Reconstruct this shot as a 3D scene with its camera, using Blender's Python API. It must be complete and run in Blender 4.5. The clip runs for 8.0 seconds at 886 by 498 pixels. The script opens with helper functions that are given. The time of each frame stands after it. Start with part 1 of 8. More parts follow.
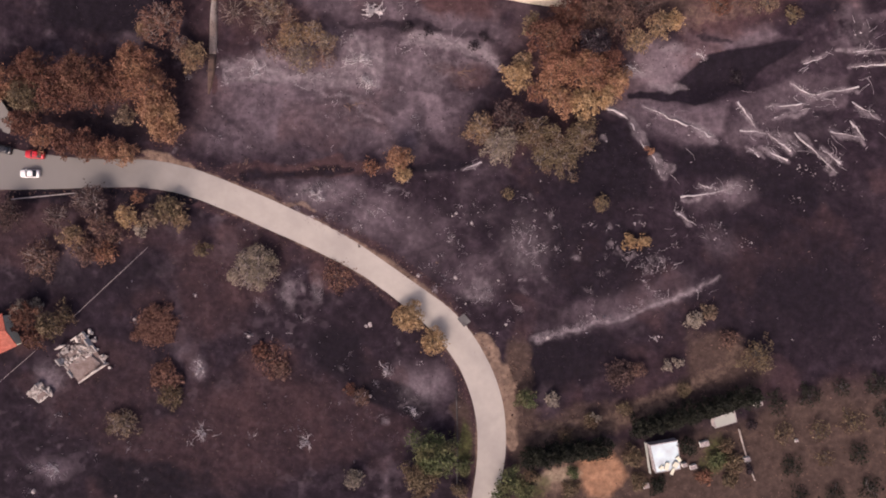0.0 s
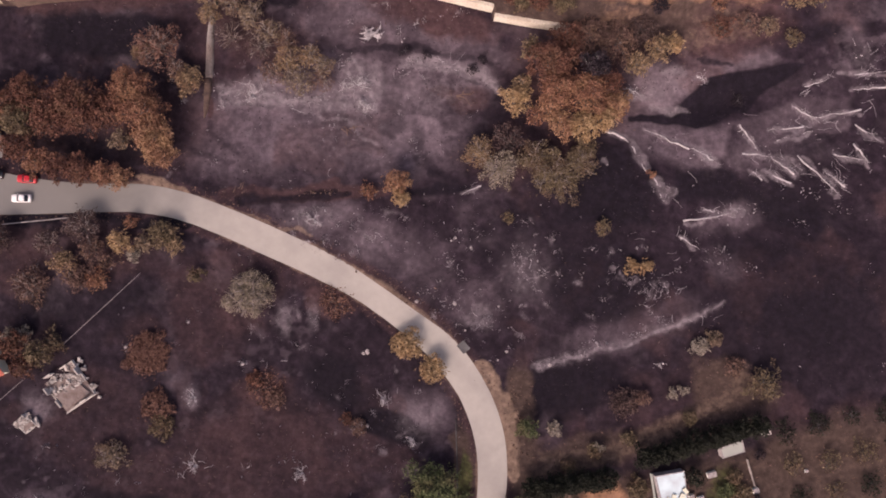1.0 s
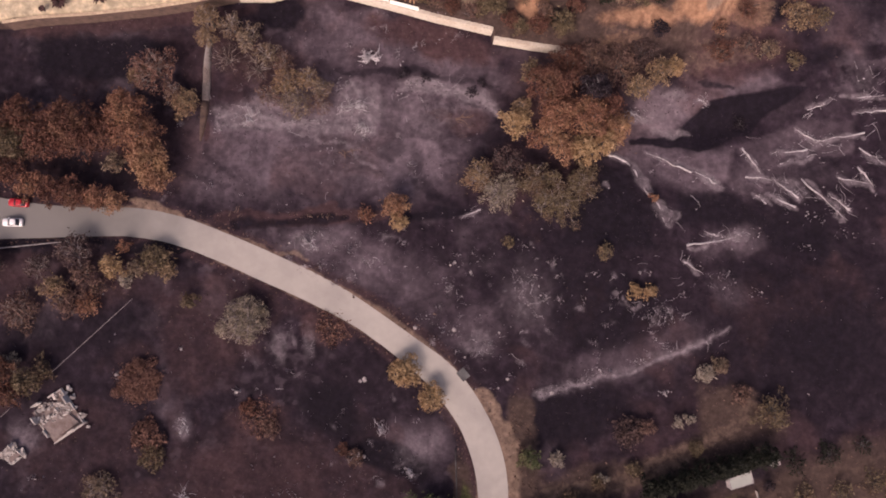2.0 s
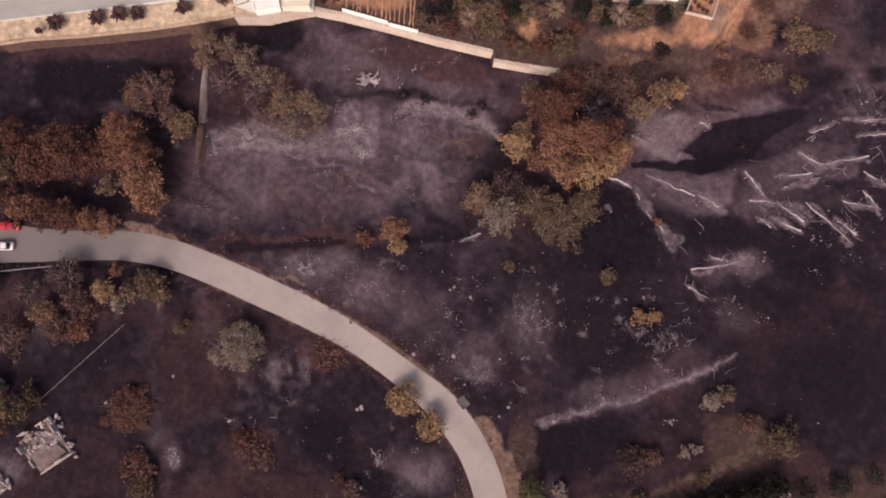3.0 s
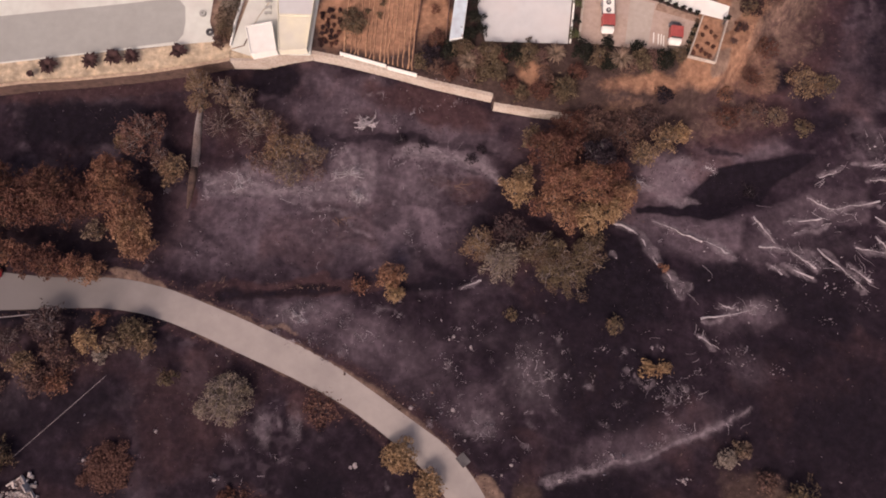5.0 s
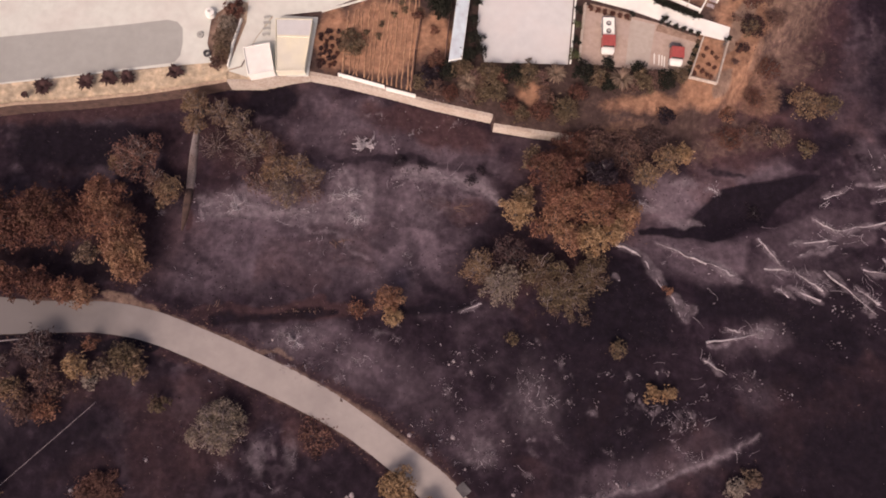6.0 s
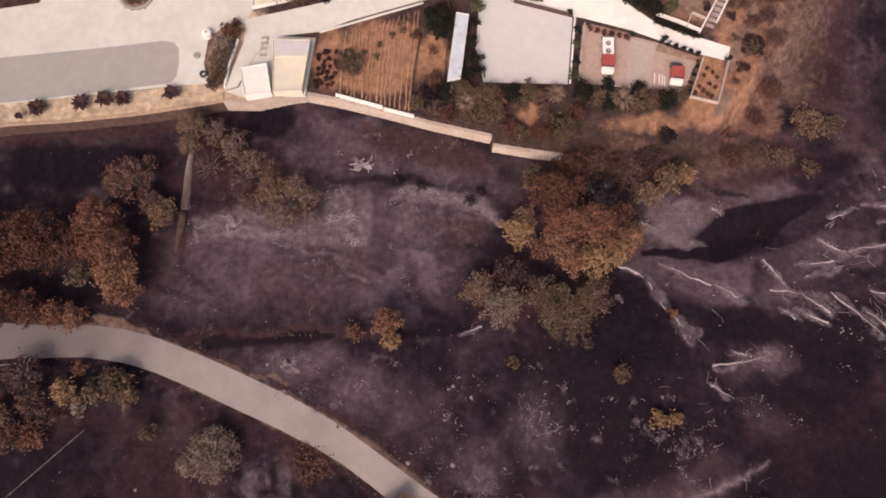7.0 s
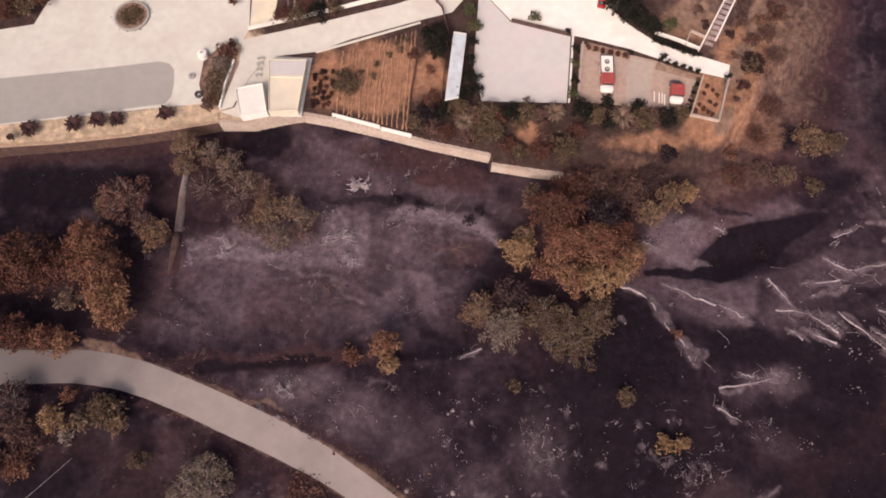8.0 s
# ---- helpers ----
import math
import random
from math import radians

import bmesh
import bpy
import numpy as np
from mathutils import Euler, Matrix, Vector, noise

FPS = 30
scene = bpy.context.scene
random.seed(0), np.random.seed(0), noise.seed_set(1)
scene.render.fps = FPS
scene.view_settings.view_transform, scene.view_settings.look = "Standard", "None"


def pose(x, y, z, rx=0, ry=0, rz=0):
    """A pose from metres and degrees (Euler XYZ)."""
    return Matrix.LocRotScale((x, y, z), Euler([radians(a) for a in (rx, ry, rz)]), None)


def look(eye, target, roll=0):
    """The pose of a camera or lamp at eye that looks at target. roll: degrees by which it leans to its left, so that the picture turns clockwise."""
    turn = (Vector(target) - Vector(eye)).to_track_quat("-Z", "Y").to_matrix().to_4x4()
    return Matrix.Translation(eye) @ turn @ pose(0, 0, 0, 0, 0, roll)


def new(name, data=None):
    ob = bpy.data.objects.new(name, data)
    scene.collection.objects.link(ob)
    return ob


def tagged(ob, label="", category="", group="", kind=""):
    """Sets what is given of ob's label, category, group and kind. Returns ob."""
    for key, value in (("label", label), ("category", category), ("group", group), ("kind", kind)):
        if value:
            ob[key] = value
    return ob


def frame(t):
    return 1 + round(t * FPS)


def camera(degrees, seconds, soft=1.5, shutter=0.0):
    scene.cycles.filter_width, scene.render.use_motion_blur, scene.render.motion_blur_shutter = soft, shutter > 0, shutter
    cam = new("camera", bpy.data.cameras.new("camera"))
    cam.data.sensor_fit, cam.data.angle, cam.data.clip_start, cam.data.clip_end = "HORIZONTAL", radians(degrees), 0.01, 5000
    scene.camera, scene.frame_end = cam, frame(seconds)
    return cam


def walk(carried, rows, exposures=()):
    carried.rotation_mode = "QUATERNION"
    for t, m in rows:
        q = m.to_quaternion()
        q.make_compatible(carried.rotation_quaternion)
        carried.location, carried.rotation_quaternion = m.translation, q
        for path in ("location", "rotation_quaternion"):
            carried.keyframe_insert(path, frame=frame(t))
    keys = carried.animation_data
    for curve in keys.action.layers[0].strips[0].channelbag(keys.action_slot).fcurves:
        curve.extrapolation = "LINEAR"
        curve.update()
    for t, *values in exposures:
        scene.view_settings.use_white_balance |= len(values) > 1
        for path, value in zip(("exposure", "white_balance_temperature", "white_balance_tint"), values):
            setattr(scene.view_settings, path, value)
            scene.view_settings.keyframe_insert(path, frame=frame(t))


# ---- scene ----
cam = camera(66.0, 8.0, soft=1.85)
PATH = [
    (0.0, pose(0.000, 0.000, 150.000, 0.000, -0.000, 0.000)),
    (0.5, pose(-0.028, -0.065, 148.544, 1.081, -0.062, -0.071)),
    (1.0, pose(-0.058, -0.121, 147.101, 2.162, -0.118, -0.116)),
    (1.5, pose(-0.090, -0.168, 145.669, 3.243, -0.170, -0.138)),
    (2.0, pose(-0.122, -0.207, 144.247, 4.324, -0.218, -0.144)),
    (2.5, pose(-0.154, -0.238, 142.835, 5.404, -0.263, -0.137)),
    (3.0, pose(-0.185, -0.264, 141.430, 6.482, -0.306, -0.123)),
    (3.5, pose(-0.215, -0.284, 140.033, 7.558, -0.346, -0.107)),
    (4.0, pose(-0.242, -0.300, 138.642, 8.630, -0.385, -0.094)),
    (4.5, pose(-0.265, -0.313, 137.256, 9.700, -0.422, -0.088)),
    (5.0, pose(-0.284, -0.322, 135.874, 10.765, -0.457, -0.094)),
    (5.5, pose(-0.299, -0.330, 134.495, 11.826, -0.489, -0.119)),
    (6.0, pose(-0.307, -0.336, 133.117, 12.882, -0.519, -0.165)),
    (6.5, pose(-0.309, -0.342, 131.741, 13.933, -0.544, -0.239)),
    (7.0, pose(-0.304, -0.349, 130.364, 14.977, -0.566, -0.345)),
    (7.5, pose(-0.290, -0.358, 128.986, 16.015, -0.582, -0.487)),
    (8.0, pose(-0.267, -0.369, 127.605, 17.046, -0.591, -0.672)),
]
walk(cam, PATH, exposures=[(0.0, 0.30, 6700, 27), (3.0, -0.14, 6830, 33), (4.5, -0.31, 6900, 34), (8.0, -0.28, 6950, 33.5)])

# ---------------------------------------------------------------- light
SUN_TO = Vector((0.40, 0.92, 0.0)).normalized() * math.cos(radians(46)) + Vector((0, 0, -math.sin(radians(46))))
world = bpy.data.worlds.new("sky")
scene.world = world
world.use_nodes = True
sky = world.node_tree.nodes.new("ShaderNodeTexSky")
sky.sky_type = "NISHITA"
sky.sun_disc = False
sky.sun_elevation = radians(46)
sky.sun_rotation = radians(203)
sky.dust_density, sky.air_density, sky.ozone_density = 8.0, 0.8, 0.6
backing = world.node_tree.nodes["Background"]
backing.inputs["Strength"].default_value = 0.15
world.node_tree.links.new(sky.outputs["Color"], backing.inputs["Color"])
sun_data = bpy.data.lights.new("sun", "SUN")
sun_data.energy, sun_data.angle, sun_data.color = 1.45, radians(9.0), (1.0, 0.90, 0.79)
sun = new("sun", sun_data)
sun.matrix_world = look((0, 0, 200), Vector((0, 0, 200)) + SUN_TO)


# ---------------------------------------------------------------- relief of the land
def ease(v):
    v = np.clip(v, 0.0, 1.0)
    return v * v * (3 - 2 * v)


# foot of the terrace edge, from west to east
EDGE = [(-600, 20), (-87.7, 60.6), (-76.5, 61.4), (-62.4, 62.9), (-52.1, 64.5), (-44.4, 66.0), (-37.8, 65.9), (-31.6, 67.3), (-27.3, 68.0), (-21.3, 66.7), (-10.5, 63.9), (-1.0, 61.2),
        (11.4, 58.2), (11.6, 56.4), (29.3, 53.6), (40, 53.0), (52, 54.0), (60, 57.0), (68, 66), (90, 86), (130, 110), (600, 300)]


def relief(x, y):
    """Height of the ground in metres."""
    edge = np.interp(x, [e[0] for e in EDGE], [e[1] for e in EDGE])
    width = np.interp(x, [28, 46], [0.7, 9.0])
    low = 2.2 * np.exp(-((x - 2) / 38) ** 2 - ((y - 6) / 17) ** 2) - 3.0 * ease((y - 18) / 22)
    low = low - 2.0 * ease((x - 30) / 40) * ease((y + 4) / 22)
    low = low - 1.3 * np.exp(-((x - 62) / 13) ** 2 - ((y - 38 - 0.28 * (x - 62)) / 3.2) ** 2)
    step = ease((y - edge - 0.15) / width)
    z = low * (1 - step) + 1.0 * step
    far = np.hypot(x, y)
    return z + 26 * ease((far - 260) / 900) * (1.1 + np.sin(x / 190 + 1) * np.cos(y / 240))



def ground_at(x, y):
    return float(relief(np.array([float(x)]), np.array([float(y)]))[0])


def lattice(x, y, seed):
    """Smooth value noise, 0 to 1."""
    xi, yi = np.floor(x).astype(np.int64), np.floor(y).astype(np.int64)
    fx, fy = x - xi, y - yi
    fx, fy = fx * fx * (3 - 2 * fx), fy * fy * (3 - 2 * fy)

    def corner(a, b):
        h = (a * 374761393 + b * 668265263 + seed * 974634777) & 0x7FFFFFFF
        h = ((h ^ (h >> 13)) * 1274126177) & 0x7FFFFFFF
        return ((h ^ (h >> 16)) & 0xFFFFF) / float(0xFFFFF)
    a = corner(xi, yi) * (1 - fx) + corner(xi + 1, yi) * fx
    b = corner(xi, yi + 1) * (1 - fx) + corner(xi + 1, yi + 1) * fx
    return a * (1 - fy) + b * fy


def fbm(x, y, size, octaves=4, seed=0):
    total, weight, amp = 0.0, 0.0, 1.0
    for k in range(octaves):
        total = total + amp * lattice(x / size * 2 ** k + 17.3 * k, y / size * 2 ** k - 9.1 * k, seed + k)
        weight += amp
        amp *= 0.55
    return total / weight


# ---------------------------------------------------------------- materials
def tree_of(name):
    mat = bpy.data.materials.new(name)
    mat.use_nodes = True
    nodes, links = mat.node_tree.nodes, mat.node_tree.links
    return mat, nodes, links, nodes["Principled BSDF"]


def surface(name, dark, light, size=0.6, rough=0.85, bump=0.3, stain=(0.5, 0.5, 0.5), stain_size=6.0, stain_amount=0.3, metal=0.0):
    """A worn surface: grain between two colours, larger stains and a fine relief."""
    mat, nodes, links, shader = tree_of(name)
    place = nodes.new("ShaderNodeNewGeometry")
    grain = nodes.new("ShaderNodeTexNoise")
    grain.inputs["Scale"].default_value, grain.inputs["Detail"].default_value = 1 / size, 8
    links.new(place.outputs["Position"], grain.inputs["Vector"])
    ramp = nodes.new("ShaderNodeValToRGB")
    ramp.color_ramp.elements[0].position, ramp.color_ramp.elements[1].position = 0.3, 0.72
    ramp.color_ramp.elements[0].color, ramp.color_ramp.elements[1].color = (*dark, 1), (*light, 1)
    links.new(grain.outputs["Fac"], ramp.inputs["Fac"])
    blot = nodes.new("ShaderNodeTexNoise")
    blot.inputs["Scale"].default_value, blot.inputs["Detail"].default_value = 1 / stain_size, 5
    links.new(place.outputs["Position"], blot.inputs["Vector"])
    reach = nodes.new("ShaderNodeMapRange")
    reach.inputs["From Min"].default_value, reach.inputs["From Max"].default_value = 0.42, 0.7
    reach.inputs["To Max"].default_value = stain_amount
    links.new(blot.outputs["Fac"], reach.inputs["Value"])
    mix = nodes.new("ShaderNodeMix")
    mix.data_type = "RGBA"
    links.new(reach.outputs["Result"], mix.inputs["Factor"])
    links.new(ramp.outputs["Color"], mix.inputs[6])
    mix.inputs[7].default_value = (*stain, 1)
    links.new(mix.outputs[2], shader.inputs["Base Color"])
    relief_node = nodes.new("ShaderNodeBump")
    relief_node.inputs["Strength"].default_value, relief_node.inputs["Distance"].default_value = bump, 0.05
    links.new(grain.outputs["Fac"], relief_node.inputs["Height"])
    links.new(relief_node.outputs["Normal"], shader.inputs["Normal"])
    shader.inputs["Roughness"].default_value, shader.inputs["Metallic"].default_value = rough, metal
    shader.inputs["Diffuse Roughness"].default_value = rough
    return mat


def foliage(name, dark, mid, light, accent=None, share=0.5):
    """Leaves that differ from leaf to leaf and from bough to bough; some boughs take the accent colour."""
    mat, nodes, links, shader = tree_of(name)
    place = nodes.new("ShaderNodeNewGeometry")
    ramp = nodes.new("ShaderNodeValToRGB")
    ramp.color_ramp.elements[0].color, ramp.color_ramp.elements[1].color = (*dark, 1), (*light, 1)
    middle = ramp.color_ramp.elements.new(0.55)
    middle.color = (*mid, 1)
    blot = nodes.new("ShaderNodeTexNoise")
    blot.inputs["Scale"].default_value, blot.inputs["Detail"].default_value = 0.75, 3
    links.new(place.outputs["Position"], blot.inputs["Vector"])
    blend = nodes.new("ShaderNodeMix")
    blend.inputs["Factor"].default_value = 0.5
    links.new(place.outputs["Random Per Island"], blend.inputs[2])
    links.new(blot.outputs["Fac"], blend.inputs[3])
    links.new(blend.outputs[0], ramp.inputs["Fac"])
    colour = ramp.outputs["Color"]
    if accent:
        bough = nodes.new("ShaderNodeTexNoise")
        bough.inputs["Scale"].default_value, bough.inputs["Detail"].default_value = 0.28, 4
        links.new(place.outputs["Position"], bough.inputs["Vector"])
        reach = nodes.new("ShaderNodeMapRange")
        reach.inputs["From Min"].default_value, reach.inputs["From Max"].default_value = 0.48, 0.64
        reach.inputs["To Max"].default_value = share
        links.new(bough.outputs["Fac"], reach.inputs["Value"])
        dry = nodes.new("ShaderNodeMix")
        dry.data_type = "RGBA"
        links.new(reach.outputs["Result"], dry.inputs["Factor"])
        links.new(colour, dry.inputs[6])
        dry.inputs[7].default_value = (*accent, 1)
        colour = dry.outputs[2]
    links.new(colour, shader.inputs["Base Color"])
    shader.inputs["Roughness"].default_value = 0.8
    shader.inputs["Specular IOR Level"].default_value = 0.2
    return mat


LEAF = {
    "rust": foliage("rust_leaves", (0.055, 0.026, 0.019), (0.185, 0.088, 0.057), (0.40, 0.222, 0.145), (0.25, 0.150, 0.085), 0.5),
    "darkrust": foliage("dark_rust_leaves", (0.036, 0.0175, 0.014), (0.112, 0.051, 0.037), (0.23, 0.112, 0.076), (0.14, 0.083, 0.052), 0.4),
    "orange": foliage("orange_leaves", (0.075, 0.038, 0.025), (0.235, 0.125, 0.076), (0.45, 0.28, 0.185), (0.31, 0.20, 0.105), 0.5),
    "yellow": foliage("yellow_leaves", (0.07, 0.047, 0.029), (0.20, 0.138, 0.082), (0.42, 0.3023, 0.20), (0.19, 0.105, 0.066), 0.45),
    "olive": foliage("olive_leaves", (0.036, 0.027, 0.018), (0.125, 0.0947, 0.056), (0.29, 0.2185, 0.145), (0.11, 0.062, 0.044), 0.5),
    "grey": foliage("grey_leaves", (0.06, 0.05, 0.04), (0.19, 0.1605, 0.125), (0.43, 0.3627, 0.31)),
    "gold": foliage("golden_dry_leaves", (0.10, 0.064, 0.034), (0.30, 0.20, 0.105), (0.56, 0.42, 0.26), (0.26, 0.145, 0.075), 0.45),
    "dull": foliage("dull_brown_leaves", (0.05, 0.029, 0.025), (0.13, 0.077, 0.062), (0.25, 0.16, 0.13), (0.15, 0.095, 0.06), 0.4),
    "russet": foliage("russet_leaves", (0.07, 0.036, 0.028), (0.155, 0.082, 0.062), (0.25, 0.145, 0.112)),
    "litter": foliage("brown_litter", (0.03, 0.02, 0.02), (0.08, 0.051, 0.046), (0.15, 0.10, 0.088)),
    "maroon": foliage("dark_maroon_leaves", (0.018, 0.010, 0.010), (0.05, 0.027, 0.025), (0.10, 0.056, 0.05)),
    "tan": foliage("tan_olive_leaves", (0.05, 0.036, 0.026), (0.165, 0.122, 0.083), (0.37, 0.2837, 0.21), (0.16, 0.095, 0.068), 0.45),
    "sage": foliage("sage_leaves", (0.07, 0.057, 0.043), (0.22, 0.182, 0.138), (0.45, 0.3767, 0.31), (0.14, 0.115, 0.066), 0.4),
    "pale": foliage("pale_dry_leaves", (0.10, 0.08, 0.065), (0.26, 0.22, 0.175), (0.45, 0.40, 0.34)),
    "green": foliage("green_leaves", (0.022, 0.029, 0.014), (0.075, 0.092, 0.040), (0.20, 0.215, 0.105), (0.16, 0.135, 0.07), 0.5),
    "dark": foliage("dark_green_leaves", (0.007, 0.008, 0.0058), (0.016, 0.0178, 0.0115), (0.034, 0.036, 0.024)),
    "char": foliage("charred_twigs", (0.011, 0.0078, 0.0108), (0.024, 0.0168, 0.0222), (0.052, 0.038, 0.045)),
}
TRUNK = surface("scorched_trunk", (0.10, 0.078, 0.068), (0.21, 0.165, 0.145), 0.3, 0.9, 0.6)
BARK = surface("charred_bark", (0.012, 0.010, 0.011), (0.06, 0.05, 0.048), 0.25, 0.9, 0.6)
GREY_BARK = surface("grey_bark", (0.19, 0.15, 0.13), (0.34, 0.28, 0.25), 0.3, 0.9, 0.6)
ASH_WOOD = surface("ash_white_wood", (0.30, 0.272, 0.278), (0.72, 0.68, 0.685), 0.35, 0.95, 0.5, (0.16, 0.138, 0.146), 1.3, 0.6)
ROAD = surface("dusty_asphalt", (0.395, 0.368, 0.329), (0.441, 0.412, 0.368), 1.6, 0.9, 0.03, (0.295, 0.273, 0.248), 9.0, 0.6)


def greyer_stretch(mat, grey, west, east):
    """Lets a greyer colour show west of a given x, with a ragged transition."""
    nodes, links = mat.node_tree.nodes, mat.node_tree.links
    shader = nodes["Principled BSDF"]
    place, split, blot = nodes.new("ShaderNodeNewGeometry"), nodes.new("ShaderNodeSeparateXYZ"), nodes.new("ShaderNodeTexNoise")
    links.new(place.outputs["Position"], split.inputs[0])
    links.new(place.outputs["Position"], blot.inputs["Vector"])
    blot.inputs["Scale"].default_value, blot.inputs["Detail"].default_value = 0.12, 5
    shift = nodes.new("ShaderNodeMath")
    shift.operation = "MULTIPLY_ADD"
    links.new(blot.outputs["Fac"], shift.inputs[0])
    shift.inputs[1].default_value = 24.0
    links.new(split.outputs["X"], shift.inputs[2])
    reach = nodes.new("ShaderNodeMapRange")
    reach.inputs["From Min"].default_value, reach.inputs["From Max"].default_value = west + 12, east + 12
    reach.inputs["To Min"].default_value, reach.inputs["To Max"].default_value = 0.85, 0.0
    links.new(shift.outputs[0], reach.inputs["Value"])
    mix = nodes.new("ShaderNodeMix")
    mix.data_type = "RGBA"
    links.new(reach.outputs["Result"], mix.inputs["Factor"])
    links.new(shader.inputs["Base Color"].links[0].from_socket, mix.inputs[6])
    mix.inputs[7].default_value = (*grey, 1)
    links.new(mix.outputs[2], shader.inputs["Base Color"])


greyer_stretch(ROAD, (0.16, 0.154, 0.145), -68.0, -44.0)
SANDY = surface("sandy_shoulder", (0.20, 0.13, 0.09), (0.42, 0.31, 0.23), 0.9, 0.95, 0.5, (0.09, 0.06, 0.045), 3.0, 0.6)
STONE = surface("pale_stone", (0.24, 0.205, 0.20), (0.52, 0.47, 0.455), 0.3, 0.9, 0.4, (0.08, 0.07, 0.07), 0.9, 0.5)
EARTH = surface("brown_earth_bank", (0.055, 0.036, 0.03), (0.14, 0.09, 0.07), 1.1, 0.95, 0.5, (0.08, 0.05, 0.038), 4.0, 0.6)
WALL_STONE = surface("pale_limestone", (0.38, 0.335, 0.272), (0.57, 0.525, 0.44), 0.5, 0.9, 0.4, (0.30, 0.21, 0.15), 3.0, 0.4)
WHITE = surface("white_paint", (0.75, 0.775, 0.70), (0.83, 0.85, 0.78), 1.6, 0.8, 0.05, (0.62, 0.61, 0.56), 4.0, 0.35)
CREAM = surface("cream_roofing", (0.68, 0.67, 0.50), (0.76, 0.75, 0.58), 1.8, 0.8, 0.08, (0.58, 0.585, 0.51), 5.0, 0.6)
CONCRETE = surface("white_concrete", (0.575, 0.61, 0.54), (0.655, 0.695, 0.62), 1.6, 0.9, 0.05, (0.54, 0.51, 0.455), 6.0, 0.4)
SAND = surface("yellow_sand", (0.38, 0.29, 0.20), (0.62, 0.50, 0.35), 0.9, 0.95, 0.4, (0.30, 0.21, 0.15), 3.0, 0.5)
COURT = surface("white_court_concrete", (0.525, 0.55, 0.525), (0.58, 0.608, 0.58), 1.8, 0.85, 0.04, (0.60, 0.585, 0.545), 7.0, 0.5)
PAVING = surface("grey_paving", (0.355, 0.372, 0.335), (0.40, 0.42, 0.378), 1.6, 0.9, 0.06, (0.33, 0.338, 0.30), 8.0, 0.5)
PALE_PAD = surface("pale_worn_concrete", (0.385, 0.35, 0.295), (0.45, 0.41, 0.35), 1.2, 0.9, 0.06, (0.37, 0.32, 0.265), 4.0, 0.6)
TERRACE = surface("beige_terrace_paving", (0.36, 0.285, 0.225), (0.46, 0.37, 0.30), 0.8, 0.9, 0.1, (0.42, 0.35, 0.30), 4.0, 0.6)
RED = surface("red_paint", (0.34, 0.07, 0.06), (0.44, 0.11, 0.09), 0.5, 0.45, 0.05, (0.30, 0.05, 0.045), 2.0, 0.4)
BLUE_WHITE = surface("bluish_sheet_metal", (0.52, 0.64, 0.66), (0.62, 0.745, 0.77), 1.6, 0.5, 0.1, (0.36, 0.37, 0.40), 2.0, 0.5)
TILE_RED = surface("terracotta_tiles", (0.42, 0.10, 0.06), (0.62, 0.20, 0.13), 0.6, 0.8, 0.3, (0.30, 0.09, 0.06), 2.0, 0.5)
DARK = surface("dark_opening", (0.02, 0.018, 0.018), (0.05, 0.045, 0.045), 0.4, 0.8, 0.1)
RUBBER = surface("black_rubber", (0.015, 0.015, 0.016), (0.04, 0.04, 0.042), 0.3, 0.8, 0.2)
RUBBLE = surface("burnt_rubble", (0.20, 0.17, 0.15), (0.52, 0.46, 0.42), 0.6, 0.95, 0.6, (0.10, 0.085, 0.08), 1.6, 0.5)


def paint(name, colour, rough=0.3):
    mat, nodes, links, shader = tree_of(name)
    shader.inputs["Base Color"].default_value = (*colour, 1)
    shader.inputs["Roughness"].default_value = rough
    shader.inputs["Coat Weight"].default_value = 0.4
    return mat


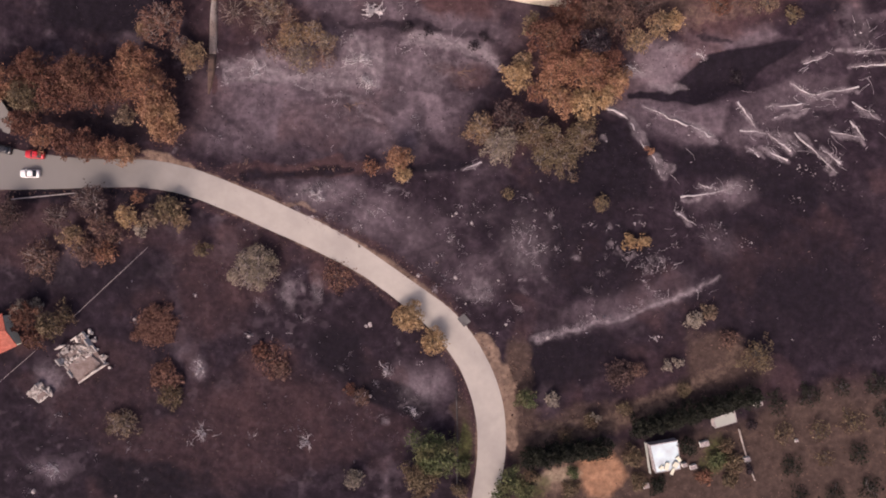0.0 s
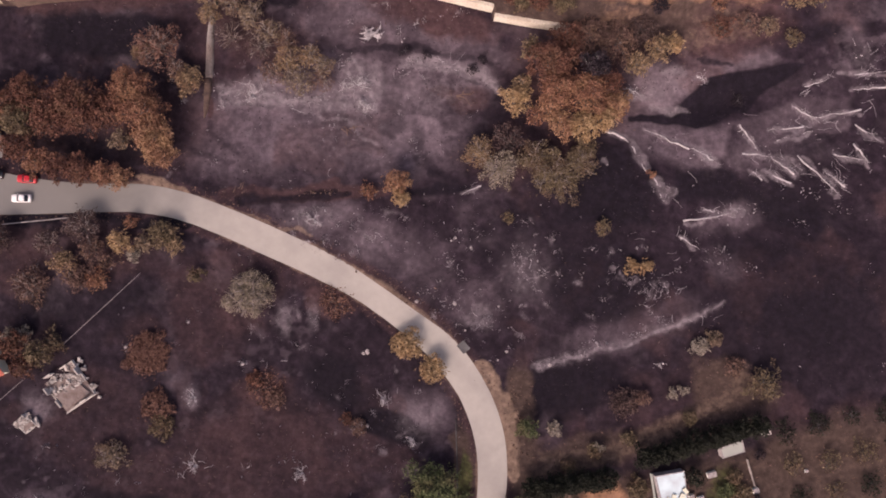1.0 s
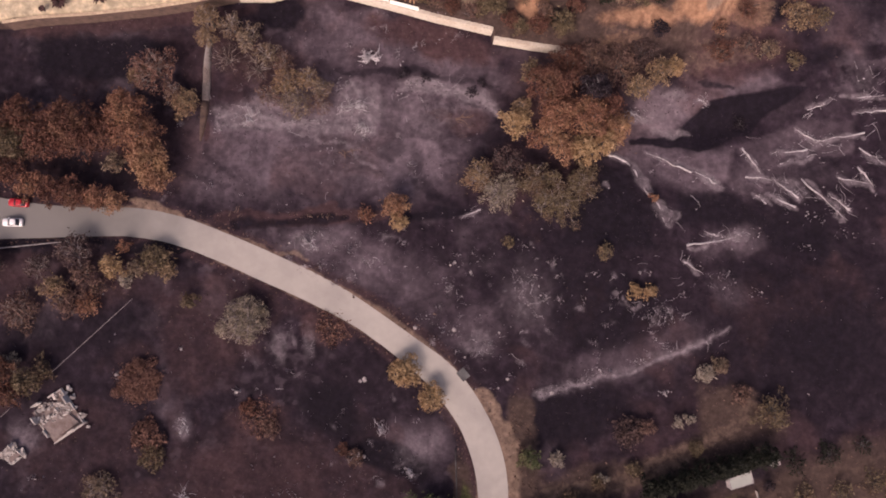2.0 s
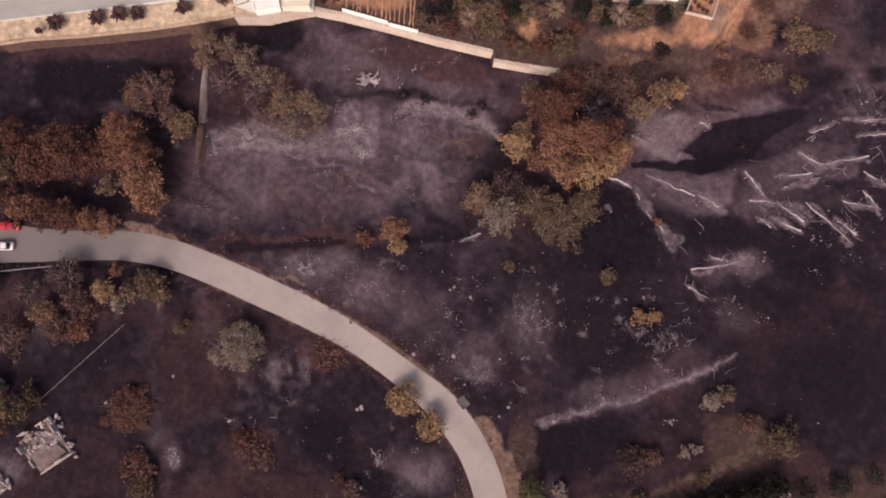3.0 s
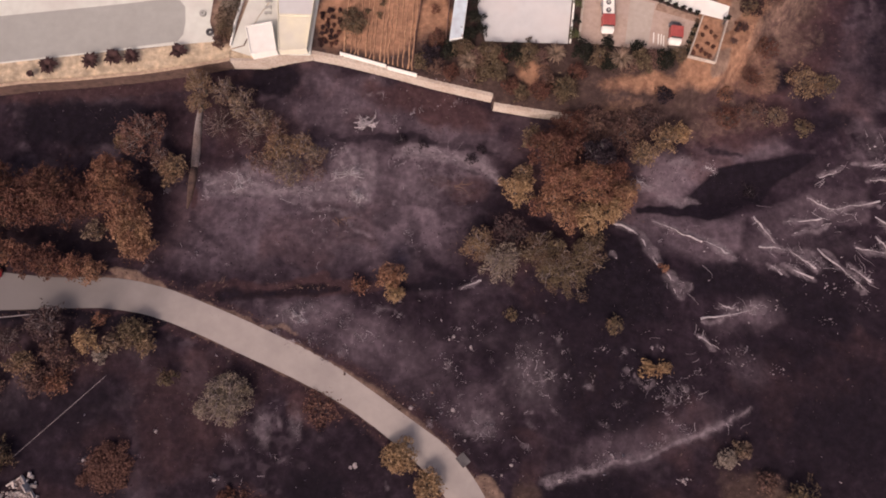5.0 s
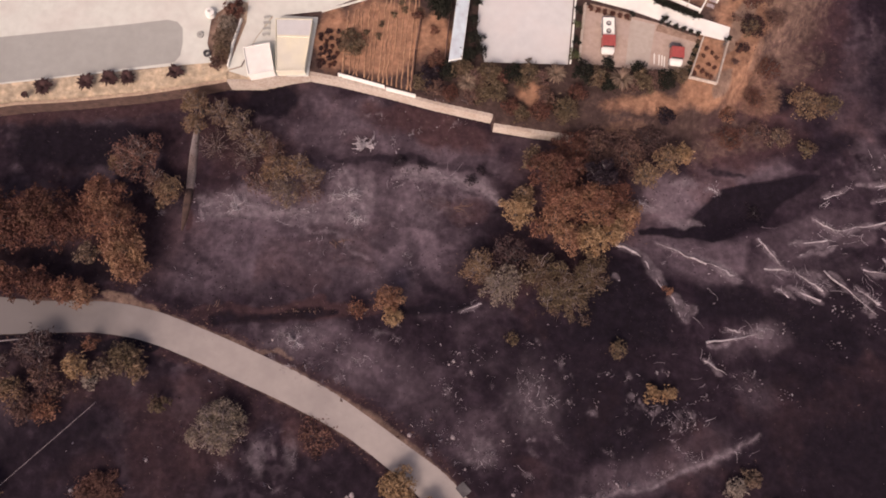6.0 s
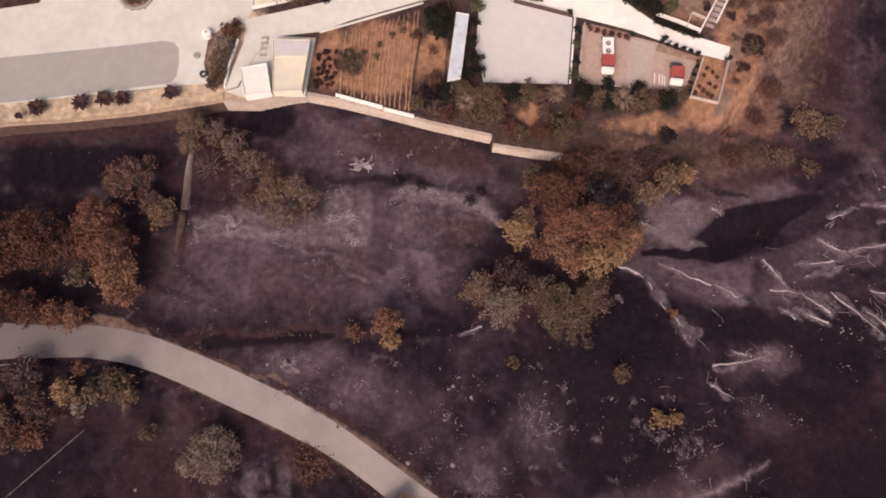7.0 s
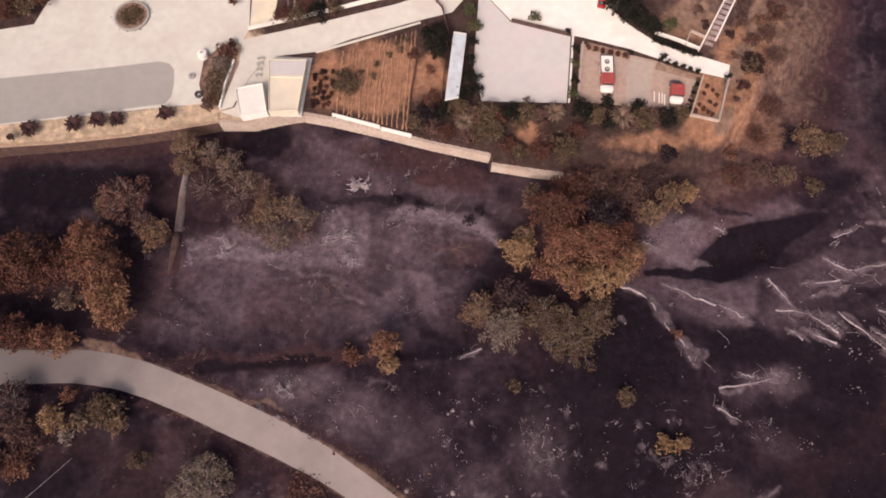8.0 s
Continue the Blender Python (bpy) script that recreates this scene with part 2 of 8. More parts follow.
def ground_material():
    """Charred soil, with ash, dry soil and grass laid over it by the masks on the sheet."""
    mat, nodes, links, shader = tree_of("burnt_ground")
    place = nodes.new("ShaderNodeNewGeometry")

    def noise_at(size, detail=8, rough=0.6):
        n = nodes.new("ShaderNodeTexNoise")
        n.inputs["Scale"].default_value, n.inputs["Detail"].default_value = 1 / size, detail
        n.inputs["Roughness"].default_value = rough
        links.new(place.outputs["Position"], n.inputs["Vector"])
        return n.outputs["Fac"]

    def ramp_of(value, stops):
        r = nodes.new("ShaderNodeValToRGB")
        while len(r.color_ramp.elements) < len(stops):
            r.color_ramp.elements.new(0.5)
        for e, (at, c) in zip(r.color_ramp.elements, stops):
            e.position, e.color = at, (*c, 1)
        links.new(value, r.inputs["Fac"])
        return r.outputs["Color"]

    def over(below, above, fac):
        m = nodes.new("ShaderNodeMix")
        m.data_type = "RGBA"
        links.new(fac, m.inputs["Factor"])
        links.new(below, m.inputs[6])
        links.new(above, m.inputs[7])
        return m.outputs[2]

    fine, middle, sharp = noise_at(0.8), noise_at(3.4, 9, 0.66), noise_at(1.7, 9, 0.68)
    middle.node.inputs["Distortion"].default_value = 0.35
    sharp.node.inputs["Distortion"].default_value = 0.35
    broad = noise_at(8.0, 6, 0.52)
    broad.node.inputs["Distortion"].default_value = 0.5
    cloud = {"grey": broad, "brown": broad}
    grip = {"ash": 1.1, "grey": 0.8, "brown": 0.9, "soot_shade": 0.9, "orange": 0.8, "dust": 0.9, "field": 0.9}
    char = ramp_of(middle, [(0.32, (0.0140, 0.0091, 0.0138)), (0.5, (0.0222, 0.0146, 0.0213)), (0.7, (0.040, 0.0276, 0.0378))])
    layers = [("grey", [(0.3, (0.090, 0.067, 0.080)), (0.7, (0.168, 0.131, 0.150))]),
              ("brown", [(0.25, (0.037, 0.0208, 0.024)), (0.75, (0.080, 0.0452, 0.0475))]),
              ("soot_shade", [(0.28, (0.0078, 0.0054, 0.0087)), (0.5, (0.0118, 0.0083, 0.0131)), (0.72, (0.018, 0.013, 0.0197))]),
              ("field", [(0.3, (0.056, 0.037, 0.031)), (0.7, (0.088, 0.060, 0.050))]),
              ("orange", [(0.3, (0.275, 0.15, 0.09)), (0.7, (0.36, 0.212, 0.132))]),
              ("sand", [(0.3, (0.45, 0.375, 0.255)), (0.7, (0.57, 0.485, 0.345))]),
              ("dust", [(0.3, (0.17, 0.118, 0.088)), (0.7, (0.26, 0.184, 0.138))]),
              ("grass", [(0.3, (0.03, 0.036, 0.014)), (0.7, (0.10, 0.10, 0.04))]),
              ("ash", [(0.25, (0.135, 0.110, 0.124)), (0.75, (0.30, 0.26, 0.275))])]
    colour = char
    for name, stops in layers:
        a = nodes.new("ShaderNodeAttribute")
        a.attribute_name = name
        # the mask eats into the noise, so that its border is broken
        s = nodes.new("ShaderNodeMath")
        s.operation = "MULTIPLY_ADD"
        k = grip.get(name, 1.1)
        links.new(cloud.get(name, sharp if name in grip else fine), s.inputs[0])
        s.inputs[1].default_value = k
        s.inputs[2].default_value = -k / 2
        t = nodes.new("ShaderNodeMath")
        t.operation = "ADD"
        links.new(a.outputs["Fac"], t.inputs[0])
        links.new(s.outputs[0], t.inputs[1])
        u = nodes.new("ShaderNodeMapRange")
        u.inputs["From Min"].default_value, u.inputs["From Max"].default_value = (0.05, 1.0) if name in ("grey", "brown") else (0.0, 1.05) if name == "ash" else (0.15, 0.85)
        links.new(t.outputs[0], u.inputs["Value"])
        v = nodes.new("ShaderNodeMath")
        v.operation = "MULTIPLY"
        v.use_clamp = True
        links.new(u.outputs["Result"], v.inputs[0])
        w = nodes.new("ShaderNodeMapRange")
        w.inputs["From Max"].default_value = 0.25
        links.new(a.outputs["Fac"], w.inputs["Value"])
        links.new(w.outputs["Result"], v.inputs[1])
        colour = over(colour, ramp_of(cloud.get(name, fine if name not in grip else sharp), stops), v.outputs[0])
    # fine mottling of cinders and dust over all of it
    speck = nodes.new("ShaderNodeMix")
    speck.data_type, speck.blend_type = "RGBA", "MULTIPLY"
    speck.inputs["Factor"].default_value = 1.0
    links.new(colour, speck.inputs[6])
    links.new(ramp_of(noise_at(1.5, 7, 0.62), [(0.3, (0.68, 0.68, 0.69)), (0.5, (0.98, 0.98, 0.98)), (0.7, (1.42, 1.41, 1.40))]), speck.inputs[7])
    colour = speck.outputs[2]
    links.new(colour, shader.inputs["Base Color"])
    shader.inputs["Roughness"].default_value = 0.95
    shader.inputs["Diffuse Roughness"].default_value = 1.0
    shader.inputs["Specular IOR Level"].default_value = 0.15
    b = nodes.new("ShaderNodeBump")
    b.inputs["Strength"].default_value, b.inputs["Distance"].default_value = 0.5, 0.2
    links.new(fine, b.inputs["Height"])
    links.new(b.outputs["Normal"], shader.inputs["Normal"])
    return mat


# ---------------------------------------------------------------- builders
def mesh_of(name, verts, faces, mat, smooth=False):
    me = bpy.data.meshes.new(name)
    me.from_pydata([tuple(v) for v in verts], [], [tuple(f) for f in faces])
    me.materials.append(mat)
    if smooth:
        me.polygons.foreach_set("use_smooth", [True] * len(me.polygons))
    me.update()
    return me


def part(name, bm, material, parent, label=""):
    """Links a bmesh as one mesh under a thing or a part."""
    me = bpy.data.meshes.new(name)
    bm.to_mesh(me)
    bm.free()
    me.materials.append(material)
    ob = new(name, me)
    ob.parent = parent
    return tagged(ob, label) if label else ob


def piece(name, me, parent, label=""):
    ob = new(name, me)
    ob.parent = parent
    return tagged(ob, label) if label else ob


def thing(name, label, category, x, y, z=None, turn=0.0, group="", kind=""):
    ob = new(name)
    ob.empty_display_size = 0.3
    ob.matrix_world = pose(x, y, ground_at(x, y) if z is None else z, 0, 0, turn)
    return tagged(ob, label, category, group, kind)


def box(bm, x0, y0, z0, x1, y1, z1, bevel=0.0):
    made = bmesh.ops.create_cube(bm, size=1)["verts"]
    bmesh.ops.scale(bm, verts=made, vec=(x1 - x0, y1 - y0, z1 - z0))
    bmesh.ops.translate(bm, verts=made, vec=((x0 + x1) / 2, (y0 + y1) / 2, (z0 + z1) / 2))
    if bevel:
        edges = list({e for v in made for e in v.link_edges})
        bmesh.ops.bevel(bm, geom=edges, offset=bevel, segments=2, affect="EDGES", profile=0.6)
    return bm


def drum(bm, x, y, z0, z1, r0, r1=None, sides=16):
    made = bmesh.ops.create_cone(bm, cap_ends=True, segments=sides, radius1=r0, radius2=r0 if r1 is None else r1, depth=z1 - z0)["verts"]
    bmesh.ops.translate(bm, verts=made, vec=(x, y, (z0 + z1) / 2))
    return bm


def prism(bm, pts, z0, z1):
    """A slab over a polygon; z0 and z1 may be functions of x, y."""
    low = [bm.verts.new((x, y, z0)) for x, y in pts]
    top = [bm.verts.new((x, y, z1)) for x, y in pts]
    n = len(pts)
    bm.faces.new(top)
    bm.faces.new(low[::-1])
    for i in range(n):
        bm.faces.new((low[i], low[(i + 1) % n], top[(i + 1) % n], top[i]))
    bmesh.ops.recalc_face_normals(bm, faces=bm.faces)
    return bm


def tube(points, radii, sides=6):
    """Vertices and faces of a tapered, bent limb."""
    verts, faces = [], []
    pts = [Vector(p) for p in points]
    for i, p in enumerate(pts):
        way = (pts[min(i + 1, len(pts) - 1)] - pts[max(i - 1, 0)]).normalized()
        side = way.cross(Vector((0.3, 0.5, 0.9)) if abs(way.z) < 0.9 else Vector((1, 0, 0))).normalized()
        up = side.cross(way)
        for k in range(sides):
            a = 2 * math.pi * k / sides
            verts.append(p + (side * math.cos(a) + up * math.sin(a)) * radii[i])
    for i in range(len(pts) - 1):
        for k in range(sides):
            a, b = i * sides + k, i * sides + (k + 1) % sides
            faces.append((a, b, b + sides, a + sides))
    faces.append(tuple(range(sides))[::-1])
    faces.append(tuple(range((len(pts) - 1) * sides, len(pts) * sides)))
    return verts, faces


def join(lists):
    verts, faces = [], []
    for v, f in lists:
        n = len(verts)
        verts += list(v)
        faces += [tuple(i + n for i in g) for g in f]
    return verts, faces


def leaves(rng, lobes, count, size, flat=0.0):
    """Many small pointed leaf clumps on the outside of some lobes (x, y, z, r, squash)."""
    weights = np.array([l[3] ** 2 for l in lobes])
    pick = rng.choice(len(lobes), count, p=weights / weights.sum())
    lobe = np.array(lobes)[pick]
    way = rng.normal(size=(count, 3))
    way[:, 2] = np.abs(way[:, 2]) * 1.1 - 0.25
    way /= np.linalg.norm(way, axis=1)[:, None]
    reach = lobe[:, 3] * (0.45 + 0.75 * rng.random(count) ** 0.7) * np.where(rng.random(count) < 0.12, 1.0 + 0.55 * rng.random(count), 1.0)
    c = lobe[:, :3] + way * reach[:, None] * np.stack([np.ones(count), np.ones(count), lobe[:, 4]], 1)
    n = way * 0.6 + rng.normal(size=(count, 3)) * 0.75 + np.array([0, 0, 0.3])
    n /= np.linalg.norm(n, axis=1)[:, None]
    a = np.cross(n, rng.normal(size=(count, 3)))
    a /= np.linalg.norm(a, axis=1)[:, None]
    b = np.cross(n, a)
    s = size * (0.55 + 0.9 * rng.random(count))[:, None]
    tips = np.stack([c - a * s * 1.25, c - b * s * 0.5 + n * s * 0.25, c + a * s * 1.25, c + b * s * 0.5 + n * s * 0.25], 1)
    verts = tips.reshape(-1, 3)
    faces = []
    for i in range(count):
        k = 4 * i
        faces += [(k, k + 1, k + 2), (k, k + 2, k + 3)]
    return verts, faces


SEED = [100]


def tree(x, y, r, h, leaf, label, name="tree", fill=1.0, size=0.24, bare=0.0, group="", stretch=(1.0, 1.0, 0.0), low=None):
    """A tree or shrub: trunk with limbs, and a crown of leaf clumps over uneven lobes. r: half width, h: height."""
    SEED[0] += 1
    rng = np.random.default_rng(SEED[0])
    ob = thing(name, label, "shrub" if "shrub" in name or "bush" in name else "tree", x, y, group=group)
    low = (h * 0.3 if h > 3.2 else 0.15) if low is None else low
    sx, sy, ang = stretch
    n = int(6 + 0.95 * r * r * (0.55 + 0.45 * min(fill, 1.0))) if r > 1.4 else max(3, int(r * 4))
    wave = rng.random(3) * 6.283
    balls = []
    for i in range(n):
        a = 2 * math.pi * (i * 0.618 + 0.16 * rng.random())
        rim = 0.86 + 0.13 * math.sin(2 * a + wave[0]) + 0.12 * math.sin(3 * a + wave[1]) + 0.07 * math.sin(7 * a + wave[2])
        s = math.sqrt((i + 0.3) / n) * (0.8 + 0.3 * rng.random())
        d = r * rim * s
        lr = (0.34 + 0.075 * r + (0.12 + 0.05 * r) * rng.random()) * min(1.0, 0.5 + r * 0.4)
        top = low + (h - low) * math.sqrt(max(0.1, 1 - 0.9 * s * s)) * (0.72 + 0.34 * rng.random()) - lr * 0.6
        px, py = d * math.cos(a) * sx, d * math.sin(a) * sy
        balls.append((px * math.cos(ang) - py * math.sin(ang), px * math.sin(ang) + py * math.cos(ang), max(low + lr * 0.3, top), lr, 0.75))
    if r > 1.4 and abs(sx - sy) < 0.3:
        # leaves deeper inside, between the boughs
        balls.append((0, 0, low + 0.42 * (h - low), 0.72 * r * (sx + sy) / 2, min(0.8, 0.45 * (h - low) / r)))
    girth = 0.05 + 0.028 * h
    lean = rng.normal(size=2) * 0.03 * h
    fork = low + 0.25 * (h - low)
    stems = [tube([(0, 0, -0.25), (lean[0] * 0.4, lean[1] * 0.4, fork * 0.5), (lean[0], lean[1], fork), (lean[0] * 1.2, lean[1] * 1.2, h * 0.8)],
                  [girth * 1.35, girth, girth * 0.8, girth * 0.25], 7)]
    trunk = piece("trunk", mesh_of("trunk", *join(stems), BARK, True), ob)
    limbs = []
    for bx, by, bz, lr, q in balls:
        mid = Vector((bx * 0.5 + lean[0], by * 0.5 + lean[1], fork * 0.55 + bz * 0.45)) + Vector(rng.normal(size=3)) * 0.15 * lr
        limbs.append(tube([(lean[0] * 0.9, lean[1] * 0.9, fork * 0.85), mid, (bx, by, bz + lr * 0.3)], [girth * 0.5, girth * 0.32, girth * 0.1], 5))
        for _ in range(2 + int(bare * 8)):
            e = Vector((bx, by, bz)) + Vector(rng.normal(size=3)).normalized() * lr * 1.05
            limbs.append(tube([mid * 0.4 + Vector((bx, by, bz)) * 0.6, e], [girth * 0.18, girth * 0.05], 4))
    for _ in range(int(bare * 34 * max(1.0, r / 3))):
        a, e = rng.random() * 6.283, 0.3 + 0.6 * rng.random()
        tip = Vector((math.cos(a) * r * sx * e, math.sin(a) * r * sy * e, h * (1.08 - 0.5 * e * rng.random())))
        start = Vector((tip.x * 0.45 + rng.normal() * 0.1 * r, tip.y * 0.45 + rng.normal() * 0.1 * r, fork + 0.3 * (h - fork)))
        limbs.append(tube([start, (start + tip) / 2 + Vector(rng.normal(size=3)) * 0.07 * r, tip], [0.07, 0.05, 0.025], 4))
    tagged(piece("branchwork", mesh_of("branchwork", *join(limbs), GREY_BARK if bare > 0.2 else BARK, True), ob), kind="stuff")
    area = math.pi * r * r * sx * sy
    count = int(min(9000, max(60, area * 16 * fill * (0.31 / size) ** 2 * (1.25 if h > 4 else 1.0))))
    v, f = leaves(rng, balls, count, size)
    piece("crown", mesh_of("crown", v, f, LEAF[leaf]), ob)
    return ob


def spiky_plant(x, y, r, h, label, leaf="darkrust", blades=46, group="", wide=1.0):
    """A low rosette of long arching pointed leaves round a short stem."""
    SEED[0] += 1
    rng = np.random.default_rng(SEED[0])
    ob = thing("spiky_shrub", label, "shrub", x, y, group=group)
    piece("stem", mesh_of("stem", *tube([(0, 0, -0.2), (0, 0, h * 0.45)], [0.22, 0.16], 7), BARK, True), ob)
    verts, faces = [], []
    for k in range(blades):
        a = k * 2.4 + rng.normal() * 0.25
        out, rise = r * (0.45 + 0.6 * rng.random()), h * (0.25 + 0.75 * rng.random())
        w = wide * (0.16 + 0.14 * rng.random())
        side = Vector((-math.sin(a), math.cos(a), 0)) * w
        for j in range(5):
            s = j / 4
            p = Vector((math.cos(a) * out * s, math.sin(a) * out * s, h * 0.4 + rise * s * (1.35 - s) * 0.9))
            m = 0.45 + 0.8 * math.sin(math.pi * min(1.0, s * 0.9 + 0.1)) if j < 4 else 0.08
            verts += [tuple(p - side * m), tuple(p + side * m + Vector((0, 0, 0.04)))]
        b = k * 10
        faces += [(b + 2 * j, b + 2 * j + 1, b + 2 * j + 3, b + 2 * j + 2) for j in range(4)]
    piece("leaf_rosette", mesh_of("leaf_rosette", verts, faces, LEAF[leaf]), ob)
    return ob


def bare_tree(x, y, r, h, label, mat=None, name="dead_shrub", arms=7, flat=0.4, group="bare burnt shrubs", thick=1.0):
    """A leafless burnt shrub: forking, tapering limbs."""
    SEED[0] += 1
    rng = np.random.default_rng(SEED[0])
    ob = thing(name, label, "dead shrub", x, y, group=group)
    bits, twigs, axis_turn = [], [], rng.random() * 6.3
    for i in range(arms):
        a = axis_turn + (math.pi if rng.random() < 0.4 else 0.0) + rng.normal() * 0.75
        rise = h * (0.35 + 0.65 * rng.random())
        out = r * (0.3 + 0.75 * rng.random())
        bend = Vector((rng.normal() * 0.15 * r, rng.normal() * 0.15 * r, 0))
        end = Vector((out * math.cos(a), out * math.sin(a), rise * (1 - flat) + 0.1))
        mid = end * 0.5 + bend + Vector((0, 0, 0.12 * h))
        g = (0.034 + 0.013 * r) * thick
        bits.append(tube([(0, 0, -0.12), mid, end], [g * 1.3, g * 0.8, g * 0.3], 5))
        for _ in range(9):
            s = 0.1 + 0.85 * rng.random()
            start = mid * (1 - s) + end * s
            tip = start + Vector((rng.normal() * 0.22 * r, rng.normal() * 0.22 * r, rng.random() * 0.25 * h))
            twigs.append(tube([start, (start + tip) / 2 + Vector(rng.normal(size=3)) * 0.05 * r, tip], [g * 0.5, g * 0.35, g * 0.15], 4))
    for b in bits:
        piece("limb", mesh_of("limb", *b, mat or ASH_WOOD, True), ob)
    tagged(piece("twig_tangle", mesh_of("twig_tangle", *join(twigs), mat or ASH_WOOD, True), ob), kind="stuff")
    return ob


def fallen_log(x0, y0, x1, y1, r=0.3):
    """A burnt trunk that lies on the slope, whitened by ash, with broken ends and branch stubs."""
    SEED[0] += 1
    rng = np.random.default_rng(SEED[0])
    cx, cy = (x0 + x1) / 2, (y0 + y1) / 2
    base = ground_at(cx, cy)
    ob = thing("fallen_log", "ash-white burnt tree trunk lying on the charred slope", "log", cx, cy, group="fallen burnt logs")
    pts, radii, flip = [], [], rng.random() < 0.5
    for i in range(8):
        s = i / 7
        x, y = x0 + (x1 - x0) * s + rng.normal() * 0.13, y0 + (y1 - y0) * s + rng.normal() * 0.13
        pts.append((x - cx, y - cy, ground_at(x, y) - base + r * 0.35))
        radii.append(0.66 * r * (1.0 - 0.86 * s if flip else 0.14 + 0.86 * s) * (0.6 + 0.5 * rng.random()))
    piece("trunk", mesh_of("trunk", *tube(pts, radii, 7), ASH_WOOD, True), ob)
    stubs = []
    for _ in range(4):
        i = int(rng.integers(1, 7))
        p = Vector(pts[i])
        e = p + Vector((rng.normal() * 0.6, rng.normal() * 0.6, 0.12 + 0.15 * rng.random()))
        stubs.append(tube([p, e], [radii[i] * 0.5, radii[i] * 0.15], 5))
    for st in stubs:
        piece("branch_stub", mesh_of("branch_stub", *st, ASH_WOOD, True), ob)
    return ob


def centre(pts):
    return sum(p[0] for p in pts) / len(pts), sum(p[1] for p in pts) / len(pts)


def shrink(pts, by):
    """The polygon drawn in by some metres towards its middle."""
    cx, cy = centre(pts)
    out = []
    for x, y in pts:
        d = math.hypot(x - cx, y - cy)
        out.append((cx + (x - cx) * (1 - by / d), cy + (y - cy) * (1 - by / d)))
    return out


def slab(name, label, category, pts, mat, top=0.06, z=None):
    """A paved surface on the ground."""
    cx, cy = centre(pts)
    base = ground_at(cx, cy) if z is None else z
    bm = prism(bmesh.new(), pts, base - 0.3, base + top)
    me = bpy.data.meshes.new(name)
    bm.to_mesh(me)
    bm.free()
    me.materials.append(mat)
    return tagged(new(name, me), label, category, kind="structure")


def wall_run(name, label, pts, height, thick, mat, coping=None, sunk=0.4, tops=None, kind="structure"):
    """A wall along a line, one panel for each stretch, with a coping where it has one."""
    ob = thing(name, label, "wall", pts[0][0], pts[0][1], 0.0, kind=kind)
    ox, oy = pts[0]
    for i in range(len(pts) - 1):
        (x0, y0), (x1, y1) = pts[i], pts[i + 1]
        n = max(1, round(math.hypot(x1 - x0, y1 - y0) / 4.0))
        for k in range(n):
            a, b = k / n, (k + 1) / n
            p, q = (x0 + (x1 - x0) * a - ox, y0 + (y1 - y0) * a - oy), (x0 + (x1 - x0) * b - ox, y0 + (y1 - y0) * b - oy)
            d = math.hypot(q[0] - p[0], q[1] - p[1])
            nx_, ny_ = -(q[1] - p[1]) / d * thick, (q[0] - p[0]) / d * thick
            mx, my = (p[0] + q[0]) / 2 + ox, (p[1] + q[1]) / 2 + oy
            foot = ground_at(mx - nx_, my - ny_)
            top = tops if tops is not None else foot + height
            top = top + 0.06 * math.sin(5.1 * mx + 3.3 * my)
            gap = 0.006 * (q[0] - p[0]) / d, 0.006 * (q[1] - p[1]) / d
            quad = [(p[0] + gap[0], p[1] + gap[1]), (q[0] - gap[0], q[1] - gap[1]), (q[0] - gap[0] + nx_, q[1] - gap[1] + ny_), (p[0] + gap[0] + nx_, p[1] + gap[1] + ny_)]
            panel = part("panel", prism(bmesh.new(), quad, foot - sunk, top), mat, ob)
            if coping:
                part("coping", prism(bmesh.new(), shrink(quad, -0.07), top + 0.002, top + 0.12), coping, panel)
    return ob


def house(name, label, pts, h, roof_mat, wall_mat, rim=0.25, group="", openings=2, category="house"):
    """A flat-roofed building over a four-cornered plan: walls, roof slab, parapet, door and windows."""
    cx, cy = centre(pts)
    ob = thing(name, label, category, cx, cy, group=group)
    loc = [(x - cx, y - cy) for x, y in pts]
    part("wall_body", prism(bmesh.new(), shrink(loc, 0.12), -0.3, h - 0.18), wall_mat, ob)
    roof = part("roof", prism(bmesh.new(), loc, h - 0.178, h), roof_mat, ob)
    inner = shrink(loc, 0.28)
    n = len(loc)
    if rim:
        for i in range(n):
            j = (i + 1) % n
            part("parapet", prism(bmesh.new(), [loc[i], loc[j], inner[j], inner[i]], h + 0.002, h + rim), wall_mat, roof)
    south = min(range(n), key=lambda i: loc[i][1] + loc[(i + 1) % n][1])
    (x0, y0), (x1, y1) = loc[south], loc[(south + 1) % n]
    d = math.hypot(x1 - x0, y1 - y0)
    turn = math.degrees(math.atan2(y1 - y0, x1 - x0))
    for k in range(openings):
        s = (k + 0.5) / openings
        bm = bmesh.new()
        if k == 0:
            box(bm, -0.45, -0.06, 0.02, 0.45, 0.06, 2.05, 0.01)
        else:
            box(bm, -0.55, -0.06, 1.0, 0.55, 0.06, 2.0, 0.01)
        o = part("door" if k == 0 else "window", bm, DARK, ob)
        o.matrix_local = pose(x0 + (x1 - x0) * s, y0 + (y1 - y0) * s + 0.08, 0, 0, 0, turn)
    return ob


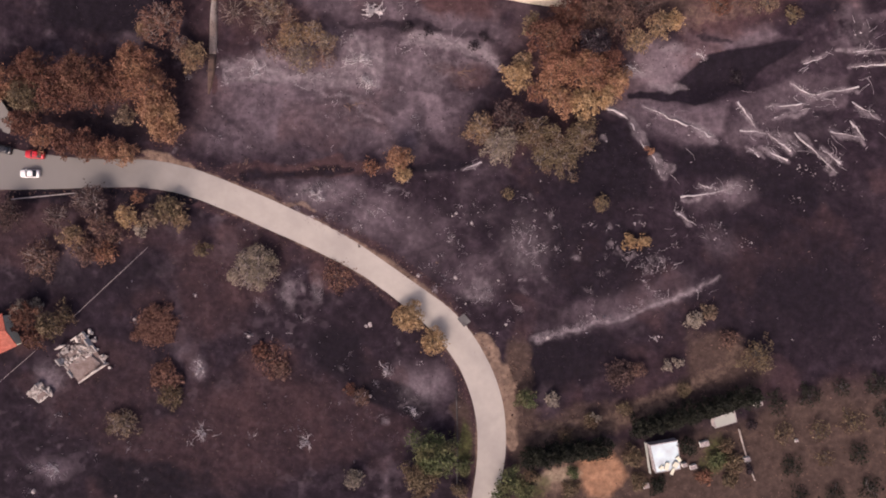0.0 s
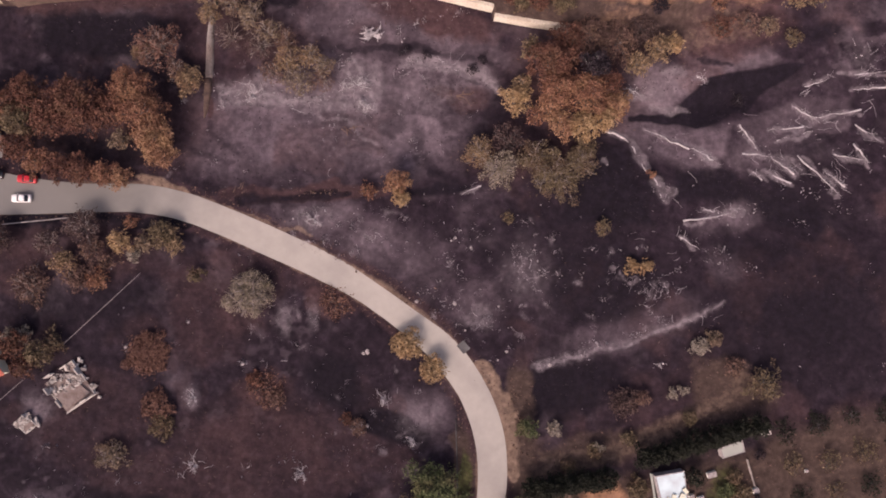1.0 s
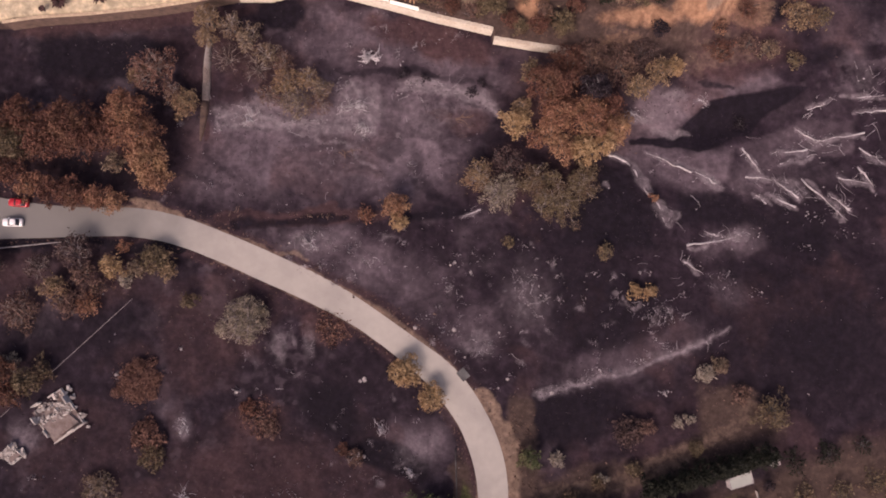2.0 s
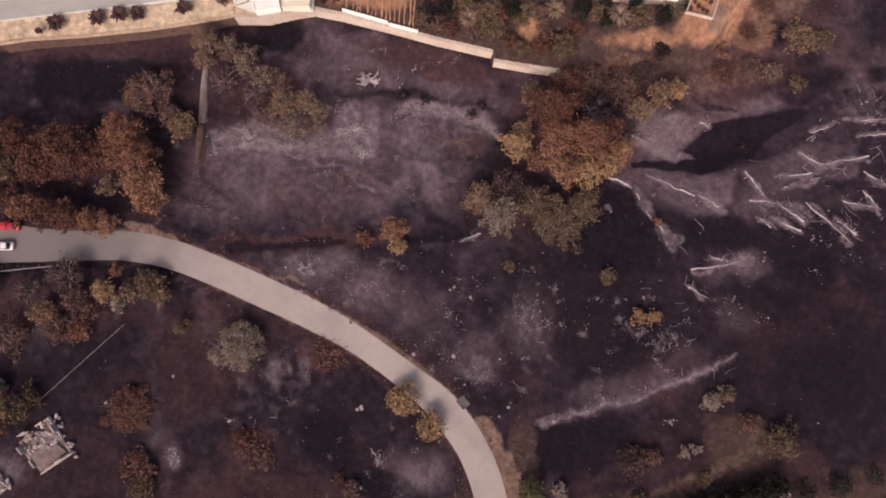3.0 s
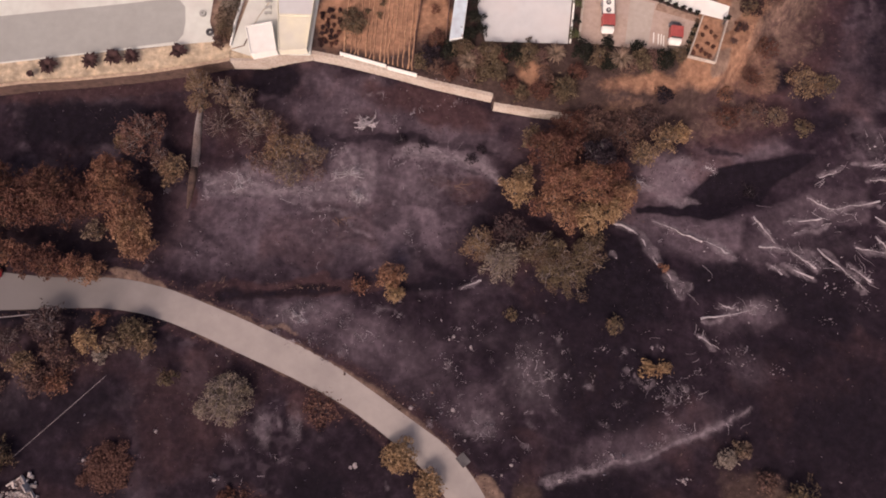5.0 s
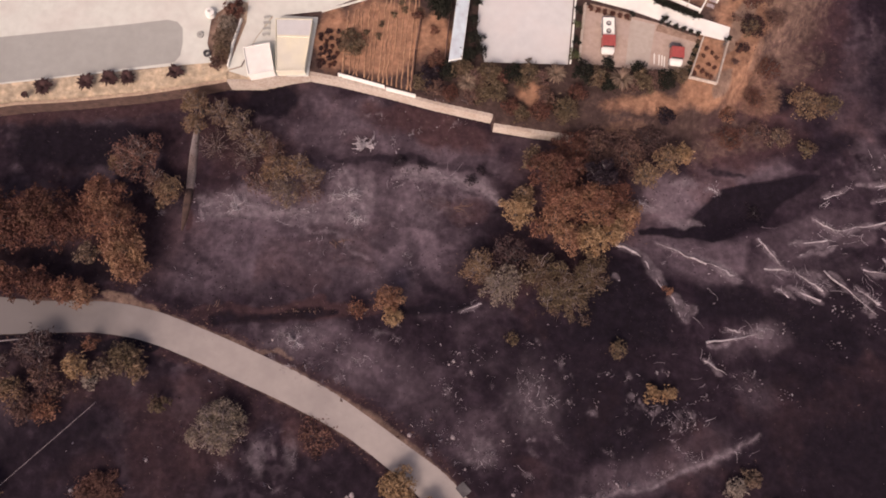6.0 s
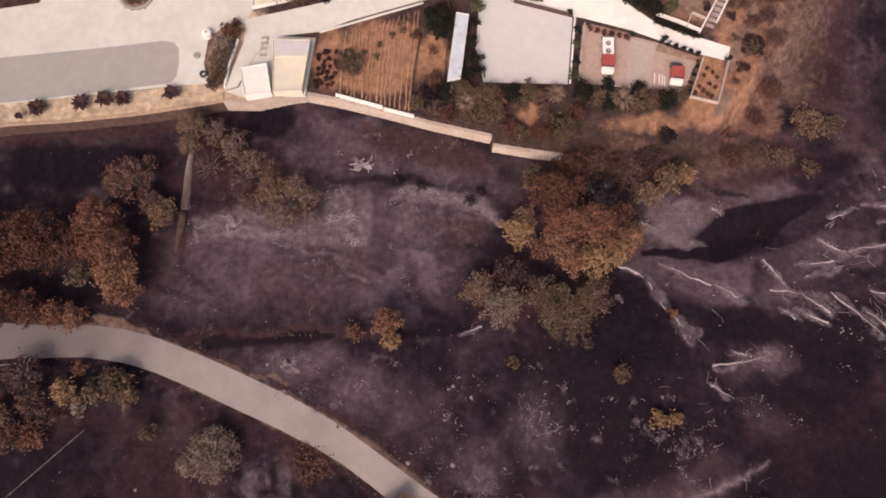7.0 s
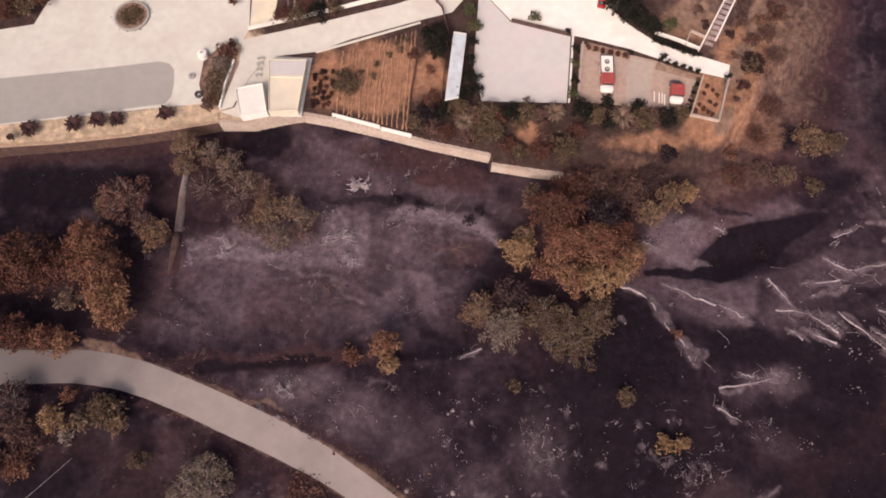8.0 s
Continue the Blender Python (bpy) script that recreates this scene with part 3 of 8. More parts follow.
def vehicle_wheel(ob, x, y, r=0.32, w=0.22):
    bm = bmesh.new()
    made = bmesh.ops.create_cone(bm, cap_ends=True, segments=18, radius1=r, radius2=r, depth=w)["verts"]
    bmesh.ops.rotate(bm, verts=made, cent=(0, 0, 0), matrix=Matrix.Rotation(radians(90), 3, "X"))
    bmesh.ops.bevel(bm, geom=[e for e in bm.edges if e.calc_face_angle(0) > 1], offset=0.03, segments=2, affect="EDGES")
    tyre = part("wheel", bm, RUBBER, ob)
    tyre.matrix_local = pose(x, y, r)
    bm = bmesh.new()
    made = bmesh.ops.create_cone(bm, cap_ends=True, segments=12, radius1=r * 0.6, radius2=r * 0.6, depth=w + 0.02)["verts"]
    bmesh.ops.rotate(bm, verts=made, cent=(0, 0, 0), matrix=Matrix.Rotation(radians(90), 3, "X"))
    part("rim", bm, STEEL, tyre)


def loft(bm, rows):
    """A closed hull through cross-sections (x, half width, bottom, top, tuck): rounded shoulders."""
    rings = []
    for x, hw, z0, z1, tuck in rows:
        ring = [(x, -hw, z0), (x, -hw, z0 + 0.55 * (z1 - z0)), (x, -hw + tuck, z1), (x, 0, z1 + 0.03), (x, hw - tuck, z1), (x, hw, z0 + 0.55 * (z1 - z0)), (x, hw, z0)]
        rings.append([bm.verts.new(p) for p in ring])
    for a, b in zip(rings, rings[1:]):
        for k in range(7):
            bm.faces.new((a[k], a[(k + 1) % 7], b[(k + 1) % 7], b[k]))
    bm.faces.new(rings[0][::-1])
    bm.faces.new(rings[-1])
    bmesh.ops.recalc_face_normals(bm, faces=bm.faces)
    for f in bm.faces:
        f.smooth = True
    return bm


def car(label, colour, x, y, turn, z=None):
    """A parked saloon car, nose along its own x axis."""
    ob = thing("car", label, "car", x, y, (ground_at(x, y) + 0.09) if z is None else z, turn)
    part("body", loft(bmesh.new(), [(-2.12, 0.70, 0.35, 0.80, 0.08), (-1.95, 0.84, 0.25, 0.92, 0.10), (-1.2, 0.88, 0.22, 0.96, 0.10), (0.7, 0.88, 0.22, 0.93, 0.10),
                                    (1.6, 0.86, 0.24, 0.84, 0.14), (2.05, 0.74, 0.30, 0.70, 0.16), (2.15, 0.60, 0.36, 0.60, 0.10)]), colour, ob)
    part("cabin", loft(bmesh.new(), [(-1.62, 0.70, 0.93, 0.98, 0.06), (-1.05, 0.72, 0.93, 1.40, 0.12), (0.15, 0.72, 0.93, 1.42, 0.12), (0.85, 0.70, 0.92, 0.98, 0.06)]), GLASS, ob, "dark tinted car windows")
    part("roof", loft(bmesh.new(), [(-1.02, 0.56, 1.40, 1.43, 0.05), (-0.6, 0.62, 1.41, 1.46, 0.08), (0.0, 0.62, 1.41, 1.46, 0.08), (0.16, 0.58, 1.41, 1.44, 0.05)]), colour, ob)
    for wx in (-1.3, 1.32):
        for wy in (-0.8, 0.8):
            vehicle_wheel(ob, wx, wy)
    for s in (-1, 1):
        part("headlight", box(bmesh.new(), 1.98, s * 0.5 - 0.14, 0.56, 2.12, s * 0.5 + 0.14, 0.68, 0.02), LAMP_GLASS, ob)
        part("tail_light", box(bmesh.new(), -2.13, s * 0.55 - 0.14, 0.62, -2.02, s * 0.55 + 0.14, 0.74, 0.02), RED, ob)
        part("mirror", box(bmesh.new(), 0.55, s * 0.92 - 0.1, 0.92, 0.68, s * 0.92 + 0.1, 1.04, 0.02), colour, ob)
    return ob


GLASS = paint("tinted_glass", (0.02, 0.022, 0.025), 0.08)
LAMP_GLASS = paint("lamp_glass", (0.7, 0.7, 0.68), 0.1)
STEEL = paint("grey_steel", (0.35, 0.35, 0.36), 0.35)
CAR_WHITE, CAR_RED, CAR_BLACK = paint("white_car_paint", (0.78, 0.77, 0.75)), paint("red_car_paint", (0.42, 0.012, 0.018)), paint("black_car_paint", (0.012, 0.012, 0.014))

# ---------------------------------------------------------------- road line
ROAD_LINE = [(-138.4, 13.8, 4.2), (-117.3, 16.3, 5.5), (-102.4, 18.0, 5.2), (-90.0, 17.1, 4.0), (-77.5, 16.6, 3.2), (-66.3, 16.6, 3.1), (-56.4, 14.9, 3.05), (-46.3, 11.2, 3.05),
             (-36.3, 6.8, 3.1), (-26.4, 2.3, 3.05), (-16.5, -2.8, 3.1), (-7.9, -8.8, 3.25), (-0.7, -15.1, 3.3), (4.5, -21.6, 3.2), (8.0, -28.1, 3.2),
             (10.2, -35.5, 3.2), (10.7, -43.4, 3.1), (9.9, -50.8, 2.9), (8.2, -59.5, 2.9), (4.5, -70.7, 2.9), (-1.7, -84.4, 2.9), (-6.7, -106.7, 2.9)]


def smooth_line(rows, steps=10):
    out = []
    for i in range(len(rows) - 1):
        p = [np.array(rows[min(max(k, 0), len(rows) - 1)], float) for k in (i - 1, i, i + 1, i + 2)]
        for j in range(steps):
            t = j / steps
            out.append(0.5 * (2 * p[1] + (p[2] - p[0]) * t + (2 * p[0] - 5 * p[1] + 4 * p[2] - p[3]) * t * t + (3 * p[1] - p[0] - 3 * p[2] + p[3]) * t ** 3))
    out.append(np.array(rows[-1], float))
    return np.array(out)


ROAD_PTS = smooth_line(ROAD_LINE)


def road_distance(x, y):
    """Metres beyond the road's edge (negative on the road)."""
    best = np.full(x.shape, 1e9)
    near = (x > -150) & (x < 40) & (y > -130) & (y < 50)
    xs, ys = x[near], y[near]
    d = np.full(xs.shape, 1e9)
    for px, py, w in ROAD_PTS[::2]:
        d = np.minimum(d, np.hypot(xs - px, ys - py) - w)
    best[near] = d
    return best


# ---------------------------------------------------------------- ground sheet
def axis(lo, hi, step, reach):
    inner = np.arange(lo, hi + step / 2, step)
    out, d, w = [], step, 0.0
    while w < reach:
        d *= 1.22
        w += d
        out.append(w)
    out = np.array(out)
    return np.concatenate([(lo - out)[::-1], inner, hi + out])


class Masks:
    def __init__(self, x, y):
        self.x = x + (fbm(x, y, 5.0, 4, 51) - 0.5) * 3.4
        self.y = y + (fbm(x, y, 5.0, 4, 57) - 0.5) * 3.4
        self.rough = fbm(x, y, 9.0, 5, 3) - 0.5
        self.layers = {k: np.zeros_like(x) for k in ("grey", "brown", "soot_shade", "field", "orange", "sand", "dust", "grass", "ash")}

    def blob(self, layer, x, y, rx, ry, turn=0.0, amount=1.0, ragged=1.0, soft=0.7):
        c, s = math.cos(radians(turn)), math.sin(radians(turn))
        dx, dy = self.x - x, self.y - y
        u, v = (dx * c + dy * s) / rx, (-dx * s + dy * c) / ry
        d = np.sqrt(u * u + v * v) + self.rough * ragged
        self.layers[layer] = np.maximum(self.layers[layer], amount * ease((1.15 + soft * 0.3 - d) / soft))

    def line(self, layer, x0, y0, x1, y1, w, amount=1.0):
        """A ragged streak that tapers to its ends."""
        dx, dy = x1 - x0, y1 - y0
        t = np.clip(((self.x - x0) * dx + (self.y - y0) * dy) / (dx * dx + dy * dy), 0, 1)
        d = np.hypot(self.x - x0 - t * dx, self.y - y0 - t * dy) / (w * (0.45 + 1.1 * np.sqrt(t * (1 - t)) + 0.0)) + self.rough * 0.9
        if layer == "ash":
            drift = amount * ease((3.4 - d) / 3.2) ** 1.6
        elif layer == "soot_shade":
            drift = amount * ease((1.75 - d) / 1.3)
        else:
            drift = amount * ease((1.35 - d) / 0.7)
        self.layers[layer] = np.maximum(self.layers[layer], drift)

    def trail(self, layer, pts, w, amount=1.0):
        """A curved streak through several places."""
        for (x0, y0), (x1, y1) in zip(pts, pts[1:]):
            self.line(layer, x0, y0, x1, y1, w, amount)

    def patch(self, layer, pts, amount=1.0, soft=1.0, ragged=1.0):
        """A patch with a drawn outline, its border slightly ragged. soft: the width of the border in metres."""
        px, py = np.array(pts, float).T
        cols = ((gx > px.min() - 6) & (gx < px.max() + 6)).nonzero()[0]
        lines = ((gy > py.min() - 6) & (gy < py.max() + 6)).nonzero()[0]
        win = np.ix_(lines, cols)
        x, y = X[win] * 0.65 + self.x[win] * 0.35, Y[win] * 0.65 + self.y[win] * 0.35
        inside, reach = np.zeros(x.shape, bool), np.full(x.shape, 1e9)
        for i in range(len(pts)):
            x0, y0, x1, y1 = px[i - 1], py[i - 1], px[i], py[i]
            inside ^= ((y0 > y) != (y1 > y)) & (x < (x1 - x0) * (y - y0) / (y1 - y0 + 1e-9) + x0)
            t = np.clip(((x - x0) * (x1 - x0) + (y - y0) * (y1 - y0)) / ((x1 - x0) ** 2 + (y1 - y0) ** 2 + 1e-9), 0, 1)
            reach = np.minimum(reach, np.hypot(x - x0 - t * (x1 - x0), y - y0 - t * (y1 - y0)))
        d = np.where(inside, reach, -reach) + self.rough[win] * ragged * 2.0
        self.layers[layer][win] = np.maximum(self.layers[layer][win], amount * ease(d / (2 * soft) + 0.5))


gx, gy = axis(-108, 112, 0.36, 2600), axis(-62, 106, 0.36, 2600)
X, Y = np.meshgrid(gx, gy)
away = road_distance(X, Y)
EDGE_Y = np.interp(X, [e[0] for e in EDGE], [e[1] for e in EDGE])
wild = ease((away - 0.3) / 1.5) * (1 - ease((Y - EDGE_Y + 2) / 2))
Z = relief(X, Y) + wild * ((fbm(X, Y, 7.0, 4, 11) - 0.5) * 1.0 + (fbm(X, Y, 1.6, 2, 12) - 0.5) * 0.35)
Z = Z - 0.14 * (1 - ease((away + 0.3) / 0.6))
M = Masks(X, Y)
rough_big = fbm(X, Y, 26.0, 4, 21)
rough_mid = fbm(X, Y, 6.0, 4, 22)
upper = Y > EDGE_Y
# burnt hill: thin grey film, reddish scorched soil
east = ease((X + 10 + 0.45 * (Y - 10)) / 36) * ease((48 - Y) / 10)
M.layers["grey"] += 0.42 * (1 - 0.75 * east) * ease((rough_mid * 0.5 + rough_big * 0.5 - 0.50) / 0.2)
M.layers["brown"] += 0.45 * ease((fbm(X, Y, 15.0, 4, 24) - 0.52) / 0.16)
M.layers["grey"] += 0.3 * ease((fbm(X, Y, 2.4, 3, 61) - 0.52) / 0.22) * ease((fbm(X, Y, 18.0, 2, 62) - 0.35) / 0.2) * (1 - 0.7 * east)
# grey ash fields
M.blob("grey", -19.4, 44.7, 14, 8, 0, 0.9, 0.6, 1.7)
M.blob("grey", -1.1, 44.6, 13, 7, -5, 0.9, 0.6, 1.7)
M.blob("grey", -19.9, 61.0, 10, 4, 0, 0.8, 0.6, 1.7)
M.blob("grey", 3.6, 51.9, 9, 4, 0, 0.7, 0.6, 1.7)
M.blob("grey", -37.3, 30.5, 16, 7, 0, 0.65, 0.6, 1.7)
M.blob("grey", -43.1, 28.3, 13, 8, 0, 0.8, 0.6, 1.7)
M.blob("grey", -28.1, 29.6, 15, 10, 0, 0.8, 0.6, 1.7)
M.blob("grey", -10.6, 36.8, 12, 12, 0, 0.8, 0.6, 1.7)
M.blob("grey", -1.8, 30.2, 8, 7, 0, 0.8, 0.6, 1.7)
M.blob("grey", -18.2, 40.7, 9, 9, 0, 0.9, 0.6, 1.7)
M.blob("grey", 49.5, 41.2, 10, 4.6, 20, 1.0, 0.5, 1.7)
M.blob("grey", 74.0, 27.7, 15, 6, -10, 0.42, 0.9, 1.7)
M.blob("grey", 89.4, 42.5, 14, 5, 0, 0.3, 0.9, 1.7)
M.blob("grey", 92.5, 68.0, 8, 13, -25, 0.5, 0.9, 1.7)
M.blob("grey", 51.5, 28.4, 13, 5, -22, 0.95, 0.8, 1.7)
M.blob("grey", 62.8, 12.6, 9, 4, 10, 0.8, 0.9, 1.7)
M.blob("grey", 17.3, 1.4, 6, 8, 0, 0.5, 0.9, 1.7)
M.blob("grey", 39.2, -12.3, 19, 4.2, 16, 0.5, 0.9, 1.9)
M.blob("grey", 61.0, 1.4, 4, 5, 0, 0.6, 0.6, 1.7)
M.blob("grey", -25.1, 11.8, 9, 5, 0, 0.75, 0.9, 1.7)
M.blob("grey", -14.0, 8.7, 5, 4, 0, 0.7, 0.9, 1.7)
M.blob("grey", -20.0, 8.0, 17, 6, -14, 0.6, 0.9, 1.8)
M.blob("grey", -4.0, 2.0, 9, 8, -30, 0.5, 0.9, 1.8)
M.blob("grey", 9.9, 8.1, 4, 3, 0, 0.6, 0.9, 1.7)
M.blob("grey", 6.9, -6.0, 7, 8, 0, 0.4, 0.9, 1.7)
M.blob("grey", -5.5, -29.7, 8, 5, 0, 0.8, 0.6, 1.7)
M.blob("grey", -53.9, -26.6, 3.0, 3.6, 0, 0.9, 0.6, 1.7)
M.blob("grey", -86.8, -28.5, 4, 4, 0, 0.9, 0.6, 1.7)
M.blob("grey", -85.6, -48.3, 4.5, 3, 0, 0.9, 0.8, 1.7)
M.blob("grey", -42.3, 40.7, 6, 3.5, 0, 0.9, 0.8, 1.7)
M.blob("grey", -29.2, 57.2, 9, 4, 0, 0.6, 0.8, 1.7)
M.blob("grey", -73.7, 59.4, 8, 2.2, 0, 0.6, 0.8, 1.7)
M.blob("grey", -32.8, 40.1, 12, 7, 0, 0.7, 0.6, 1.7)
M.blob("grey", -9.1, 38.7, 13, 6, 0, 0.75, 0.6, 1.7)
M.blob("grey", -8.1, 53.2, 9, 3, 0, 0.7, 0.6, 1.7)
# white ash
M.blob("ash", 49.5, 42.0, 8, 3.4, 15, 0.22, 0.4, 1.7)
M.blob("ash", -53.9, -26.6, 2.4, 3.0, 0, 0.42, 0.8, 1.5)
M.blob("ash", -86.8, -27.8, 3.4, 3.4, 0, 0.4, 0.8, 1.5)
M.blob("ash", -34.0, -9.8, 2.2, 3.6, 0, 0.4, 0.8, 1.5)
M.blob("ash", -27.1, -9.2, 1.6, 3.0, 0, 0.38, 0.8, 1.5)
M.blob("ash", 17.9, 1.4, 4.5, 6, 0, 0.26, 0.8, 1.6)
M.blob("ash", -27.6, 12.5, 5, 3, 0, 0.4, 0.8, 1.6)
M.blob("ash", 8.2, -9.8, 3.4, 3.4, 0, 0.42, 0.8, 1.6)
M.blob("ash", -5.5, -30.9, 5, 4, 0, 0.32, 0.8, 1.6)
M.line("ash", 21.5, -19.6, 46.0, -12.2, 0.8, 0.3)
M.line("ash", 41.0, -14.0, 61.6, -6.5, 0.6, 0.36)
M.line("ash", 22.0, -19.6, 46.0, -12.6, 0.3, 0.85)
M.line("ash", 42.0, -13.9, 61.6, -6.4, 0.28, 0.85)
M.blob("ash", -18.9, 42.5, 4.5, 6.0, 10, 0.36, 1.2, 1.4)
M.blob("ash", -41.5, 40.9, 6.5, 2.8, 0, 0.36, 1.2, 1.4)
M.blob("ash", -28.4, 39.4, 10, 2.2, 0, 0.34, 1.2, 1.4)
M.blob("grey", -30.0, 41.5, 17, 5, 0, 1.0, 0.6, 1.6)
M.blob("grey", -14.0, 38.0, 16, 14, 0, 1.0, 0.6, 1.8)
M.blob("grey", -34.0, 33.0, 20, 12, 0, 1.0, 0.6, 1.8)
M.blob("grey", -8.0, 30.0, 14, 9, 0, 0.85, 0.6, 1.8)
M.blob("grey", -16.0, 57.0, 18, 5, -10, 0.7, 0.6, 1.8)
M.blob("dust", 57.0, 53.0, 10, 4, 15, 0.34, 1.2, 1.6)
M.blob("ash", -4.9, 47.8, 3.4, 0.9, 3, 0.8, 0.6, 0.8)
M.blob("ash", 58.2, 26.0, 3.0, 1.4, -30, 0.6, 1.3, 0.9)
M.blob("ash", 75.9, 24.4, 4.5, 1.8, -40, 0.5, 1.3, 1.6)
M.blob("ash", 85.3, 35.0, 5, 1.2, 15, 0.36, 1.3, 1.6)
M.blob("ash", 87.0, 19.6, 3, 1.2, -45, 0.3, 1.3, 1.6)
M.blob("ash", 62.9, 13.3, 4, 1.5, 10, 0.55, 1.3, 0.9)
M.blob("ash", 49.4, 17.6, 1.8, 2.0, 0, 0.5, 1.3, 0.9)
M.blob("ash", 43.4, 40.2, 3, 1.2, -20, 0.6, 1.3, 0.9)
M.blob("ash", 21.8, -19.1, 2.2, 1.2, 10, 0.6, 1.0, 0.9)
M.blob("ash", 94.5, 48.9, 5, 5, 0, 0.2, 1.3, 0.9)
# small broken spots of ash where single plants burnt down
spot_rng = np.random.default_rng(29)
SPOTS = []
for x0, y0, x1, y1, n in [(-2, -15, 24, 12, 46), (-32, 3, -6, 15, 34), (-45, -16, -24, -4, 14), (-24, -38, -1, -20, 16), (24, -12, 62, 6, 26), (-60, 22, -2, 48, 30), (-92, -55, -40, -36, 12), (-30, 52, 14, 62, 12)]:
    for _ in range(n):
        SPOTS.append((x0 + (x1 - x0) * spot_rng.random(), y0 + (y1 - y0) * spot_rng.random(), 0.45 + 0.9 * spot_rng.random() ** 1.5, spot_rng.random()))
broken = ease((fbm(X, Y, 1.3, 3, 77) - 0.42) / 0.22)
for x, y, r, k in SPOTS:
    near = (np.abs(gx - x) < 6).nonzero()[0], (np.abs(gy - y) < 6).nonzero()[0]
    win = np.ix_(near[1], near[0])
    c, sn = math.cos(k * 9.0), math.sin(k * 9.0)
    dx, dy = M.x[win] - x, M.y[win] - y
    d = np.hypot((dx * c + dy * sn) / 1.5, (dy * c - dx * sn) / 0.7) / r + M.rough[win] * 2.0
    M.layers["ash"][win] = np.maximum(M.layers["ash"][win], (0.25 + 0.35 * k) * ease((1.7 - d) / 1.7) * broken[win])
# reddish brown scorched soil
M.blob("brown", -37.8, -37.2, 22, 12, 0, 0.8, 0.6, 1.0)
M.blob("brown", -56.4, -43.4, 14, 9, 0, 0.7)
M.blob("brown", -37.8, -24.7, 7, 5, 0, 0.9)
M.blob("brown", -22.7, -5.4, 5, 4, 0, 1.0)
M.line("brown", -47.6, 17.5, -11.6, 17.6, 1.7, 1.0)
M.blob("brown", 5.8, 38.8, 4, 3, 0, 0.8)
M.blob("brown", -47.6, -7.3, 12, 12, 0, 0.6)
M.blob("brown", 49.2, -28.5, 20, 9, 15, 0.32)
M.blob("brown", -1.1, 57.0, 14, 4, -12, 1.0)
M.blob("brown", -67.0, 61.9, 26, 2.2, 6, 0.9)
M.blob("brown", 63.5, 57.3, 16, 9, 0, 0.9)
M.blob("brown", 80.4, 78.4, 10, 20, -20, 1.0)
M.blob("brown", -90.0, 5.1, 12, 9, 0, 0.7)
M.blob("brown", -72.6, -32.2, 15, 12, 0, 0.45)
# shade and dark growth below the road's edge, painted as a dark strip
M.line("soot_shade", -96.0, 11.6, -80.0, 13.2, 1.2, 1.0)
M.line("soot_shade", -80.5, 13.3, -54.0, 10.6, 0.8, 1.0)
# trodden strip between the hedges and the burnt land
M.patch("field", [(20.6, -37.8), (34.3, -36.5), (44.2, -32.2), (60.4, -24.7), (64.1, -19.8), (69.7, -24.7), (57.9, -30.9), (43, -37.8), (34.3, -41.5), (20.6, -44)], 0.9, 1.2, 0.8)
M.patch("dust", [(20.6, -37.8), (34.3, -36.5), (44.2, -32.2), (60.4, -24.7), (64.1, -19.8), (69.7, -24.7), (57.9, -30.9), (43, -37.8), (34.3, -41.5), (20.6, -44)], 0.3, 1.5, 1.2)
# leaf litter under the scorched trees
M.blob("brown", -72.0, 32.0, 20, 11, 0, 0.85, 0.5, 1.2)
M.blob("brown", 29.0, 43.0, 14, 12, 0, 0.95, 0.5, 1.2)
M.blob("brown", 38.0, 52.0, 13, 5, 5, 1.0, 0.6, 1.2)
M.blob("dust", 36.0, 53.5, 12, 3.4, 5, 0.42, 1.0, 1.4)
M.blob("orange", 38.0, 56.5, 10, 2.0, 5, 0.3, 1.0, 1.4)
M.blob("brown", 20.0, 25.0, 14, 6, 0, 0.7, 0.6, 1.2)
M.blob("brown", -42.0, 53.0, 14, 7, -15, 0.75, 0.6, 1.2)
M.blob("brown", -74.0, 4.0, 16, 7, 0, 0.6, 0.6, 1.2)
# sandy shoulder along the road
M.layers["dust"] += 0.7 * ease((0.7 + 1.8 * (fbm(X, Y, 7.0, 3, 31) - 0.5) - away) / 1.2)
M.layers["brown"] = np.maximum(M.layers["brown"], 0.6 * ease((2.6 - away) / 1.8))
M.blob("field", 16.3, -29.7, 3.2, 11, 0, 0.9)
M.line("dust", 8.2, -18.6, 14.6, -33.0, 1.9, 0.8)
M.line("dust", 13.9, -29.7, 14.9, -43.4, 2.1, 0.9)
M.line("dust", -66.4, 20.5, -54.5, 17.9, 1.2, 0.8)
M.line("dust", -55.1, 17.5, -27.6, 8.5, 0.5, 0.6)
M.blob("field", 4.5, -40.9, 2.2, 8, 0, 0.9)
M.blob("grass", 5.0, -44.6, 1.3, 6, 0, 0.8)
# cultivated land in the south-east
M.blob("field", 86.5, -45.8, 24, 15, 8, 1.0, 0.4)
M.blob("field", 96.4, -43.4, 26, 14, 6, 1.0, 0.4)
M.blob("field", 61.6, -50.8, 20, 12, 8, 1.0, 0.4)
M.blob("field", 41.7, -52.1, 26, 9, 10, 1.0, 0.4)
M.blob("field", 57.9, -32.2, 16, 3.5, 22, 0.65, 0.8)
M.blob("field", 31.8, -37.8, 15, 4, 12, 0.7, 0.8)
M.blob("field", 60.4, -24.7, 6, 7, 0, 0.8, 0.8)
M.blob("field", 18.1, -42.1, 3.5, 9, 0, 0.9, 0.6)
M.blob("orange", 34.5, -49.3, 5.4, 4.8, 5, 1.0, 0.25)
M.blob("grass", 19.4, -52.3, 5, 3, 5, 0.6, 0.6)
M.blob("dust", 25.0, -50.8, 5, 3.4, 10, 0.6, 0.9)
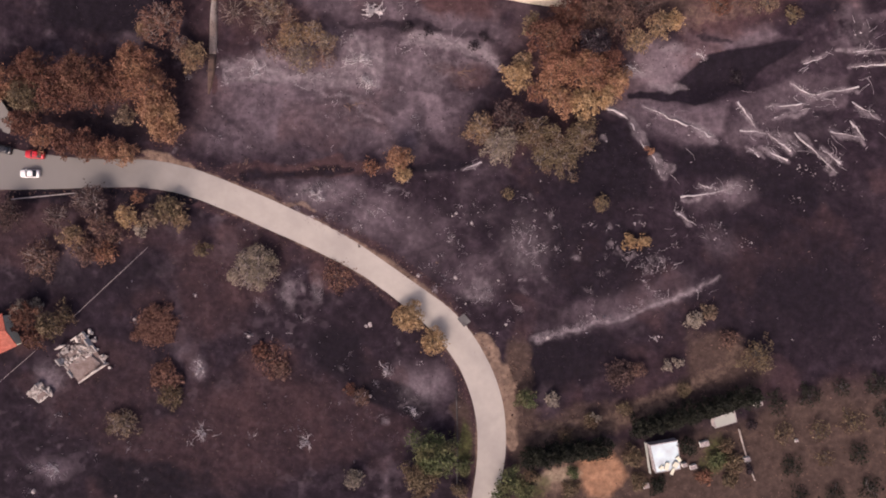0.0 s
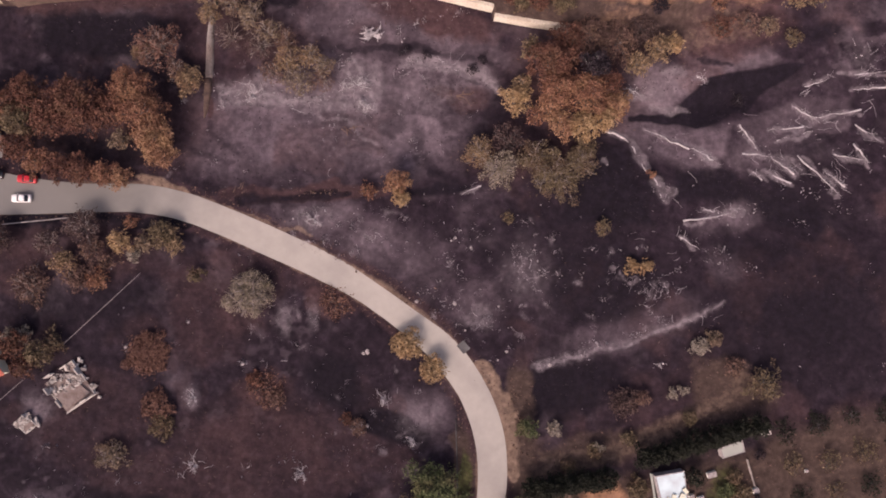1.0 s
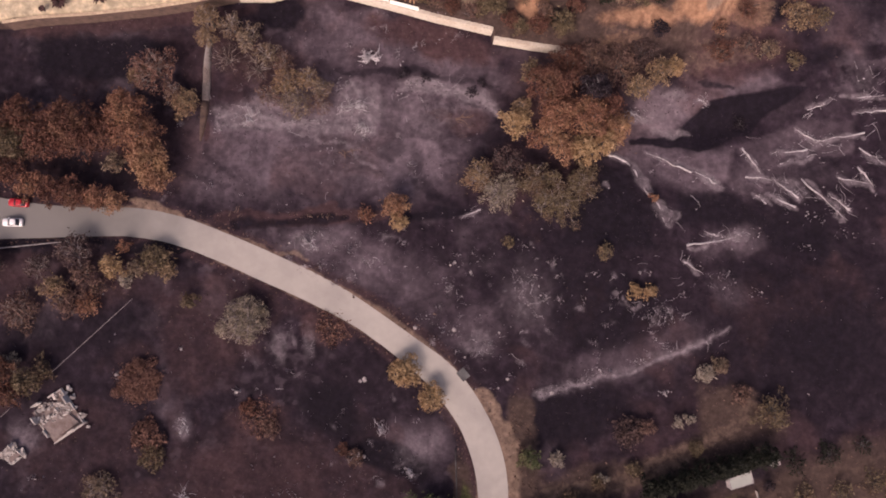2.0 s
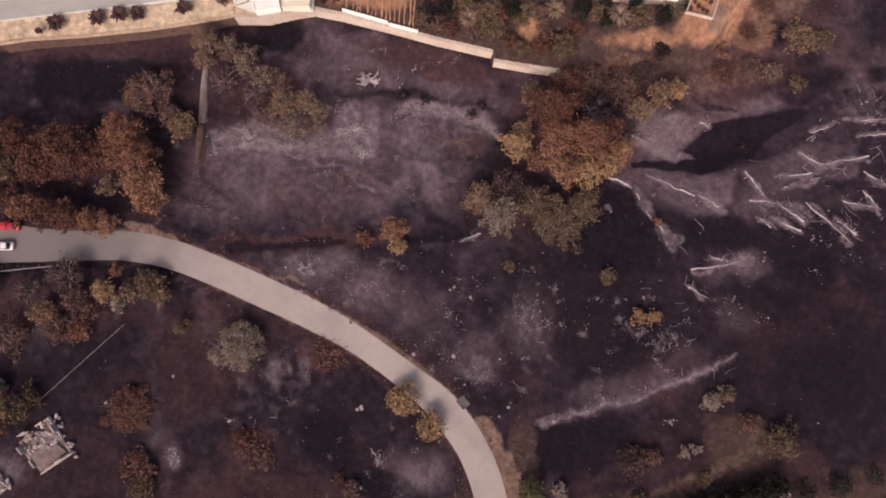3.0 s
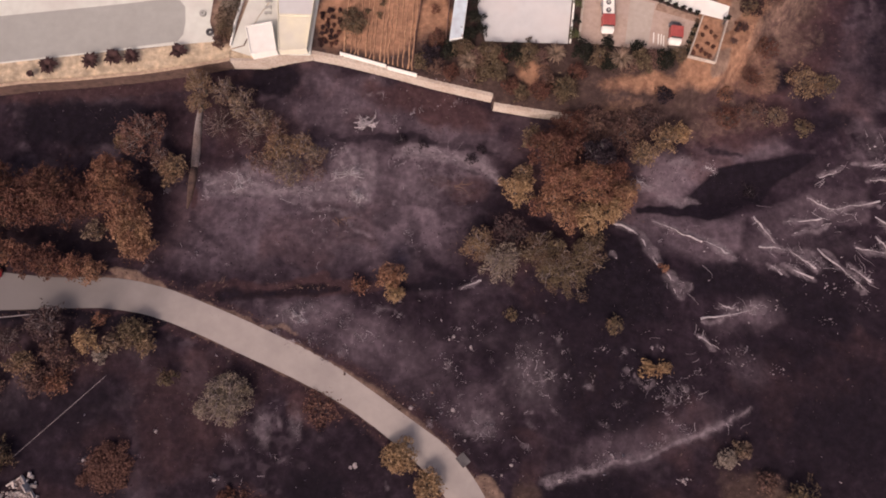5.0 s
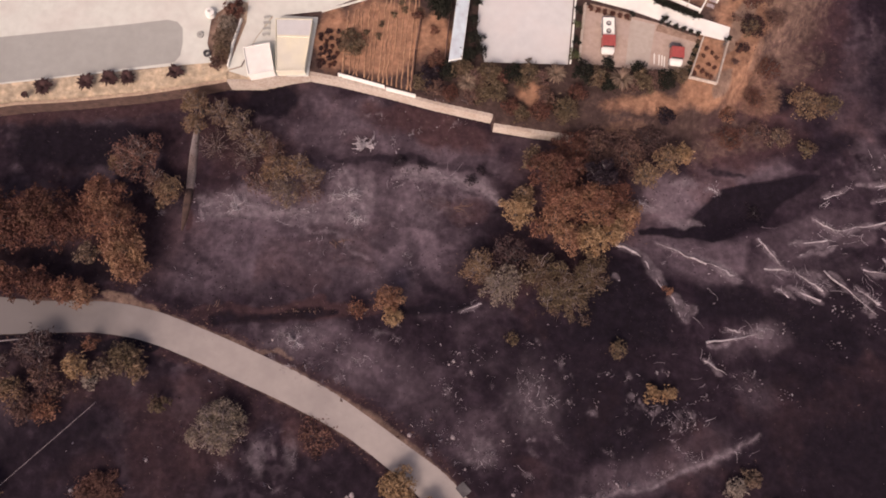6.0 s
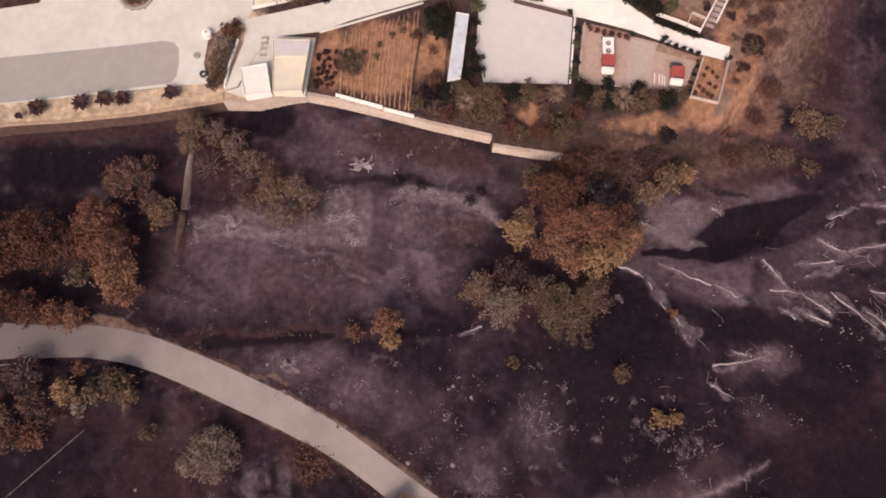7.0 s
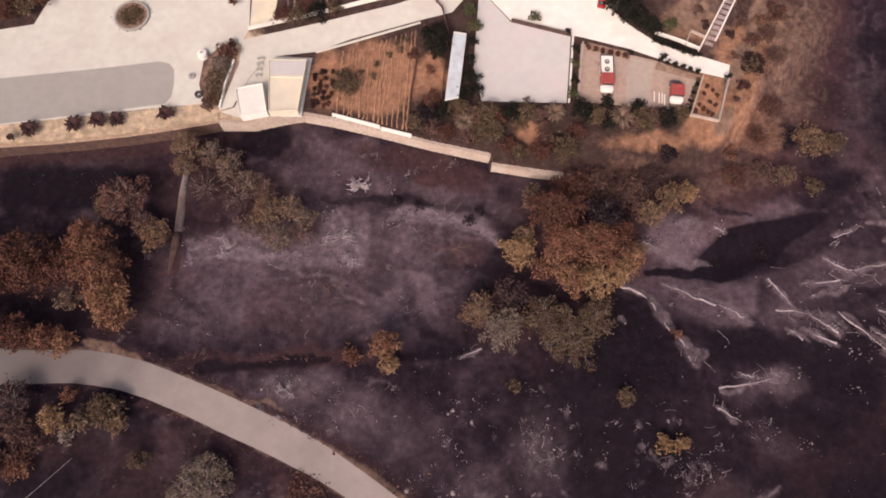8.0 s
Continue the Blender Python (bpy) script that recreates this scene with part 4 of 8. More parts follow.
M.blob("grass", 60.4, -45.2, 4, 5, 0, 0.7, 1.2)
M.blob("sand", 24.4, -50.2, 5, 1.6, 10, 0.7, 1.0)
# the terrace with its gardens
into = np.where(X < 40, upper * 1.0, ease((Y - EDGE_Y + 6 + 26 * M.rough) / 16) * ease((96 - X) / 14))
M.layers["field"] = np.maximum(M.layers["field"], 0.75 * into)
M.layers["grey"] = M.layers["grey"] * (1 - into)
M.layers["ash"] = np.where(upper & (X < 60), 0.0, M.layers["ash"])
M.layers["sand"] = np.maximum(M.layers["sand"], 1.0 * (Y > EDGE_Y + 0.55) * ease((-43.7 - X) / 1.0) * ease((6.0 - (Y - EDGE_Y)) / 0.5))
M.blob("sand", -51.0, 68.9, 9, 2.2, 7, 1.0, 0.2)
M.blob("sand", -38.2, 67.5, 7, 2.0, 3, 0.9, 0.3)
M.blob("sand", -39.1, 80.1, 5, 8, 0, 1.0, 0.3)
M.blob("dust", -45.0, 76.5, 3.6, 8, -8, 0.9, 0.3)
M.blob("orange", -11.6, 77.2, 9.5, 8.5, 0, 1.0, 0.15)
M.blob("orange", -22.3, 76.0, 4.5, 7, 0, 1.0, 0.15)
M.blob("orange", -15.1, 73.2, 9.5, 5.5, -8, 1.0, 0.15)
M.blob("orange", -0.3, 77.2, 3.4, 5, 0, 0.9, 0.2)
M.blob("orange", 44.1, 60.6, 12, 2.4, 6, 0.75, 1.2, 1.2)
M.blob("orange", 56.1, 64.3, 5, 4, 0, 0.95, 0.6)
M.blob("orange", 19.9, 63.3, 3.5, 3.5, 0, 0.9, 0.8)
M.blob("orange", 64.7, 75.5, 6, 14, -10, 0.7, 0.9)
M.blob("orange", 72.5, 86.5, 9, 18, -20, 0.30, 1.0, 1.8)
M.blob("dust", 77.0, 82.0, 9, 18, -20, 0.44, 1.0, 1.8)
M.blob("orange", 68.5, 66.6, 6, 6, 0, 0.4, 0.9, 1.0)
for k in range(34):
    # bare runnels down the slope beside the gardens
    px, py = 62 + 30 * lattice(np.array([k * 3.7]), np.array([0.5]), 5)[0], 78 + 26 * lattice(np.array([k * 5.3]), np.array([7.5]), 6)[0]
    M.line("dust", px, py, px + 1.2, py - 5.0, 0.5, 0.24)
M.blob("brown", 79.0, 85.0, 9, 15, -12, 0.9, 1.0, 1.4)
M.blob("field", 79.5, 86.0, 9, 16, -12, 0.55, 1.2, 1.6)
M.line("dust", 74.5, 88.0, 76.5, 96.0, 0.9, 0.5)
M.line("dust", 77.5, 86.0, 82.0, 95.0, 0.7, 0.45)
M.line("dust", 80.5, 84.0, 86.0, 90.0, 0.6, 0.4)
M.line("dust", 68.0, 70.0, 70.5, 75.5, 0.8, 0.5)
M.line("dust", 62.3, 73.3, 67.9, 85.1, 1.9, 0.9)
M.line("dust", 67.5, 84.4, 73.0, 96.6, 1.7, 0.9)
M.line("dust", 58.4, 63.7, 62.1, 68.8, 2.0, 0.9)
M.blob("grey", 47.3, 44.5, 9, 4, 0, 0.9, 0.9, 1.5)
M.blob("orange", 57.6, 71.5, 3.4, 5, -10, 1.0, 0.2)
M.blob("orange", 55.6, 89.4, 6, 6, 0, 0.7, 0.6)
M.blob("dust", 56.4, 90.9, 7, 7, 0, 0.8, 1.0, 1.2)
for k in ("orange", "sand", "grass", "dust", "field"):
    M.layers[k] = np.where(upper | (Y < 40), M.layers[k], np.minimum(M.layers[k], np.where(X > 35, 1.0, 0.0)))
# soot in gullies, and dark bands painting the shade beside the terrace steps
M.line("soot_shade", -13.2, 50.9, -1.1, 49.2, 1.0, 0.72)
M.line("soot_shade", -3.0, 49.2, 12.7, 47.2, 0.6, 0.5)
M.line("soot_shade", -24.2, 50.6, -12.0, 50.5, 0.8, 0.6)
M.line("soot_shade", -6.6, 17.4, 5.7, 18.6, 1.4, 0.9)
M.line("soot_shade", -43.9, 16.5, -20.2, 17.2, 1.0, 0.8)
# faint streak that paints a shadow on the slope
M.line("soot_shade", -55.6, 27.0, -46.0, 25.1, 0.8, 0.45)
# shadow lines of a sunken path, painted into the ash field
M.line("soot_shade", -5.8, 35.5, -5.2, 25.6, 1.6, 0.42)
M.line("soot_shade", -18.2, 36.2, -10.5, 29.6, 0.6, 0.45)
M.line("soot_shade", -6.1, 28.3, -1.1, 21.4, 1.3, 0.5)
M.line("soot_shade", -3.0, 22.7, 6.3, 17.6, 1.1, 0.6)
# second painted shadow streak on the slope
M.line("soot_shade", -51.6, 32.9, -44.9, 27.0, 0.8, 0.45)
M.blob("soot_shade", -75.1, 53.8, 14, 5, 0, 0.9)
# shade in the gap between the western trees, painted on its floor
M.blob("soot_shade", -75.0, 28.0, 13, 4.5, -6, 0.8, 0.8, 1.2)
M.blob("soot_shade", -35.4, 63.7, 5, 4, 0, 0.9)
M.blob("soot_shade", -22.9, -23.5, 9, 6, -30, 0.8)
M.blob("soot_shade", -11.7, -32.2, 9, 3, -25, 0.9)
M.blob("soot_shade", 67.8, -19.8, 16, 8, 10, 0.6, 0.9, 1.6)
M.blob("soot_shade", 34.1, -1.1, 14, 9, 0, 0.7, 0.9, 1.6)
M.blob("soot_shade", 26.8, -24.7, 12, 7, 0, 0.8)
M.blob("soot_shade", 79.0, -9.8, 28, 17, 0, 0.75, 0.8, 1.8)
M.blob("soot_shade", 68.1, 5.1, 12, 6, 0, 0.6, 0.6, 1.0)
M.blob("soot_shade", 76.9, 15.2, 15, 10, 0, 0.75, 0.9, 1.7)
M.blob("soot_shade", 81.1, 27.5, 10, 6, 0, 0.55, 0.9, 1.7)
M.blob("soot_shade", -63.9, -50.8, 13, 5, 0, 0.8)
M.blob("soot_shade", -83.0, -7.0, 9, 6, 0, 0.7, 0.9, 1.6)
M.blob("soot_shade", -67.6, -4.8, 12, 6, 0, 0.6, 0.9, 1.6)
M.blob("soot_shade", 101.5, 75.0, 9, 24, -22, 0.75, 2.6, 2.2)
M.line("brown", -51.5, 45.6, -51.5, 34.3, 0.9, 1.0)
# ash round the burnt logs
M.line("ash", 44.8, 32.0, 54.8, 27.4, 0.4, 0.62)
M.line("ash", 54.9, 27.9, 59.9, 25.0, 0.4, 0.62)
M.line("ash", 36.2, 31.5, 41.0, 29.0, 0.4, 0.62)
M.line("ash", 40.8, 29.2, 44.5, 22.4, 0.65, 0.55)
M.line("ash", 34.8, 24.4, 36.1, 23.5, 0.4, 0.62)
M.line("ash", 45.8, 21.0, 48.4, 15.0, 0.7, 0.5)
M.line("ash", 66.6, 33.4, 70.1, 27.1, 0.4, 0.62)
M.line("ash", 72.9, 32.0, 81.1, 32.6, 0.4, 0.62)
M.line("ash", 78.8, 37.5, 83.6, 34.7, 0.4, 0.62)
M.line("ash", 66.5, 26.6, 72.3, 26.0, 0.4, 0.62)
M.line("ash", 72.3, 26.2, 77.8, 21.6, 0.4, 0.62)
M.line("ash", 69.8, 22.7, 76.8, 19.8, 0.4, 0.62)
M.line("ash", 74.4, 29.3, 82.8, 31.8, 0.4, 0.62)
M.line("ash", 83.6, 34.7, 94.3, 36.8, 0.4, 0.62)
M.line("ash", 78.6, 26.0, 87.7, 16.9, 0.4, 0.62)
M.line("ash", 84.2, 22.7, 88.5, 18.9, 0.4, 0.62)
M.line("ash", 86.8, 26.2, 94.2, 24.8, 0.4, 0.62)
M.line("ash", 91.8, 28.7, 94.4, 24.1, 0.4, 0.62)
M.line("ash", 92.8, 33.0, 97.9, 29.0, 0.4, 0.62)
M.line("ash", 92.7, 41.3, 100.7, 41.9, 0.4, 0.62)
M.line("ash", 81.6, 41.9, 87.4, 43.7, 0.4, 0.62)
M.line("ash", 89.7, 44.2, 100.7, 45.4, 0.4, 0.62)
M.line("ash", 52.4, 11.3, 63.1, 13.2, 0.4, 0.62)
M.line("ash", 51.5, 8.0, 55.7, 5.1, 0.4, 0.62)
M.line("ash", 57.3, 44.4, 59.5, 43.3, 0.4, 0.62)
M.line("ash", 41.2, 41.4, 44.8, 39.8, 0.4, 0.62)
M.line("ash", 56.6, 14.3, 59.5, 13.4, 0.4, 0.62)
M.line("ash", 4.1, 17.0, 8.4, 19.0, 0.4, 0.62)
M.line("ash", 67.1, 23.3, 70.5, 20.4, 0.4, 0.62)
# drawn patches: the gully with its pale rim, smooth soot and flat ash on the slope
M.patch("soot_shade", [(41.3, 33.5), (41.3, 35.2), (52.2, 36.2), (54.6, 39.2), (60.4, 44.1), (66.6, 45), (73.9, 46.5), (78.7, 47.4), (82.2, 47.1), (78.3, 44.1), (73.3, 41.2), (68.7, 36.2), (65.4, 36.3), (61.2, 33.8), (56.2, 32.1), (53, 33.1)], 1, 0.5, 0.5)
M.patch("grey", [(42.5, 43.2), (48.7, 45.7), (57.1, 45.9), (61.8, 45.1), (59.2, 43.7), (54.6, 39.8), (52, 37.4), (46.4, 36.6), (43.1, 38.4)], 1, 1.2, 0.6)
M.patch("grey", [(56.1, 47.7), (62.6, 50.7), (74.7, 51.5), (76.5, 48.1), (65.5, 45.7), (60.6, 45.3)], 0.6, 1.5, 1)
M.patch("soot_shade", [(34.5, 29.9), (40.2, 26.9), (42.2, 21.8), (44.2, 16.4), (46.6, 10.1), (23.3, 10.3), (28.2, 18.5), (32.6, 24)], 0.85, 1.5, 0.8)
M.patch("soot_shade", [(50.5, 21.8), (62.3, 24.2), (68, 19.6), (76.1, 16.3), (85.4, 15.2), (83.3, 7.8), (70.6, 11.1), (67.2, 15.3), (56.3, 16.4), (50.6, 15.4)], 0.8, 1.5, 0.8)
M.patch("grey", [(42.1, 31.1), (52.7, 32.1), (61, 33.1), (65.2, 33.7), (62.5, 25.3), (51.1, 24.7), (46.9, 26.4)], 0.85, 1.2, 0.8)
M.patch("grey", [(65.2, 33.7), (82.1, 39.7), (92.3, 39.6), (90.3, 32.3), (81.1, 27.5), (71.3, 19.6), (67, 25.3)], 0.5, 1.5, 1)
M.blob("ash", -22.0, 34.0, 15, 9, 0, 0.18, 0.8, 1.8)
M.blob("ash", -3.0, 40.0, 13, 9, 0, 0.2, 0.8, 1.8)
M.patch("ash", [(-49.8, 42), (-38.7, 44.3), (-37.3, 40.1), (-23.7, 38.8), (-19.4, 44.7), (-13.8, 48.1), (-12.5, 42.3), (-14.6, 35.1), (-23.6, 36.4), (-38.1, 36.5), (-48.1, 36.6)], 0.5, 1.5, 1.5)
M.patch("ash", [(-9.2, 47.7), (1.2, 48.2), (10.3, 45.9), (13.1, 41.5), (3.4, 43.9), (-8, 46.1)], 0.55, 0.9, 0.8)
M.patch("grey", [(-7.9, 36.2), (-0.1, 35), (0.9, 25.4), (-5.5, 25.5)], 1, 1.2, 0.8)
M.patch("soot_shade", [(-13.7, 44.7), (-8, 45.2), (-8.8, 38.7), (-7.8, 30.2), (-13.8, 30.3)], 0.4, 1.2, 1)
M.patch("soot_shade", [(8.8, 34.3), (14.5, 36), (14.7, 30), (4.8, 29.5)], 0.6, 1.5, 1)
# narrow dark diagonal across the ash
M.patch("soot_shade", [(-23.5, 35.4), (-21.2, 35.2), (-13.2, 27.9), (-15.3, 27.4)], 0.5, 0.8, 1)
M.patch("soot_shade", [(22.8, 6.5), (38.9, 7.7), (48.7, -0.9), (42.6, -9.5), (27.8, -11.9), (21, -4.5)], 0.7, 2, 1)
M.patch("soot_shade", [(4.8, 8.4), (18.6, 16.5), (39.6, 14.3), (37.5, -5.5), (12.4, -6.1)], 0.5, 2.5, 1)
M.patch("grey", [(85.9, 74.8), (100.9, 81.7), (94.8, 52), (87, 53.4), (85.2, 63.8)], 0.35, 2, 1.2)
M.blob("soot_shade", 75.5, 65.5, 4, 3.4, 0, 0.9, 0.8, 1.2)
M.blob("soot_shade", 86.0, 74.0, 5, 5, 0, 0.6, 0.8, 1.4)
M.blob("soot_shade", 86.5, 55.0, 6, 3, 10, 0.8, 0.8, 1.2)
M.patch("dust", [(56, 57), (68.1, 63.9), (71.4, 53.5), (62.6, 50.9)], 0.3, 2, 1.5)
# curved ridges of ash and soot between the half-burnt trees
M.trail("ash", [(-9.1, 46.7), (-3.8, 47.9), (2.0, 46.3), (8.9, 43.6), (12.9, 40.2)], 0.3, 0.8)
M.trail("ash", [(-20.2, 48.8), (-17.5, 43.9), (-15.3, 40.3), (-14.0, 35.4)], 0.34, 0.75)
M.trail("ash", [(-22.0, 45.6), (-18.6, 41.6), (-17.9, 37.6)], 0.3, 0.7)
M.trail("ash", [(-48.3, 36.7), (-48.4, 40.7), (-43.1, 42.2), (-38.9, 39.7), (-32.3, 36.7)], 0.36, 0.8)
M.trail("ash", [(-47.0, 39.2), (-40.0, 38.6), (-35.8, 37.9), (-29.0, 38.7), (-24.5, 37.6)], 0.28, 0.75)
M.trail("ash", [(-31.1, 35.6), (-24.2, 34.8), (-20.7, 33.8), (-17.2, 30.6), (-13.7, 28.6)], 0.26, 0.45)
M.trail("soot_shade", [(-31.1, 34.6), (-24.2, 33.6), (-20.7, 32.6), (-17.2, 29.3), (-13.7, 27.4)], 0.7, 0.3)
M.trail("soot_shade", [(-9.1, 45.6), (-3.8, 46.7), (2.0, 45.1), (8.9, 42.4)], 0.5, 0.5)
M.trail("soot_shade", [(-46.0, 38.2), (-40.0, 37.6), (-36.5, 36.9)], 0.45, 0.6)
M.trail("brown", [(-30.4, 17.6), (-26.2, 18.6), (-22.0, 20.0)], 1.0, 0.9)
M.trail("brown", [(-2.6, 40.2), (3.1, 40.0), (9.4, 38.2)], 1.3, 0.9)
# pale rims of the gully
M.line("ash", 41.1, 40.7, 46.1, 38.9, 0.7, 0.7)
M.line("ash", 46.5, 37.2, 55.0, 36.6, 0.5, 0.5)
M.line("grey", 42.3, 32.3, 59.5, 31.9, 1.2, 0.4)
M.line("ash", 49.9, 46.0, 55.8, 45.6, 0.9, 0.5)
M.line("soot_shade", 57.4, 48.3, 65.7, 47.2, 0.9, 0.7)
M.line("soot_shade", 68.7, 17.7, 80.0, 15.2, 1.2, 0.7)
M.line("soot_shade", 78.3, 28.7, 87.4, 30.7, 0.9, 0.6)
M.blob("soot_shade", 40.5, 17.5, 8, 7, 0, 0.7, 0.8, 1.0)
M.blob("soot_shade", 36.5, 21.5, 6, 8, 0, 0.9, 0.8, 1.2)
M.blob("soot_shade", 58.0, 19.5, 9, 3.5, -12, 0.8, 0.8, 1.2)


def scatter(name, label, weight, count, size, long, mat, seed, rise=0.05, tilt=0.35):
    """Countless small bits strewn over the ground where the weight is high."""
    rng = np.random.default_rng(seed)
    inside = (X > -104) & (X < 108) & (Y > -60) & (Y < 102) & (away > 0.4) & ((Y < EDGE_Y - 0.5) | (X > 66))
    w = np.where(inside, weight, 0).ravel()
    at = rng.choice(len(w), count, p=w / w.sum())
    c = np.stack([X.ravel()[at], Y.ravel()[at], Z.ravel()[at] + rise], 1)
    c[:, :2] += rng.random((count, 2)) * 0.45 - 0.22
    n = rng.normal(size=(count, 3)) * tilt + np.array([0, 0, 1.0])
    n /= np.linalg.norm(n, axis=1)[:, None]
    a = np.cross(n, rng.normal(size=(count, 3)))
    a /= np.linalg.norm(a, axis=1)[:, None]
    b = np.cross(n, a)
    s = size * (0.5 + rng.random(count) ** 2 * 1.6)[:, None]
    v = np.stack([c - a * s * long, c - b * s * 0.6 + n * s * 0.3, c + a * s * long, c + b * s * 0.6 + n * s * 0.3], 1).reshape(-1, 3)
    k = 4 * np.arange(count)
    tri = np.stack([k, k + 1, k + 2, k, k + 2, k + 3], 1).reshape(-1, 3)
    bits = bpy.data.meshes.new(name)
    bits.vertices.add(len(v))
    bits.vertices.foreach_set("co", v.astype(np.float32).ravel())
    bits.loops.add(tri.size)
    bits.loops.foreach_set("vertex_index", tri.ravel().astype(np.int32))
    bits.polygons.add(len(tri))
    bits.polygons.foreach_set("loop_start", (np.arange(len(tri)) * 3).astype(np.int32))
    bits.update()
    bits.materials.append(mat)
    return tagged(new(name, bits), label, "ground litter", kind="stuff")


LITTER = foliage("ash_litter", (0.12, 0.102, 0.112), (0.27, 0.24, 0.255), (0.64, 0.60, 0.61))
RED_LITTER = foliage("rusty_twigs", (0.07, 0.044, 0.037), (0.15, 0.096, 0.077), (0.28, 0.20, 0.16))
L = M.layers
scatter("charred_stubble", "charred black stubble over the burnt slope", (0.05 + ease((fbm(X, Y, 7.0, 4, 41) - 0.45) / 0.2)) * (1.02 - L["field"]) * (1.02 - np.clip(L["brown"] * 1.3, 0, 1)), 7000, 0.11, 1.5, LEAF["char"], 1, 0.05, 0.4)
scatter("dry_brown_tufts", "dry brown tufts left on the scorched soil", L["brown"] ** 1.5 * (1 - L["field"]) * (1 - L["soot_shade"]) + 0.001, 3500, 0.11, 1.8, LEAF["litter"], 4, 0.06, 0.5)
scatter("dry_grass_tufts", "pale dry grass tufts", ease((3.0 - away) / 2.5) * 0.5 + np.where(X > 66, L["orange"], 0) + 0.2 * L["field"] * (1 - L["orange"]), 4000, 0.12, 1.6, LEAF["dull"], 5, 0.07, 0.7)


class Crumbs:
    """Heaps of ash crumbs and of curling burnt twigs, gathered into one sheet of litter each."""

    def __init__(self, seed):
        self.rng = np.random.default_rng(seed)
        self.verts, self.faces = [], []

    def heap(self, x, y, rx, ry, n, size=0.2, turn=0.0):
        rng = self.rng
        c, s_ = math.cos(radians(turn)), math.sin(radians(turn))
        d = rng.normal(size=(n, 2)) * 0.5
        px, py = x + d[:, 0] * rx * c - d[:, 1] * ry * s_, y + d[:, 0] * rx * s_ + d[:, 1] * ry * c
        pz = relief(px, py)
        for k in range(n):
            r = size * (0.35 + 1.3 * rng.random() ** 2.5)
            m = len(self.verts)
            a = rng.random() * 6.3
            for j in range(5):
                q = a + j * 1.2566
                w = r * (0.6 + 0.8 * rng.random())
                u, v = w * math.cos(q) * 1.6, w * math.sin(q) * 0.62
                self.verts.append((px[k] + u * math.cos(a) - v * math.sin(a), py[k] + u * math.sin(a) + v * math.cos(a), pz[k] - 0.25))
            self.verts.append((px[k] + rng.normal() * r * 0.2, py[k] + rng.normal() * r * 0.2, pz[k] + 0.18 + r * 0.6))
            for j in range(5):
                self.faces.append((m + j, m + (j + 1) % 5, m + 5))

    def wisps(self, x, y, rx, ry, n, long=2.0, wide=0.06, lean=None, curl=0.24):
        rng = self.rng
        for _ in range(n):
            px, py = x + rng.normal() * rx * 0.5, y + rng.normal() * ry * 0.5
            h = rng.random() * 6.3 if lean is None else radians(lean) + rng.normal() * 0.35
            step = long * (0.5 + rng.random()) / 6
            line, rad = [], []
            for j in range(7):
                line.append((px, py, ground_at(px, py) + 0.16))
                rad.append(wide * (1.1 - 0.12 * j) * (0.6 + 0.7 * rng.random()))
                h += rng.normal() * curl
                px, py = px + math.cos(h) * step, py + math.sin(h) * step
            v, f = tube(line, rad, 4)
            m = len(self.verts)
            self.verts += [tuple(p) for p in v]
            self.faces += [tuple(i + m for i in g) for g in f]

    def done(self, name, label, mat):
        return tagged(new(name, mesh_of(name, self.verts, self.faces, mat)), label, "ground litter", kind="stuff")


ash = Crumbs(71)
twigs = Crumbs(72)
rust = Crumbs(73)
ash.heap(-29.5, 13.1, 2.5, 1.7, 49, 0.16)
ash.heap(-25.8, 13.7, 2.2, 1.7, 30, 0.16)
ash.heap(-22.7, 11.6, 2.0, 1.0, 18, 0.16)
ash.heap(-14.0, 8.7, 3.1, 1.9, 57, 0.16)
ash.heap(-19.2, 11.8, 1.7, 1.2, 18, 0.16)
ash.heap(3.2, 9.3, 1.2, 0.7, 13, 0.16)
ash.heap(2.7, 7.5, 1.7, 1.0, 30, 0.16)
ash.heap(6.4, 5.5, 1.0, 0.6, 10, 0.16)
ash.heap(-1.1, 8.5, 1.2, 0.7, 10, 0.16)
ash.heap(1.3, 3.2, 2.5, 1.5, 33, 0.16)
ash.heap(9.9, 8.1, 2.7, 1.7, 45, 0.16)
ash.heap(16.7, 2.0, 3.2, 4.5, 114, 0.16)
ash.heap(19.2, 5.0, 2.0, 1.2, 30, 0.16)
ash.heap(19.2, -2.1, 1.5, 1.5, 18, 0.16)
ash.heap(-3.0, -3.6, 2.2, 1.2, 25, 0.16)
ash.heap(2.0, -6.0, 2.7, 1.7, 49, 0.16)
ash.heap(5.6, -1.1, 2.0, 1.0, 30, 0.16)
ash.heap(8.1, -3.6, 1.5, 1.7, 22, 0.16)
ash.heap(8.2, -10.4, 2.5, 1.7, 67, 0.16)
ash.heap(10.1, -8.9, 1.2, 1.0, 18, 0.16)
ash.heap(14.4, -16.2, 1.5, 1.0, 13, 0.16)
ash.heap(11.9, -18.5, 1.0, 0.7, 10, 0.16)
ash.heap(14.2, 12.4, 1.7, 0.7, 22, 0.16)
ash.heap(-5.4, -5.7, 1.2, 0.9, 18, 0.16)
ash.heap(8.8, -14.7, 1.5, 1.0, 13, 0.16)
ash.heap(11.3, -17.9, 1.7, 1.5, 13, 0.16)
ash.heap(42.8, -3.6, 2.5, 3.2, 45, 0.16)
ash.heap(47.6, -3.6, 3.0, 3.0, 76, 0.16)
ash.heap(57.8, -7.3, 2.7, 1.0, 40, 0.16)
ash.heap(48.5, -10.1, 3.0, 1.0, 67, 0.16)
